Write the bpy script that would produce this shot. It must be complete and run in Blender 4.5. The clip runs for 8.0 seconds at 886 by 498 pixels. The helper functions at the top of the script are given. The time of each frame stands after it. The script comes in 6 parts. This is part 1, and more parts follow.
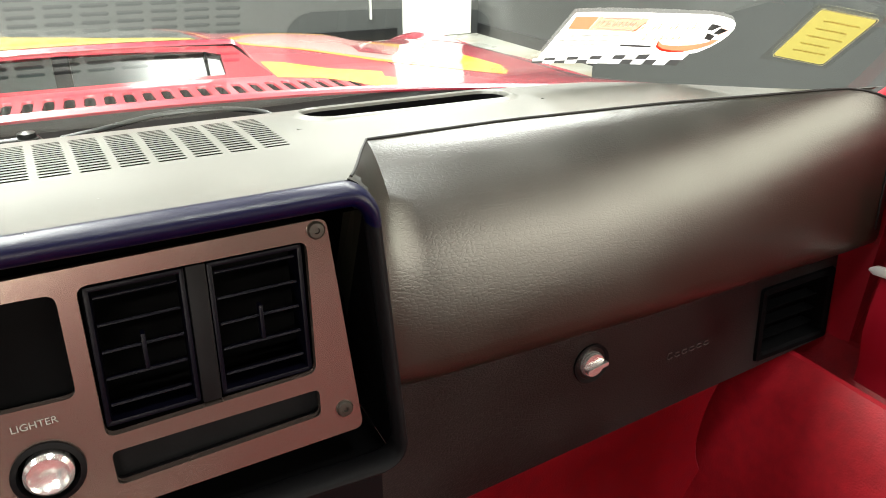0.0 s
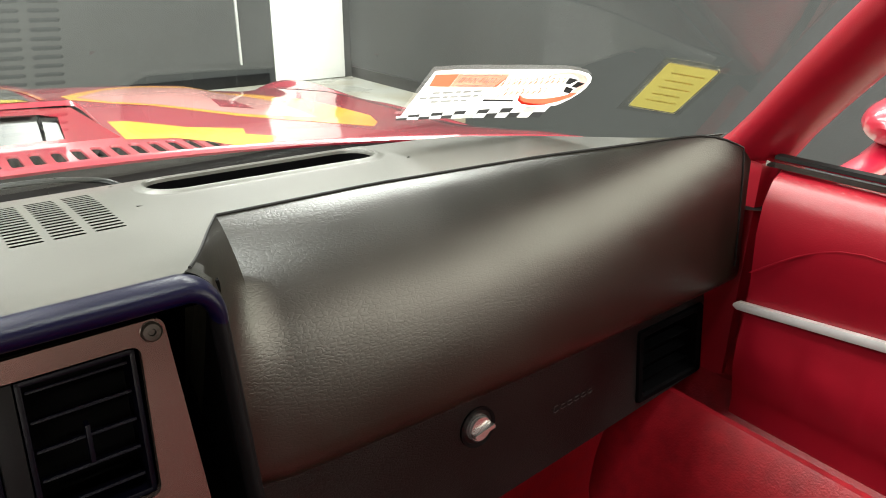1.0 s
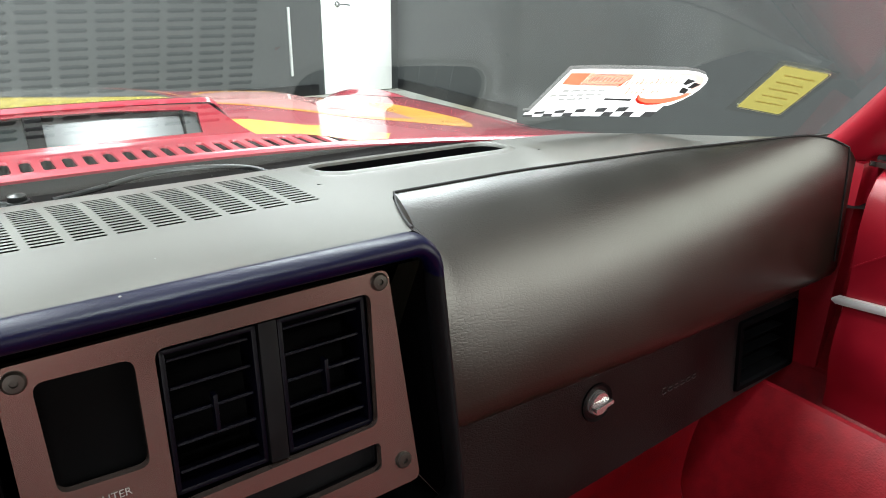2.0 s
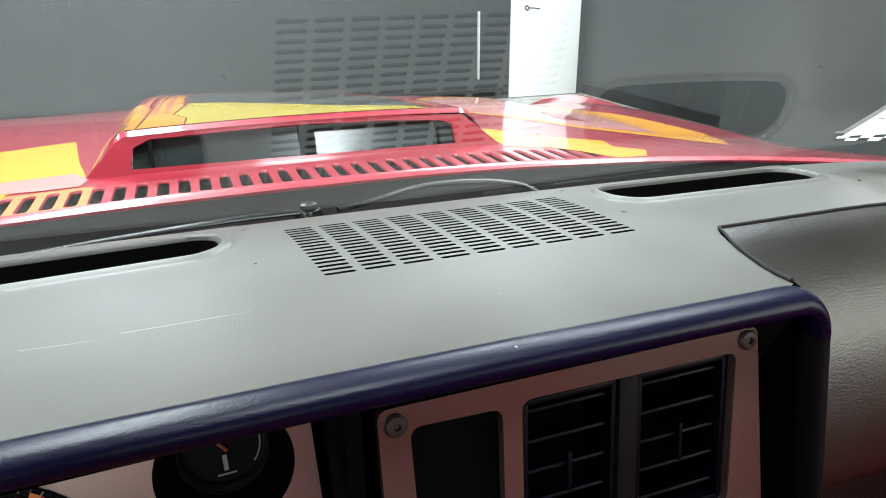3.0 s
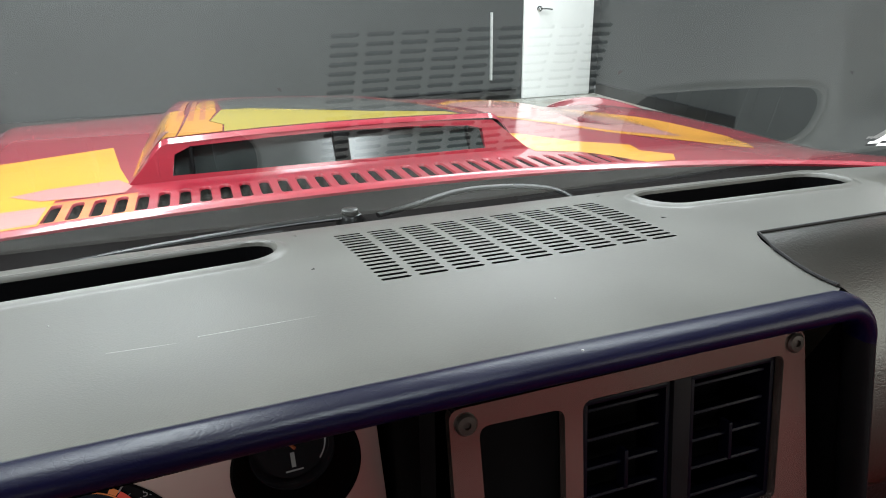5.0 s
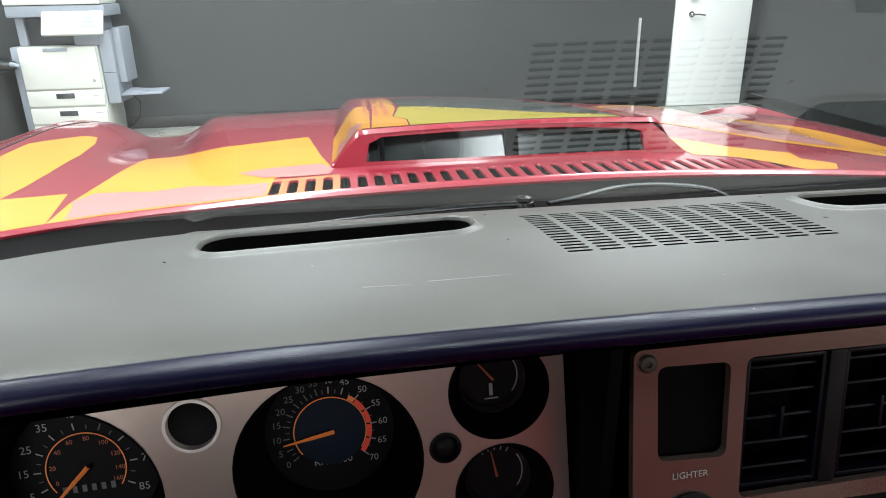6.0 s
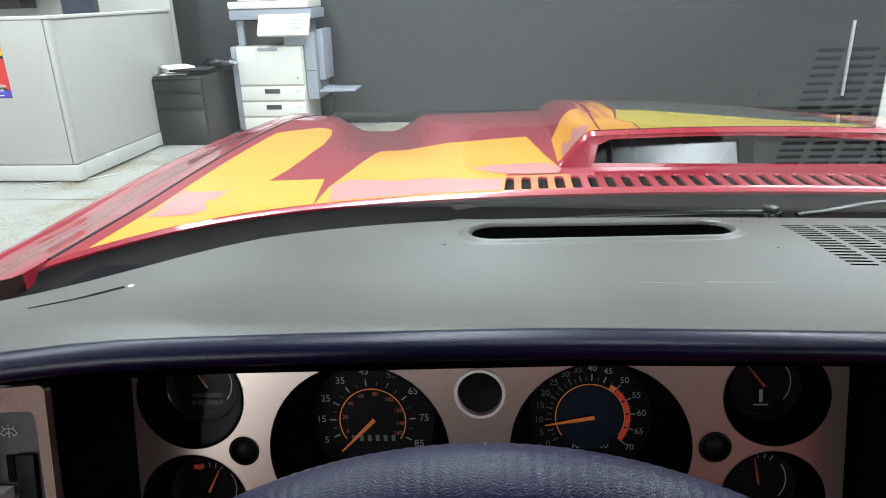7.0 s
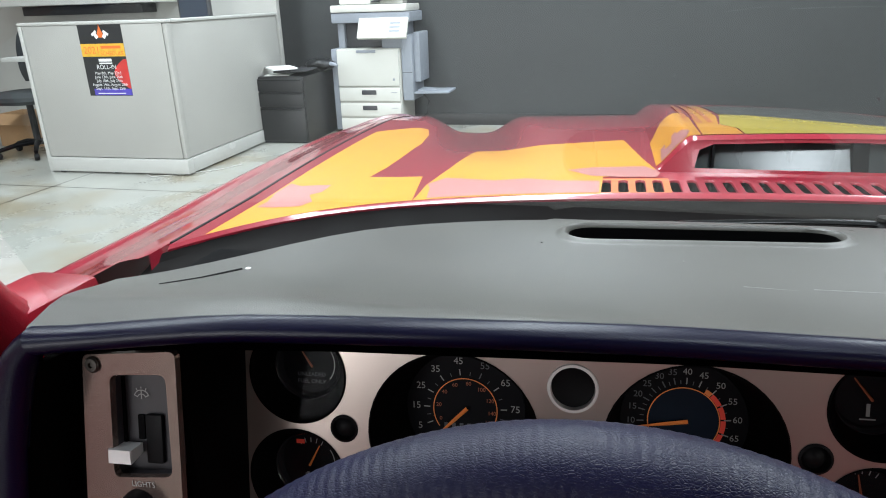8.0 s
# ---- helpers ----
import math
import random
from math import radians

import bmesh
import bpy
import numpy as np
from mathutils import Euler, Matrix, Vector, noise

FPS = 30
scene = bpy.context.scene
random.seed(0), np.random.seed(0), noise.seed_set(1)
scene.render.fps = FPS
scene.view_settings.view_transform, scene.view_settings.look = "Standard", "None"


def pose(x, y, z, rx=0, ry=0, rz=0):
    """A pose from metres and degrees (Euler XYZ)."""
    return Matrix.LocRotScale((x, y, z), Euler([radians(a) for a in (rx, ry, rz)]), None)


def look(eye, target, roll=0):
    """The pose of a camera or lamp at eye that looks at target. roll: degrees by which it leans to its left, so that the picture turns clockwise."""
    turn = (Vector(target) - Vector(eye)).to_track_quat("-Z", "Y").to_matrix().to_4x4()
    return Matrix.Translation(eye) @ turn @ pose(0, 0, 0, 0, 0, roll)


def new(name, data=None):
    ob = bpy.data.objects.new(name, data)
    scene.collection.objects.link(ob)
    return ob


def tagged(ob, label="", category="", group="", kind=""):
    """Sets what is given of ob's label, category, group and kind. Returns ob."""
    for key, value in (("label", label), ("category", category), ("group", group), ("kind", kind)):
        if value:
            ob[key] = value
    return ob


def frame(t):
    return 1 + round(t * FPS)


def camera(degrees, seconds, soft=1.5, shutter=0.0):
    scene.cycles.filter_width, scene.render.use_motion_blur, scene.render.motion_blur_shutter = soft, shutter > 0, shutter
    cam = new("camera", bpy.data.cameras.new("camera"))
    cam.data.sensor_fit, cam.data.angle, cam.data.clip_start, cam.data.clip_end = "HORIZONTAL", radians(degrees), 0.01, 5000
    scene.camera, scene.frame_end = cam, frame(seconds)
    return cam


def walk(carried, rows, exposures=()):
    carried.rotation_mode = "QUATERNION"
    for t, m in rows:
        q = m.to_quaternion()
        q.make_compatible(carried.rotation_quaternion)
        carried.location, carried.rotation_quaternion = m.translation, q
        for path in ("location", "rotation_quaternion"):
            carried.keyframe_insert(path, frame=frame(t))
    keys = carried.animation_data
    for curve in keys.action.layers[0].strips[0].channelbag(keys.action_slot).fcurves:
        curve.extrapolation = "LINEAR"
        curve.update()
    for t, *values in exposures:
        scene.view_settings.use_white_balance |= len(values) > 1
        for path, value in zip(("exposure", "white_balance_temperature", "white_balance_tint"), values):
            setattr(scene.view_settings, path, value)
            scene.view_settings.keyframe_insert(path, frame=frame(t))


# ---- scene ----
cam = camera(65.8, 8.0, soft=1.0)

PATH = [
    (0, (-0.008, -0.607, 1.044), (0.811, 0.992, 0.166), 0.3),
    (0.5, (0.022, -0.593, 1.053), (1.041, 0.927, 0.247), 0.5),
    (1, (0.026, -0.581, 1.054), (1.143, 0.887, 0.279), 0.7),
    (1.2, (0.018, -0.582, 1.056), (1.157, 0.872, 0.287), 0.8),
    (2.3, (-0.125, -0.572, 1.044), (0.796, 1.046, 0.314), 0.6),
    (2.5, (-0.141, -0.568, 1.047), (0.659, 1.114, 0.317), 0.2),
    (3, (-0.164, -0.483, 1.051), (0.472, 1.265, 0.317), -0.4),
    (3.5, (-0.175, -0.429, 1.045), (0.42, 1.336, 0.316), -0.9),
    (4, (-0.161, -0.409, 1.049), (0.424, 1.356, 0.315), -1.4),
    (4.2, (-0.162, -0.406, 1.05), (0.444, 1.351, 0.312), -1.2),
    (5.3, (-0.21, -0.519, 1.066), (0.39, 1.245, 0.338), -0.6),
    (5.5, (-0.221, -0.53, 1.069), (0.312, 1.255, 0.343), -0.7),
    (6, (-0.259, -0.561, 1.072), (-0.004, 1.288, 0.354), -1.0),
    (6.3, (-0.284, -0.567, 1.074), (-0.192, 1.299, 0.362), -1.4),
    (6.5, (-0.307, -0.573, 1.075), (-0.303, 1.298, 0.367), -1.3),
    (7, (-0.344, -0.587, 1.077), (-0.546, 1.274, 0.374), -1.6),
    (7.5, (-0.366, -0.605, 1.076), (-0.717, 1.238, 0.382), -1.6),
    (8, (-0.351, -0.605, 1.077), (-0.8, 1.218, 0.389), -1.9),
]
walk(cam, [(t, look(eye, target, roll)) for t, eye, target, roll in PATH], [(0, 0.58, 6850, 10), (0.5, 0.02, 6850, 10), (1.2, -0.03, 6750, 10), (2.5, 0.05, 6000, 10), (3.6, -0.68, 6100, 11), (5.5, -0.62, 6150, 12), (6.5, -0.70, 6000, 12), (8, -0.9, 5950, 13)])
# ---- world and lights ----
world = bpy.data.worlds.new("world")
scene.world = world
world.use_nodes = True
world.node_tree.nodes["Background"].inputs[0].default_value = (0.75, 0.82, 0.9, 1)
world.node_tree.nodes["Background"].inputs[1].default_value = 0.05


def area_lamp(name, eye, target, sx, sy, watts, colour):
    lamp = bpy.data.lights.new(name, "AREA")
    lamp.shape, lamp.size, lamp.size_y, lamp.energy, lamp.color = "RECTANGLE", sx, sy, watts, colour
    ob = new(name, lamp)
    ob.matrix_world = look(eye, target)
    return ob


# unseen lamps; (2.12, 1.55) and the y -8.5 pair added to light the dash
LAMP_ROWS = [(-3.2, -2.2), (-3.2, 1.2), (-3.2, 4.0), (0.5, -2.2), (-0.6, 1.2), (-0.6, 4.0), (2.0, 4.15), (2.12, 1.55), (-3.2, -8.5), (0.5, -8.5)]
for lx, ly in LAMP_ROWS:
    area_lamp("ceiling_lamp", (lx, ly, 3.9), (lx, ly, 0), 0.5, 2.4, 230, (0.96, 1.0, 0.97))
# light of an unseen side window, added for the sheen on the pad
area_lamp("added_side_light", (2.43, -2.9, 1.65), (0.0, -2.0, 1.1), 3.3, 1.9, 135, (1.0, 0.95, 0.80))
# light of an unseen storefront, added to brighten the left of the cluster
area_lamp("added_rear_light", (-4.4, -11.9, 1.6), (-1.0, -0.8, 1.0), 5.4, 2.3, 1050, (1.0, 0.96, 0.88))


# ---- materials ----
def material(name, colour, rough=0.5, metal=0.0, spread=0.0, scale=40.0, bump=0.0, bump_scale=300.0, coat=0.0, wear=0.0, wear_scale=3.0, spec=0.5, sheen=0.0):
    """A principled surface with fine colour grain, larger wear and a fine relief, all in metres."""
    m = bpy.data.materials.new(name)
    m.use_nodes = True
    nt = m.node_tree
    b = nt.nodes["Principled BSDF"]
    b.inputs["Roughness"].default_value, b.inputs["Metallic"].default_value = rough, metal
    b.inputs["Coat Weight"].default_value, b.inputs["Coat Roughness"].default_value = coat, 0.07
    b.inputs["Specular IOR Level"].default_value = spec
    b.inputs["Sheen Weight"].default_value = sheen
    b.inputs["Base Color"].default_value = (*colour, 1)
    co = nt.nodes.new("ShaderNodeTexCoord").outputs["Object"]

    def tex(s, detail=4.0):
        n = nt.nodes.new("ShaderNodeTexNoise")
        n.inputs["Scale"].default_value, n.inputs["Detail"].default_value = s, detail
        nt.links.new(co, n.inputs["Vector"])
        return n.outputs["Fac"]

    if spread or wear:
        total = nt.nodes.new("ShaderNodeMath")
        total.operation = "ADD"
        for k, (amount, s) in enumerate(((spread, scale), (wear, wear_scale))):
            r = nt.nodes.new("ShaderNodeMapRange")
            r.inputs[1].default_value, r.inputs[2].default_value = 0.3, 0.7
            r.inputs[3].default_value, r.inputs[4].default_value = -amount, amount
            nt.links.new(tex(s), r.inputs[0])
            nt.links.new(r.outputs[0], total.inputs[k])
        gain = nt.nodes.new("ShaderNodeMath")
        gain.operation = "ADD"
        gain.inputs[1].default_value = 1.0
        nt.links.new(total.outputs[0], gain.inputs[0])
        mix = nt.nodes.new("ShaderNodeVectorMath")
        mix.operation = "SCALE"
        mix.inputs[0].default_value = colour
        nt.links.new(gain.outputs[0], mix.inputs["Scale"])
        nt.links.new(mix.outputs[0], b.inputs["Base Color"])
        rr = nt.nodes.new("ShaderNodeMath")
        rr.operation = "MULTIPLY_ADD"
        rr.inputs[1].default_value, rr.inputs[2].default_value = rough * 0.5, rough
        nt.links.new(total.outputs[0], rr.inputs[0])
        nt.links.new(rr.outputs[0], b.inputs["Roughness"])
    if bump:
        bn = nt.nodes.new("ShaderNodeBump")
        bn.inputs["Strength"].default_value, bn.inputs["Distance"].default_value = 1.0, bump
        nt.links.new(tex(bump_scale, 3.0), bn.inputs["Height"])
        nt.links.new(bn.outputs[0], b.inputs["Normal"])
    return m


def grained_vinyl(name, colour, rough, size, depth, spread):
    """Moulded vinyl with a creased leather grain: distorted cells with soft creases."""
    m = material(name, colour, rough, spread=spread, scale=14, wear=spread * 0.7, wear_scale=3.5)
    nt = m.node_tree
    b = nt.nodes["Principled BSDF"]
    co = nt.nodes.new("ShaderNodeTexCoord").outputs["Object"]
    stretch = nt.nodes.new("ShaderNodeVectorMath")
    stretch.operation = "MULTIPLY"
    stretch.inputs[1].default_value = (0.62, 1.0, 1.25)
    nt.links.new(co, stretch.inputs[0])
    wobble = nt.nodes.new("ShaderNodeTexNoise")
    wobble.inputs["Scale"].default_value, wobble.inputs["Detail"].default_value = size * 0.5, 2.0
    nt.links.new(stretch.outputs[0], wobble.inputs["Vector"])
    shift = nt.nodes.new("ShaderNodeVectorMath")
    shift.operation = "MULTIPLY_ADD"
    shift.inputs[1].default_value = (1.6 / size,) * 3
    nt.links.new(wobble.outputs["Color"], shift.inputs[0])
    nt.links.new(stretch.outputs[0], shift.inputs[2])
    crease = nt.nodes.new("ShaderNodeTexVoronoi")
    crease.feature = "DISTANCE_TO_EDGE"
    crease.inputs["Scale"].default_value = size
    nt.links.new(shift.outputs[0], crease.inputs["Vector"])
    lim = nt.nodes.new("ShaderNodeMapRange")
    lim.interpolation_type = "SMOOTHSTEP"
    lim.inputs[1].default_value, lim.inputs[2].default_value = 0.0, 0.22
    nt.links.new(crease.outputs["Distance"], lim.inputs[0])
    bn = nt.nodes.new("ShaderNodeBump")
    bn.inputs["Strength"].default_value, bn.inputs["Distance"].default_value = 1.0, depth
    nt.links.new(lim.outputs[0], bn.inputs["Height"])
    nt.links.new(bn.outputs[0], b.inputs["Normal"])
    return m


def brushed(name, colour, rough, metal):
    """Satin metal with fine scratches that run along x."""
    m = material(name, colour, rough, metal=metal)
    nt = m.node_tree
    b = nt.nodes["Principled BSDF"]
    co = nt.nodes.new("ShaderNodeTexCoord").outputs["Object"]
    stretch = nt.nodes.new("ShaderNodeVectorMath")
    stretch.operation = "MULTIPLY"
    stretch.inputs[1].default_value = (18, 900, 900)
    nt.links.new(co, stretch.inputs[0])
    n = nt.nodes.new("ShaderNodeTexNoise")
    n.inputs["Scale"].default_value, n.inputs["Detail"].default_value = 1.0, 3.0
    nt.links.new(stretch.outputs[0], n.inputs["Vector"])
    mix = nt.nodes.new("ShaderNodeMix")
    mix.data_type = "RGBA"
    mix.inputs[6].default_value = (*[c * 0.985 for c in colour], 1)
    mix.inputs[7].default_value = (*[min(1, c * 1.015) for c in colour], 1)
    nt.links.new(n.outputs["Fac"], mix.inputs[0])
    nt.links.new(mix.outputs[2], b.inputs["Base Color"])
    r = nt.nodes.new("ShaderNodeMapRange")
    r.inputs[3].default_value, r.inputs[4].default_value = rough * 0.97, rough * 1.03
    nt.links.new(n.outputs["Fac"], r.inputs[0])
    nt.links.new(r.outputs[0], b.inputs["Roughness"])
    return m


def clear_glass(name, tint=(0.93, 0.97, 0.95), gloss=0.045):
    """Thin clear glass: light passes straight, the gloss grows with the angle."""
    m = bpy.data.materials.new(name)
    m.use_nodes = True
    nt = m.node_tree
    nt.nodes.remove(nt.nodes["Principled BSDF"])
    out = nt.nodes["Material Output"]
    a, g, f, pw, mr, mx = (nt.nodes.new(n) for n in ("ShaderNodeBsdfTransparent", "ShaderNodeBsdfGlossy", "ShaderNodeLayerWeight", "ShaderNodeMath", "ShaderNodeMath", "ShaderNodeMixShader"))
    a.inputs[0].default_value = (*tint, 1)
    g.inputs["Roughness"].default_value = 0.0
    g.inputs["Color"].default_value = (1, 1, 1, 1)
    f.inputs["Blend"].default_value = 0.5
    pw.operation, mr.operation = "POWER", "MULTIPLY_ADD"
    pw.inputs[1].default_value = 5.0
    mr.inputs[1].default_value, mr.inputs[2].default_value = 0.85, gloss
    nt.links.new(f.outputs["Facing"], pw.inputs[0])
    nt.links.new(pw.outputs[0], mr.inputs[0])
    nt.links.new(mr.outputs[0], mx.inputs[0])
    nt.links.new(a.outputs[0], mx.inputs[1])
    nt.links.new(g.outputs[0], mx.inputs[2])
    nt.links.new(mx.outputs[0], out.inputs[0])
    return m


def thin_film(name, colour):
    """A printed film that lets part of the light through."""
    m = bpy.data.materials.new(name)
    m.use_nodes = True
    nt = m.node_tree
    b, out = nt.nodes["Principled BSDF"], nt.nodes["Material Output"]
    b.inputs["Base Color"].default_value, b.inputs["Roughness"].default_value = (*colour, 1), 0.5
    tr, mx = nt.nodes.new("ShaderNodeBsdfTranslucent"), nt.nodes.new("ShaderNodeMixShader")
    noise_tex, ramp = nt.nodes.new("ShaderNodeTexNoise"), nt.nodes.new("ShaderNodeMapRange")
    noise_tex.inputs["Scale"].default_value = 70
    ramp.inputs[3].default_value, ramp.inputs[4].default_value = 0.58, 0.66
    tr.inputs[0].default_value = (*colour, 1)
    nt.links.new(noise_tex.outputs["Fac"], ramp.inputs[0])
    nt.links.new(ramp.outputs[0], mx.inputs[0])
    nt.links.new(b.outputs[0], mx.inputs[1])
    nt.links.new(tr.outputs[0], mx.inputs[2])
    nt.links.new(mx.outputs[0], out.inputs[0])
    return m


def glowing(name, colour, strength):
    m = bpy.data.materials.new(name)
    m.use_nodes = True
    b = m.node_tree.nodes["Principled BSDF"]
    b.inputs["Emission Color"].default_value, b.inputs["Emission Strength"].default_value = (*colour, 1), strength
    return m


# lighter copy: the sheen of the top is put into the grey
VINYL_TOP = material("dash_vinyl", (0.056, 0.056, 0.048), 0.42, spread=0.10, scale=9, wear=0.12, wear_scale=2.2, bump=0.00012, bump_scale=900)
# the top's vinyl again, its shade and a blue reflection in the base
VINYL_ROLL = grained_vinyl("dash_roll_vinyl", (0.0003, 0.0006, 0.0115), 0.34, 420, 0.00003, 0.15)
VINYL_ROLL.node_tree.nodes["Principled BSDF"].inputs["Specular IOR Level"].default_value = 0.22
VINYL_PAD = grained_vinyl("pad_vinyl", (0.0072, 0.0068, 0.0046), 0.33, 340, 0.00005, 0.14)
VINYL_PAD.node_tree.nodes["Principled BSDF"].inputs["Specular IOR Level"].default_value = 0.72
PLASTIC_BLACK = material("black_plastic", (0.004, 0.004, 0.0046), 0.5, spec=0.09, spread=0.15, scale=60, bump=0.0001, bump_scale=700)
# near-black plastic; on hood and grille slot walls it stands for shade
PLASTIC_AND_SHADE = material("recess_black", (0.0012, 0.0012, 0.0014), 0.7, spec=0.04, spread=0.1, scale=50)
GLOVE_VINYL = grained_vinyl("glove_vinyl", (0.011, 0.0098, 0.0095), 0.36, 330, 0.00016, 0.25)
GLOVE_VINYL.node_tree.nodes["Principled BSDF"].inputs["Specular IOR Level"].default_value = 0.22
# lighter copy of the brushed bezel, for the light falling on the cluster
BRUSHED_LIT = brushed("brushed_bezel_lit", (0.43, 0.375, 0.335), 0.30, 0.85)
BRUSHED = brushed("brushed_bezel", (0.215, 0.160, 0.140), 0.22, 0.8)
RING_METAL = material("satin_ring", (0.62, 0.61, 0.60), 0.45, metal=0.3, spread=0.04, scale=90)
KNOB_METAL = material("satin_chrome", (0.72, 0.72, 0.72), 0.2, metal=0.75, spec=0.9, spread=0.04, scale=90)
CHROME = material("chrome", (0.75, 0.75, 0.76), 0.12, metal=1.0, spread=0.04, scale=90)
SCREW = material("dark_screw", (0.04, 0.035, 0.03), 0.4, metal=0.6, spread=0.2, scale=300)
DIAL = material("dial_black", (0.0022, 0.0023, 0.0034), 0.6, spec=0.1, spread=0.1, scale=60)
DIAL_BLUE = material("dial_blue", (0.004, 0.009, 0.018), 0.5, spec=0.1, spread=0.1, scale=60)
PRINT_WHITE = material("dial_print_white", (0.24, 0.24, 0.23), 0.6)
PRINT_DIM = material("dial_print_dim", (0.075, 0.078, 0.085), 0.6)
PRINT_ORANGE = material("dial_print_orange", (0.75, 0.22, 0.04), 0.55)
PRINT_BROWN = material("dial_print_brown", (0.30, 0.08, 0.03), 0.55)
PRINT_RED = material("dial_print_red", (0.8, 0.06, 0.03), 0.5)
# blue in this base stands in for a blue reflection on the rim
WHEEL_WRAP = grained_vinyl("wheel_wrap", (0.0012, 0.0016, 0.018), 0.40, 1000, 0.00006, 0.25)
WHEEL_WRAP.node_tree.nodes["Principled BSDF"].inputs["Specular IOR Level"].default_value = 0.26
RED_PAINT = material("red_paint", (0.30, 0.006, 0.023), 0.34, spread=0.03, scale=30, coat=1.0, wear=0.03, wear_scale=2)
YELLOW_PAINT = material("yellow_paint", (0.86, 0.36, 0.012), 0.34, spread=0.03, scale=30, coat=1.0)
ORANGE_PAINT = material("orange_paint", (0.74, 0.20, 0.05), 0.34, spread=0.03, scale=30, coat=1.0)
RED_TRIM = material("red_trim", (0.205, 0.003, 0.0105), 0.36, spread=0.06, scale=18, wear=0.08, wear_scale=4, bump=0.00015, bump_scale=800)
RED_CLOTH = material("red_carpet", (0.165, 0.0018, 0.006), 0.45, spread=0.18, scale=60, wear=0.25, wear_scale=9, bump=0.0006, bump_scale=420, spec=0.35)
COWL_BLACK = material("cowl_black", (0.0042, 0.003, 0.0028), 0.7, spec=0.10, spread=0.25, scale=20, wear=0.2, wear_scale=4)
HEADLINER = material("headliner", (0.012, 0.012, 0.014), 0.8, spec=0.2, spread=0.15, scale=90)
RUBBER = material("rubber", (0.010, 0.010, 0.010), 0.6, spec=0.2, spread=0.2, scale=60)
WIPER_METAL = material("wiper_metal", (0.003, 0.0033, 0.0033), 0.30, metal=0.0, spec=0.22, spread=0.2, scale=70)
BRIGHT_STRIP = material("bright_strip", (0.66, 0.66, 0.65), 0.32, metal=0.5, spread=0.05, scale=80)
SCOOP_GLASS = material("scoop_glass", (0.020, 0.025, 0.025), 0.15, spread=0.2, scale=15, wear=0.3, wear_scale=9, spec=0.34)
GLASS = clear_glass("window_glass", (0.95, 0.985, 0.97), 0.03)
WINDSHIELD = clear_glass("windshield_glass", (0.91, 0.95, 0.935), 0.08)
GAUGE_GLASS = clear_glass("gauge_glass", (0.9, 0.9, 0.9), 0.004)
STICKER_WHITE = thin_film("sticker_white", (0.82, 0.80, 0.77))
STICKER_ORANGE = thin_film("sticker_orange", (0.78, 0.20, 0.11))
STICKER_RED = thin_film("sticker_red", (0.75, 0.06, 0.03))
STICKER_BLACK = thin_film("sticker_black", (0.03, 0.03, 0.03))
STICKER_YELLOW = thin_film("sticker_yellow", (0.20, 0.172, 0.046))
WALL_DARK = material("dark_wall_paint", (0.030, 0.0325, 0.033), 0.6, spread=0.06, scale=25, wear=0.10, wear_scale=0.9, bump=0.0006, bump_scale=120)
WALL_PALE = material("pale_wall_paint", (0.55, 0.55, 0.53), 0.7, spread=0.03, scale=20, wear=0.05, wear_scale=0.8)
WHITE_DOOR = material("white_door_paint", (0.80, 0.80, 0.78), 0.4, spread=0.02, scale=15, wear=0.02, wear_scale=2)
CEILING_DARK = material("ceiling_grey", (0.13, 0.135, 0.135), 0.8, spread=0.03, scale=10)
PANEL_CLOTH = material("panel_fabric", (0.40, 0.39, 0.365), 0.9, spread=0.06, scale=350, wear=0.04, wear_scale=2, bump=0.0008, bump_scale=900)
PANEL_TRIM = material("panel_trim", (0.50, 0.495, 0.47), 0.5, spread=0.03, scale=30)
CABINET_BLACK = material("cabinet_black", (0.004, 0.004, 0.005), 0.4, spread=0.1, scale=40, bump=0.0002, bump_scale=500)
COPIER_WHITE = material("copier_white", (0.60, 0.59, 0.545), 0.45, spread=0.02, scale=20, wear=0.02, wear_scale=3)
COPIER_GREY = material("copier_grey", (0.26, 0.28, 0.32), 0.5, spread=0.03, scale=30)
COPIER_DARK = material("copier_dark", (0.03, 0.03, 0.035), 0.4, spread=0.1, scale=40)
PAPER = material("paper", (0.75, 0.75, 0.72), 0.8, spread=0.02, scale=50)
CHAIR_CLOTH = material("chair_fabric", (0.025, 0.029, 0.031), 0.9, spread=0.2, scale=200, bump=0.001, bump_scale=600)
CARDBOARD = material("cardboard", (0.33, 0.20, 0.10), 0.85, spread=0.08, scale=60, wear=0.08, wear_scale=8)
LAMP_FACE = glowing("lamp_diffuser", (0.95, 1.0, 0.97), 6.0)


def concrete():
    """Sealed concrete with broad stains, fine speckle and a dull polish."""
    m = material("sealed_concrete", (0.325, 0.325, 0.295), 0.28, spread=0.025, scale=60, wear=0.20, wear_scale=1.1)
    nt = m.node_tree
    b = nt.nodes["Principled BSDF"]
    co = nt.nodes.new("ShaderNodeTexCoord").outputs["Object"]
    n = nt.nodes.new("ShaderNodeTexNoise")
    n.inputs["Scale"].default_value, n.inputs["Detail"].default_value = 1.7, 6
    nt.links.new(co, n.inputs["Vector"])
    r = nt.nodes.new("ShaderNodeMapRange")
    r.inputs[1].default_value, r.inputs[2].default_value = 0.47, 0.68
    nt.links.new(n.outputs["Fac"], r.inputs[0])
    mix = nt.nodes.new("ShaderNodeMix")
    mix.data_type = "RGBA"
    old = b.inputs["Base Color"].links[0].from_socket
    nt.links.new(r.outputs[0], mix.inputs[0])
    nt.links.new(old, mix.inputs[6])
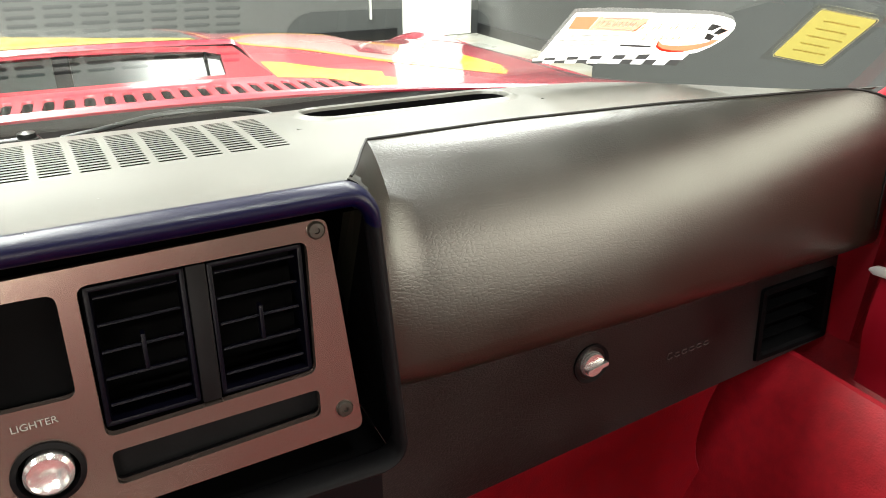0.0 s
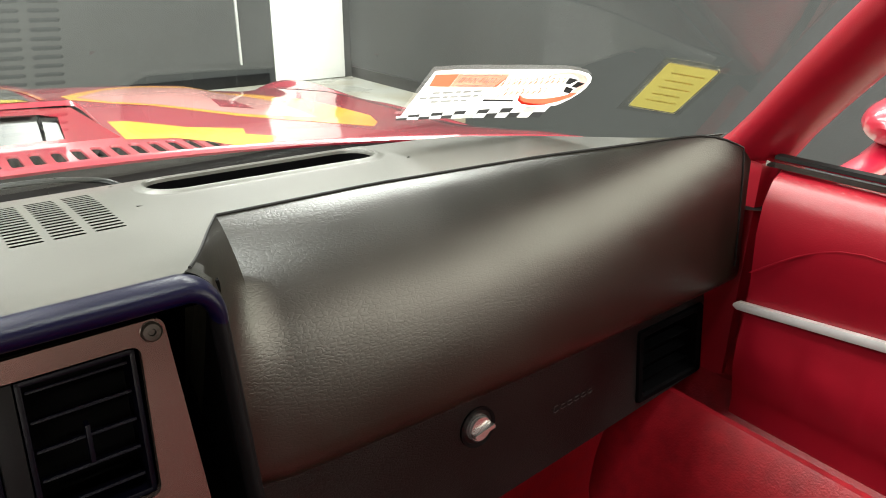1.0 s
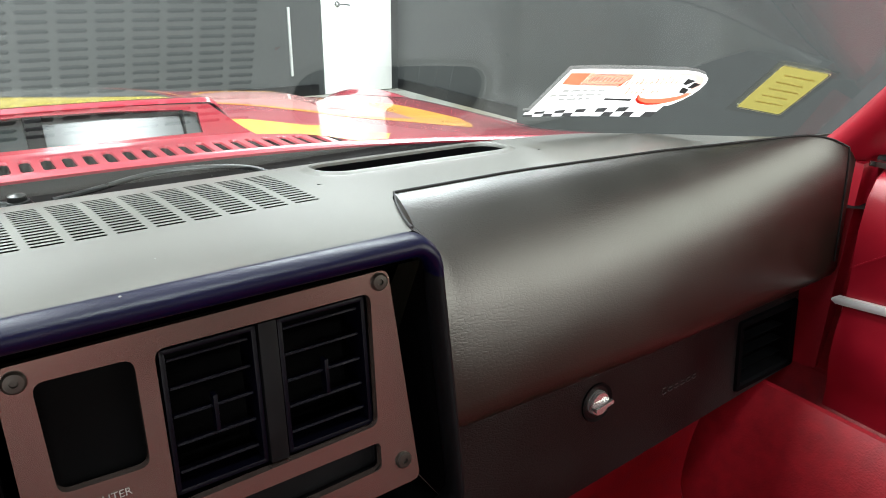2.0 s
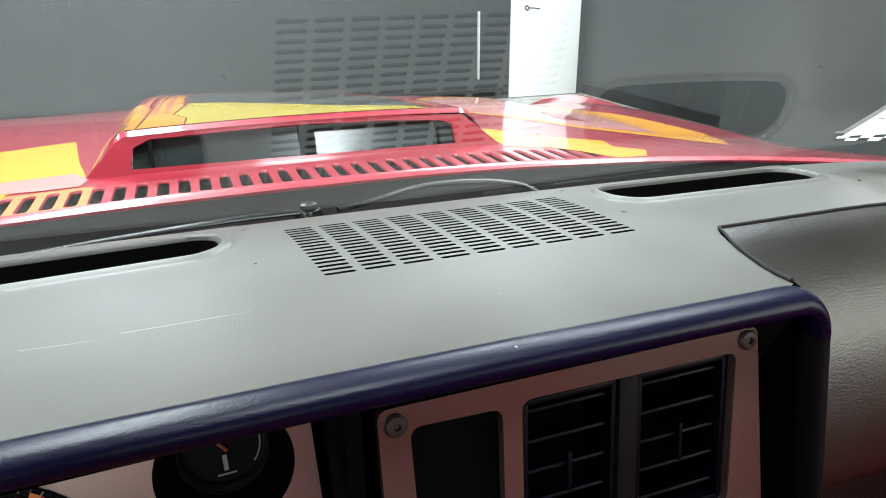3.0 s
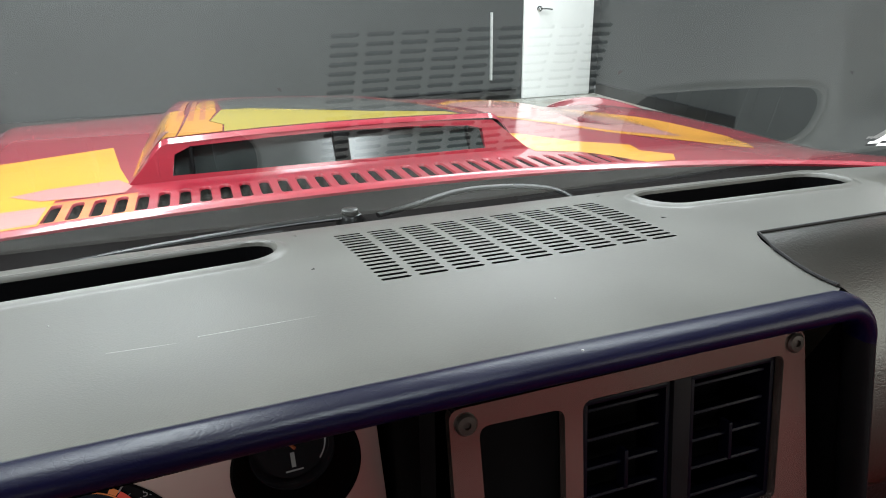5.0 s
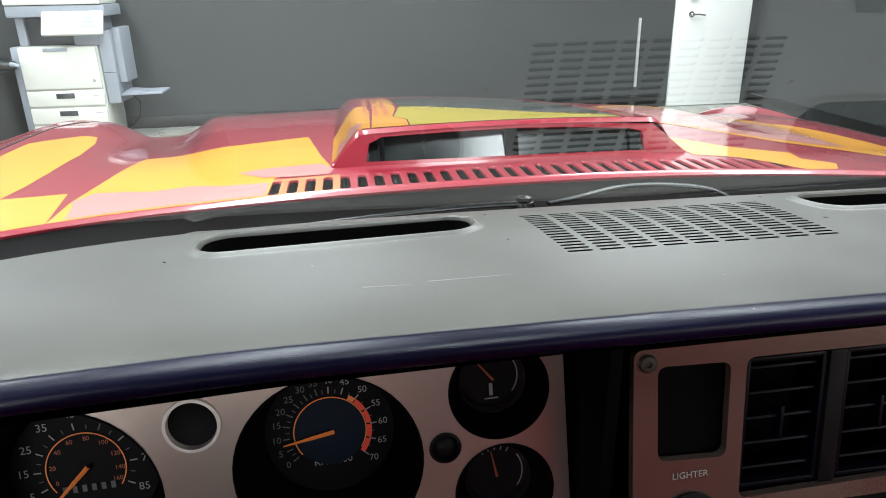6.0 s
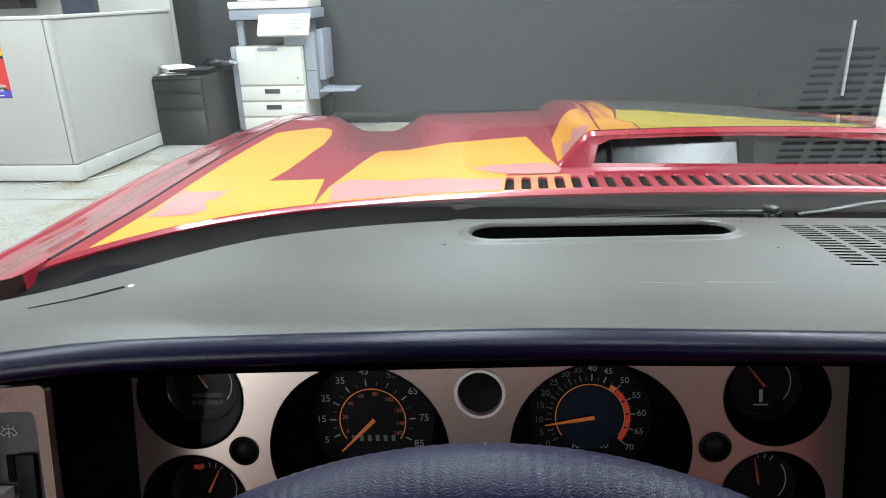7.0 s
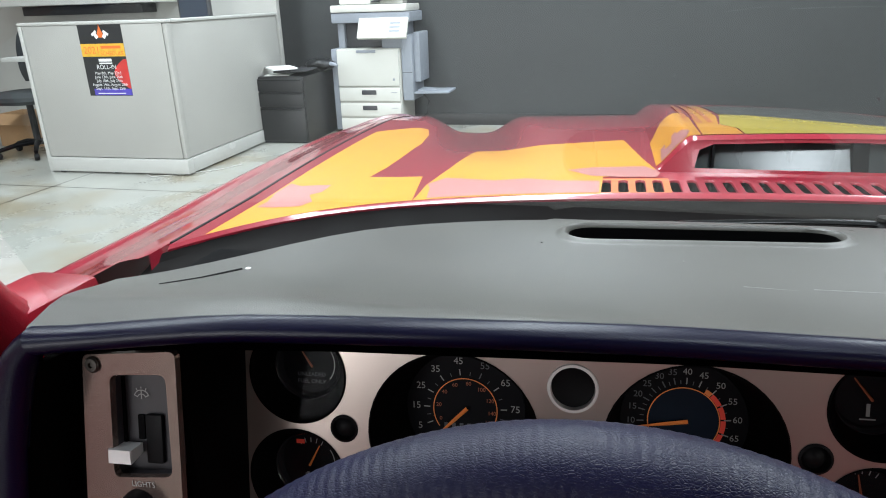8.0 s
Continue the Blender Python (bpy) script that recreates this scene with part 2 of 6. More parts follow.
    mix.inputs[7].default_value = (0.24, 0.20, 0.13, 1)
    nt.links.new(mix.outputs[2], b.inputs["Base Color"])
    return m


CONCRETE = concrete()


# ---- builders ----
def thing(name, at, label, category, group="", kind=""):
    ob = new(name)
    ob.location = at
    ob.empty_display_size = 0.1
    return tagged(ob, label, category, group, kind)


def part(name, bm, mats, parent=None, label="", smooth=True):
    """Links a bmesh, built in world coordinates, as one mesh object under its parent."""
    mats = mats if isinstance(mats, (list, tuple)) else [mats]
    me = bpy.data.meshes.new(name)
    bmesh.ops.recalc_face_normals(bm, faces=bm.faces)
    bm.to_mesh(me)
    bm.free()
    for m in mats:
        me.materials.append(m)
    if smooth:
        me.shade_smooth()
        me.set_sharp_from_angle(angle=radians(38))
    ob = new(name, me)
    if parent is not None:
        ob.parent = parent
        if parent.type == "EMPTY":
            ob.matrix_parent_inverse = Matrix.Translation(-Vector(parent.location))
    if label:
        ob["label"] = label
    return ob


def sheet(bm, rows, closed=False, mat=0):
    """Quads between rows of points of equal length; closed joins each row's ends."""
    vs = [[bm.verts.new(p) for p in r] for r in rows]
    for a, b in zip(vs, vs[1:]):
        n = len(a)
        for i in range(n if closed else n - 1):
            q = (a[i], a[(i + 1) % n], b[(i + 1) % n], b[i])
            if len({*q}) == 4:
                bm.faces.new(q).material_index = mat
    return vs


def box(bm, lo, hi, bevel=0.0, mat=0, m=None):
    """An upright box between two corners, its edges rounded by bevel, moved by m."""
    c = [(a + b) / 2 for a, b in zip(lo, hi)]
    s = [abs(b - a) for a, b in zip(lo, hi)]
    made = bmesh.ops.create_cube(bm, size=1, matrix=Matrix.Translation(c) @ Matrix.Diagonal((*s, 1)))["verts"]
    faces = {f for v in made for f in v.link_faces}
    for f in faces:
        f.material_index = mat
    if bevel:
        edges = list({e for v in made for e in v.link_edges})
        out = bmesh.ops.bevel(bm, geom=edges, offset=min(bevel, min(s) * 0.45), segments=2, affect="EDGES", profile=0.6)
        made = list({v for f in out["faces"] for v in f.verts} | {v for v in made if v.is_valid})
    if m is not None:
        bmesh.ops.transform(bm, matrix=m, verts=made)
    return made


def boxed(name, lo, hi, mat, parent=None, label="", bevel=0.004, m=None):
    bm = bmesh.new()
    box(bm, lo, hi, bevel, m=m)
    return part(name, bm, mat, parent, label)


def frame_of(origin, x_way, z_way):
    """A pose with local x, local y (up in the face) and local z (out of the face)."""
    x = Vector(x_way).normalized()
    n = x.cross(Vector(z_way).normalized()).normalized()
    y = n.cross(x)
    return Matrix.Translation(origin) @ Matrix((x, y, n)).transposed().to_4x4()


def circle(r, n=40, cx=0.0, cy=0.0, z=0.0, start=0.0):
    return [Vector((cx + r * math.cos(start + 2 * math.pi * i / n), cy + r * math.sin(start + 2 * math.pi * i / n), z)) for i in range(n)]


def round_rect(x0, x1, y0, y1, r, n=5, z=0.0):
    pts = []
    for cx, cy, a in ((x1 - r, y1 - r, 0), (x0 + r, y1 - r, 90), (x0 + r, y0 + r, 180), (x1 - r, y0 + r, 270)):
        for k in range(n + 1):
            t = radians(a + 90 * k / n)
            pts.append(Vector((cx + r * math.cos(t), cy + r * math.sin(t), z)))
    return pts


def lathe(bm, m, profile, n=40, cap_first=False, cap_last=True, mat=0):
    """A turned form about local z: profile is pairs of radius and height."""
    vs = sheet(bm, [[m @ p for p in circle(r, n, z=h)] for r, h in profile], closed=True, mat=mat)
    if cap_first:
        bm.faces.new(vs[0]).material_index = mat
    if cap_last:
        bm.faces.new(vs[-1]).material_index = mat


def plate(bm, m, outline, holes, thick, mat=0):
    """A flat plate with holes in the local xy plane, its front at z = 0 and its edges turned back by thick."""
    edges, loops = [], []
    for loop in (outline, *holes):
        vs = [bm.verts.new((p[0], p[1], 0)) for p in loop]
        loops.append(vs)
        edges += [bm.edges.new((vs[i], vs[(i + 1) % len(vs)])) for i in range(len(vs))]
    bmesh.ops.triangle_fill(bm, use_beauty=True, use_dissolve=False, edges=edges)
    for vs in loops:
        back = [bm.verts.new((v.co.x, v.co.y, -thick)) for v in vs]
        for i in range(len(vs)):
            j = (i + 1) % len(vs)
            bm.faces.new((vs[i], vs[j], back[j], back[i]))
    for f in bm.faces:
        f.material_index = mat
    bmesh.ops.transform(bm, matrix=m, verts=bm.verts)


def sweep(bm, path, section, mat=0, close_path=False, caps=True):
    """Carries a closed section (pairs: sideways, up) along a path of (point, sideways, up)."""
    rows = [[Vector(p) + Vector(s) * a + Vector(u) * b for a, b in section] for p, s, u in path]
    if close_path:
        rows.append(rows[0])
    vs = sheet(bm, rows, closed=True, mat=mat)
    if close_path:
        bmesh.ops.remove_doubles(bm, verts=bm.verts, dist=1e-6)
    elif caps:
        for r in (vs[0], vs[-1]):
            bm.faces.new(r).material_index = mat


def tube(bm, pts, r, n=10, mat=0, flat=1.0, taper=1.0):
    """A round rod through points."""
    pts = [Vector(p) for p in pts]
    path = []
    for i, p in enumerate(pts):
        d = (pts[min(i + 1, len(pts) - 1)] - pts[max(i - 1, 0)]).normalized()
        s = d.cross(Vector((0, 0, 1)))
        s = s.normalized() if s.length > 1e-4 else Vector((1, 0, 0))
        k = 1 + (taper - 1) * i / (len(pts) - 1)
        path.append((p, s * k, s.cross(d) * k))
    sweep(bm, path, [(r * math.cos(2 * math.pi * i / n), flat * r * math.sin(2 * math.pi * i / n)) for i in range(n)], mat)


def lettering(bm, text, size, m, mat=0, align="CENTER"):
    """Adds words in the built-in font, flat in the local xy plane, to a bmesh."""
    cu = bpy.data.curves.new("words", "FONT")
    cu.body, cu.size, cu.align_x, cu.align_y, cu.resolution_u = text, size, align, "CENTER", 3
    ob = bpy.data.objects.new("words", cu)
    scene.collection.objects.link(ob)
    me = bpy.data.meshes.new_from_object(ob.evaluated_get(bpy.context.evaluated_depsgraph_get()))
    n0 = len(bm.verts)
    me.transform(m)
    f0 = len(bm.faces)
    bm.from_mesh(me)
    bm.faces.ensure_lookup_table()
    for f in bm.faces[f0:]:
        f.material_index = mat
    bpy.data.objects.remove(ob)
    bpy.data.curves.remove(cu)
    bpy.data.meshes.remove(me)


def bar(bm, m, x0, x1, y0, y1, z=0.0, mat=0):
    bm.faces.new([bm.verts.new(m @ Vector(p)) for p in ((x0, y0, z), (x1, y0, z), (x1, y1, z), (x0, y1, z))]).material_index = mat


def smoothstep(a, b, v):
    t = max(0.0, min(1.0, (v - a) / (b - a)))
    return t * t * (3 - 2 * t)


# ---- the room ----
NORTH, WEST, EAST, SOUTH, HIGH = 5.45, -8.0, 3.46, -12.0, 4.2
bm = bmesh.new()
box(bm, (WEST - 0.2, SOUTH - 0.2, -0.2), (EAST + 0.2, NORTH + 0.2, 0))
tagged(part("floor", bm, CONCRETE, smooth=False), "sealed grey concrete shop floor with pale stains", "floor", kind="structure")
# unseen ceiling, kept dark to weaken its reflection in vinyl and paint
bm = bmesh.new()
box(bm, (WEST - 0.2, SOUTH - 0.2, HIGH), (EAST + 0.2, NORTH + 0.2, HIGH + 0.2))
tagged(part("ceiling", bm, CEILING_DARK, smooth=False), "unseen dark grey shop ceiling", "ceiling", kind="structure")
DOOR_X0, DOOR_X1, DOOR_TOP = 2.66, 3.38, 2.06
bm = bmesh.new()
box(bm, (WEST, NORTH, 0), (DOOR_X0, NORTH + 0.2, HIGH))
box(bm, (DOOR_X1, NORTH, 0), (EAST, NORTH + 0.2, HIGH))
box(bm, (DOOR_X0, NORTH, DOOR_TOP), (DOOR_X1, NORTH + 0.2, HIGH))
tagged(part("wall_north", bm, WALL_DARK, smooth=False), "dark charcoal painted showroom wall", "wall", kind="structure")
tagged(boxed("wall_west", (WEST - 0.2, SOUTH, 0), (WEST, NORTH, HIGH), WALL_PALE, bevel=0), "plain pale painted shop wall", "wall", kind="structure")
bm = bmesh.new()
box(bm, (WEST, NORTH - 0.014, 0), (DOOR_X0 - 0.06, NORTH - 0.001, 0.10), 0.004)
box(bm, (EAST - 0.014, 2.43, 0), (EAST - 0.001, NORTH - 0.02, 0.10), 0.004)
tagged(part("baseboard", bm, CABINET_BLACK), "black baseboard along the dark wall", "baseboard", kind="structure")

door = thing("door_1", (3.02, NORTH, 0), "closed white flush door in the dark wall", "door", kind="structure")
boxed("door_leaf", (DOOR_X0 + 0.004, NORTH - 0.02, 0.006), (DOOR_X1 - 0.004, NORTH + 0.025, DOOR_TOP - 0.004), WHITE_DOOR, door)
bm = bmesh.new()
m = frame_of((2.81, NORTH - 0.021, 0.80), (1, 0, 0), (0, 0, 1))
lathe(bm, m, [(0.026, 0), (0.026, 0.006), (0.012, 0.01), (0.012, 0.05)], 20)
tube(bm, [m @ Vector(p) for p in ((0, 0, 0.045), (0.05, 0.0, 0.048), (0.11, -0.008, 0.04))], 0.009)
part("door_handle", bm, CHROME, door, "brushed metal lever handle")
boxed("lock_box", (2.79, NORTH - 0.045, 0.92), (2.85, NORTH - 0.02, 1.03), COPIER_GREY, door, "small grey lock box")
bm = bmesh.new()
box(bm, (2.335, NORTH - 0.03, 0.19), (2.352, NORTH - 0.001, 0.78), 0.003)
tagged(part("wall_strip", bm, BRIGHT_STRIP), "narrow bright metal strip upright on the dark wall", "strip")

for lx, ly in LAMP_ROWS:
    lamp = thing("ceiling_light", (lx, ly, HIGH), "unseen long white ceiling light with a glowing diffuser", "ceiling light", "ceiling lights of the shop")
    boxed("housing", (lx - 0.28, ly - 1.25, 4.0), (lx + 0.28, ly + 1.25, HIGH), CEILING_DARK, lamp)
    boxed("diffuser", (lx - 0.25, ly - 1.2, 3.97), (lx + 0.25, ly + 1.2, 3.999), LAMP_FACE, lamp, bevel=0)

# rear wall with an unseen storefront, added for the light on the cluster
SX0, SX1, SZ0, SZ1 = -7.2, -1.6, 0.35, 2.85
bm = bmesh.new()
box(bm, (WEST, SOUTH - 0.2, 0), (SX0, SOUTH, HIGH))
box(bm, (SX1, SOUTH - 0.2, 0), (EAST, SOUTH, HIGH))
box(bm, (SX0, SOUTH - 0.2, 0), (SX1, SOUTH, SZ0))
box(bm, (SX0, SOUTH - 0.2, SZ1), (SX1, SOUTH, HIGH))
tagged(part("wall_south", bm, WALL_PALE, smooth=False), "plain pale painted shop wall with an added storefront", "wall", kind="structure")
front = thing("added_window_2", (SX0, SOUTH - 0.1, SZ0), "unseen wide glazed storefront added in the pale wall", "window", kind="structure")
for k in range(5):
    x = SX0 + (SX1 - SX0 - 0.06) * k / 4
    boxed("mullion", (x, SOUTH - 0.14, SZ0 + 0.061), (x + 0.06, SOUTH - 0.06, SZ1 - 0.061), COPIER_DARK, front)
    if k < 4:
        glazing = boxed("pane", (x + 0.061, SOUTH - 0.103, SZ0 + 0.061), (x + (SX1 - SX0 - 0.06) / 4 - 0.001, SOUTH - 0.097, SZ1 - 0.061), GLASS, front, bevel=0)
        glazing.visible_shadow = False
for z in (SZ0, SZ1 - 0.06):
    boxed("window_frame", (SX0, SOUTH - 0.14, z), (SX1, SOUTH - 0.06, z + 0.06), COPIER_DARK, front)

# east side: a short recess beside the door, then a nearer wall with an added, unseen window behind the car
EX, EY = 2.45, 2.41
WY0, WY1, WZ0, WZ1 = -4.6, -1.2, 0.65, 2.65
bm = bmesh.new()
box(bm, (EAST, EY, 0), (EAST + 0.2, NORTH, HIGH))
box(bm, (EX + 0.2, EY - 0.2, 0), (EAST + 0.2, EY, HIGH))
box(bm, (EX, SOUTH, 0), (EX + 0.2, WY0, HIGH))
box(bm, (EX, WY1, 0), (EX + 0.2, EY, HIGH))
box(bm, (EX, WY0, 0), (EX + 0.2, WY1, WZ0))
box(bm, (EX, WY0, WZ1), (EX + 0.2, WY1, HIGH))
tagged(part("wall_east", bm, WALL_DARK, smooth=False), "plain dark painted shop wall with an added window", "wall", kind="structure")
window = thing("added_window_1", (EX + 0.1, WY0, WZ0), "unseen wide clear window added in the dark wall", "window", kind="structure")
for lo, hi in (((EX + 0.06, WY0, WZ0), (EX + 0.14, WY1, WZ0 + 0.06)), ((EX + 0.06, WY0, WZ1 - 0.06), (EX + 0.14, WY1, WZ1)), ((EX + 0.06, WY0, WZ0 + 0.061), (EX + 0.14, WY0 + 0.06, WZ1 - 0.061)), ((EX + 0.06, WY1 - 0.06, WZ0 + 0.061), (EX + 0.14, WY1, WZ1 - 0.061))):
    boxed("window_frame", lo, hi, PANEL_TRIM, window)
pane = boxed("pane", (EX + 0.095, WY0 + 0.061, WZ0 + 0.061), (EX + 0.101, WY1 - 0.061, WZ1 - 0.061), GLASS, window, bevel=0)
pane.visible_shadow = False

# cubicle
cub = thing("cubicle", (-3.65, 3.5, 0), "pale grey fabric office cubicle with white base trim", "cubicle")
CX0, CX1, CY0, CTOP = -4.20, -3.08, 3.40, 0.985
boxed("front_panel", (CX0 + 0.035, CY0, 0.115), (CX1 - 0.034, CY0 + 0.05, CTOP), PANEL_CLOTH, cub, bevel=0.006)
boxed("corner_post", (CX1 - 0.032, CY0 - 0.001, 0.115), (CX1, CY0 + 0.055, CTOP), PANEL_CLOTH, cub, bevel=0.02)
boxed("end_post", (CX0, CY0 - 0.003, 0.0), (CX0 + 0.03, CY0 + 0.05, CTOP), PANEL_TRIM, cub, bevel=0.008)
boxed("side_panel", (CX1 - 0.06, CY0 + 0.060, 0.115), (CX1 - 0.012, 4.95, CTOP), PANEL_CLOTH, cub, bevel=0.006)
boxed("front_base", (CX0 + 0.035, CY0 - 0.012, 0.012), (CX1 + 0.004, CY0 + 0.06, 0.11), PANEL_TRIM, cub, bevel=0.006)
boxed("side_base", (CX1 - 0.064, CY0 + 0.065, 0.012), (CX1 + 0.002, 4.2, 0.11), PANEL_TRIM, cub, bevel=0.006)
boxed("side_base", (CX1 - 0.062, 4.21, 0.012), (CX1 - 0.006, 4.95, 0.11), PANEL_TRIM, cub, bevel=0.006)
boxed("top_rail", (CX0, CY0 - 0.004, CTOP + 0.001), (CX1 + 0.002, CY0 + 0.056, CTOP + 0.022), PANEL_TRIM, cub, bevel=0.008)
boxed("top_rail", (CX1 - 0.062, CY0 + 0.06, CTOP + 0.001), (CX1 + 0.002, 4.95, CTOP + 0.022), PANEL_TRIM, cub, bevel=0.008)
for fx in (-4.1, -3.66, -3.2):
    boxed("foot", (fx - 0.02, CY0 + 0.01, 0), (fx + 0.02, CY0 + 0.04, 0.013), CABINET_BLACK, cub, bevel=0.002)
boxed("rear_panel", (-6.2, 4.96, 0), (CX1 + 0.0, 5.02, 1.75), PANEL_CLOTH, cub, bevel=0.006)
boxed("desk_top", (-4.9, 3.9, 0.72), (CX1 - 0.07, 4.94, 0.75), PANEL_TRIM, cub, bevel=0.006)
boxed("overhead_bin", (-5.6, 4.55, 1.12), (-3.95, 4.95, 1.55), PANEL_TRIM, cub, "white overhead storage bin", bevel=0.01)
# black bar put in for the shadow below the bin
boxed("bin_shadow_bar", (-5.4, 4.75, 1.04), (-4.2, 4.95, 1.115), CABINET_BLACK, cub, bevel=0.006)
monitor = thing("monitor", (-3.62, 4.6, 0.75), "dark computer screen on the cubicle desk", "monitor")
boxed("screen", (-3.75, 4.58, 0.86), (-3.47, 4.62, 1.22), COPIER_DARK, monitor, bevel=0.008)
boxed("glass_face", (-3.73, 4.574, 0.885), (-3.49, 4.579, 1.20), material("screen_glass", (0.03, 0.04, 0.06), 0.15), monitor, bevel=0)
boxed("stand", (-3.64, 4.585, 0.75), (-3.58, 4.615, 0.86), COPIER_DARK, monitor)

# poster on the cubicle
PX0, PX1, PZ0, PZ1 = -3.735, -3.41, 0.535, 0.984
poster = thing("poster", (-3.61, CY0, PZ0), "black and flame coloured event schedule poster on the cubicle panel", "poster")
INK_BLACK = material("poster_black", (0.012, 0.012, 0.014), 0.35, spread=0.1, scale=40)
INK_GOLD = material("poster_gold", (0.75, 0.42, 0.03), 0.35, spread=0.1, scale=30)
INK_RED = material("poster_red", (0.6, 0.03, 0.025), 0.35, spread=0.2, scale=12)
INK_BLUE = material("poster_blue", (0.07, 0.05, 0.42), 0.35, spread=0.2, scale=12)
INK_WHITE = material("poster_white", (0.8, 0.8, 0.8), 0.4)
INK_ORANGE = material("poster_orange", (0.8, 0.16, 0.02), 0.4)
m = frame_of((PX0, CY0 - 0.002, PZ0), (1, 0, 0), (0, 0, 1))
pw, ph = PX1 - PX0, PZ1 - PZ0
boxed("sheet", (PX0, CY0 - 0.002, PZ0), (PX1, CY0 - 0.0003, PZ1), INK_BLACK, poster, bevel=0)
bm = bmesh.new()
bar(bm, m, 0, pw, ph * 0.56, ph * 0.74, 0.0004)
part("gold_band", bm, INK_GOLD, poster, smooth=False)
bm = bmesh.new()
for k in range(9):
    a = k / 9
    bm.faces.new([bm.verts.new(m @ Vector(p)) for p in ((pw * (0.97 - 0.30 * math.sin(a * 3.0)), ph * (0.10 + 0.42 * a), 0.0004), (pw, ph * (0.10 + 0.42 * a), 0.0004), (pw, ph * (0.10 + 0.42 * (a + 0.111)), 0.0004), (pw * (0.97 - 0.30 * math.sin((a + 0.111) * 3.0)), ph * (0.10 + 0.42 * (a + 0.111)), 0.0004))])
part("red_glow_print", bm, INK_RED, poster, smooth=False)
bm = bmesh.new()
bar(bm, m, pw * 0.12, pw, 0.003, ph * 0.10, 0.0004)
part("blue_band", bm, INK_BLUE, poster, smooth=False)
bm = bmesh.new()
for k, (w, h) in enumerate(((0.05, 0.06), (0.035, 0.09), (0.02, 0.11))):
    c = Vector((pw * 0.5, ph * 0.87, 0.0006 + 0.0002 * k))
    bm.faces.new([bm.verts.new(m @ (c + Vector(p))) for p in ((-w * 0.6, -0.02, 0), (w * 0.6, -0.02, 0), (w * 0.3, h * 0.35, 0), (0, h * 0.6, 0), (-w * 0.35, h * 0.25, 0))])
part("flame_shape", bm, INK_ORANGE, poster, smooth=False)
for s in (-1, 1):
    bm = bmesh.new()
    mm = m @ Matrix.Translation((pw * (0.5 + 0.09 * s), ph * 0.84, 0.0012)) @ Matrix.Rotation(radians(-35 * s), 4, "Z")
    bar(bm, mm, -0.012, 0.012, -0.012, 0.03)
    bar(bm, mm, -0.022, 0.022, 0.018, 0.034, 0.0002)
    part("piston_shape", bm, INK_WHITE, poster, smooth=False)
bm = bmesh.new()
lettering(bm, "2021", 0.062, m @ Matrix.Translation((pw * 0.24, ph * 0.645, 0.0008)))
lettering(bm, "SCHEDULE", 0.036, m @ Matrix.Translation((pw * 0.70, ph * 0.60, 0.0008)))
bar(bm, m, pw * 0.46, pw * 0.92, ph * 0.67, ph * 0.71, 0.0008)
part("heading", bm, INK_ORANGE, poster, smooth=False)
bm = bmesh.new()
bar(bm, m, pw * 0.36, pw * 0.66, ph * 0.49, ph * 0.53, 0.0008)
bar(bm, m, pw * 0.36, pw * 0.66, ph * 0.455, ph * 0.475, 0.0008)
lettering(bm, "ROLL-IN", 0.04, m @ Matrix.Translation((pw * 0.51, ph * 0.41, 0.0008)))
for k, words in enumerate(("May 8th, May 22nd", "June 12th, June 26th", "July 10th, July 24th", "August 14th, August 28th", "Sept. 11th, Sept. 25th")):
    lettering(bm, words, 0.026, m @ Matrix.Translation((pw * 0.52, ph * (0.325 - 0.055 * k), 0.0008)))
bar(bm, m, pw * 0.2, pw * 0.85, ph * 0.028, ph * 0.04, 0.0008)
part("dates", bm, INK_WHITE, poster, smooth=False)

# file cabinet
fc = thing("file_cabinet", (-2.9, 4.72, 0), "black steel file cabinet with papers on top", "file cabinet")
FX0, FX1, FY0, FY1, FZ = -3.10, -2.70, 4.50, 5.36, 0.53
boxed("body", (FX0, FY0 + 0.02, 0), (FX1, FY1, FZ), CABINET_BLACK, fc, bevel=0.008)
for z0, z1 in ((0.02, 0.285), (0.295, 0.41), (0.42, 0.515)):
    d = boxed("drawer", (FX0 + 0.006, FY0, z0), (FX1 - 0.006, FY0 + 0.019, z1), CABINET_BLACK, fc, bevel=0.006)
    boxed("pull", (FX0 + 0.02, FY0 - 0.008, z1 - 0.016), (FX1 - 0.02, FY0 - 0.001, z1 - 0.006), PLASTIC_BLACK, d, bevel=0.002)
for k, (px, py, rot, mat) in enumerate(((-2.98, 4.7, 12, PAPER), (-2.88, 4.74, -20, COPIER_DARK), (-2.8, 4.70, 5, COPIER_DARK), (-2.93, 4.62, 40, PAPER))):
    bm = bmesh.new()
    box(bm, (-0.10, -0.13, 0), (0.10, 0.13, 0.006 + 0.008 * (k % 2)), 0.001, m=Matrix.Translation((px, py, FZ + 0.001 + 0.017 * k)) @ Matrix.Rotation(radians(rot), 4, "Z"))
    tagged(part("paper_stack" if mat is PAPER else "folder", bm, mat), "white sheets lying on the black cabinet" if mat is PAPER else "dark folder lying on the black cabinet", "paper" if mat is PAPER else "folder")
bag = thing("cloth_bag", (-2.66, 5.05, FZ), "small black cloth bag lying on the file cabinet", "bag")
bm = bmesh.new()
rows = []
for k in range(1, 12):
    a = math.pi * k / 12
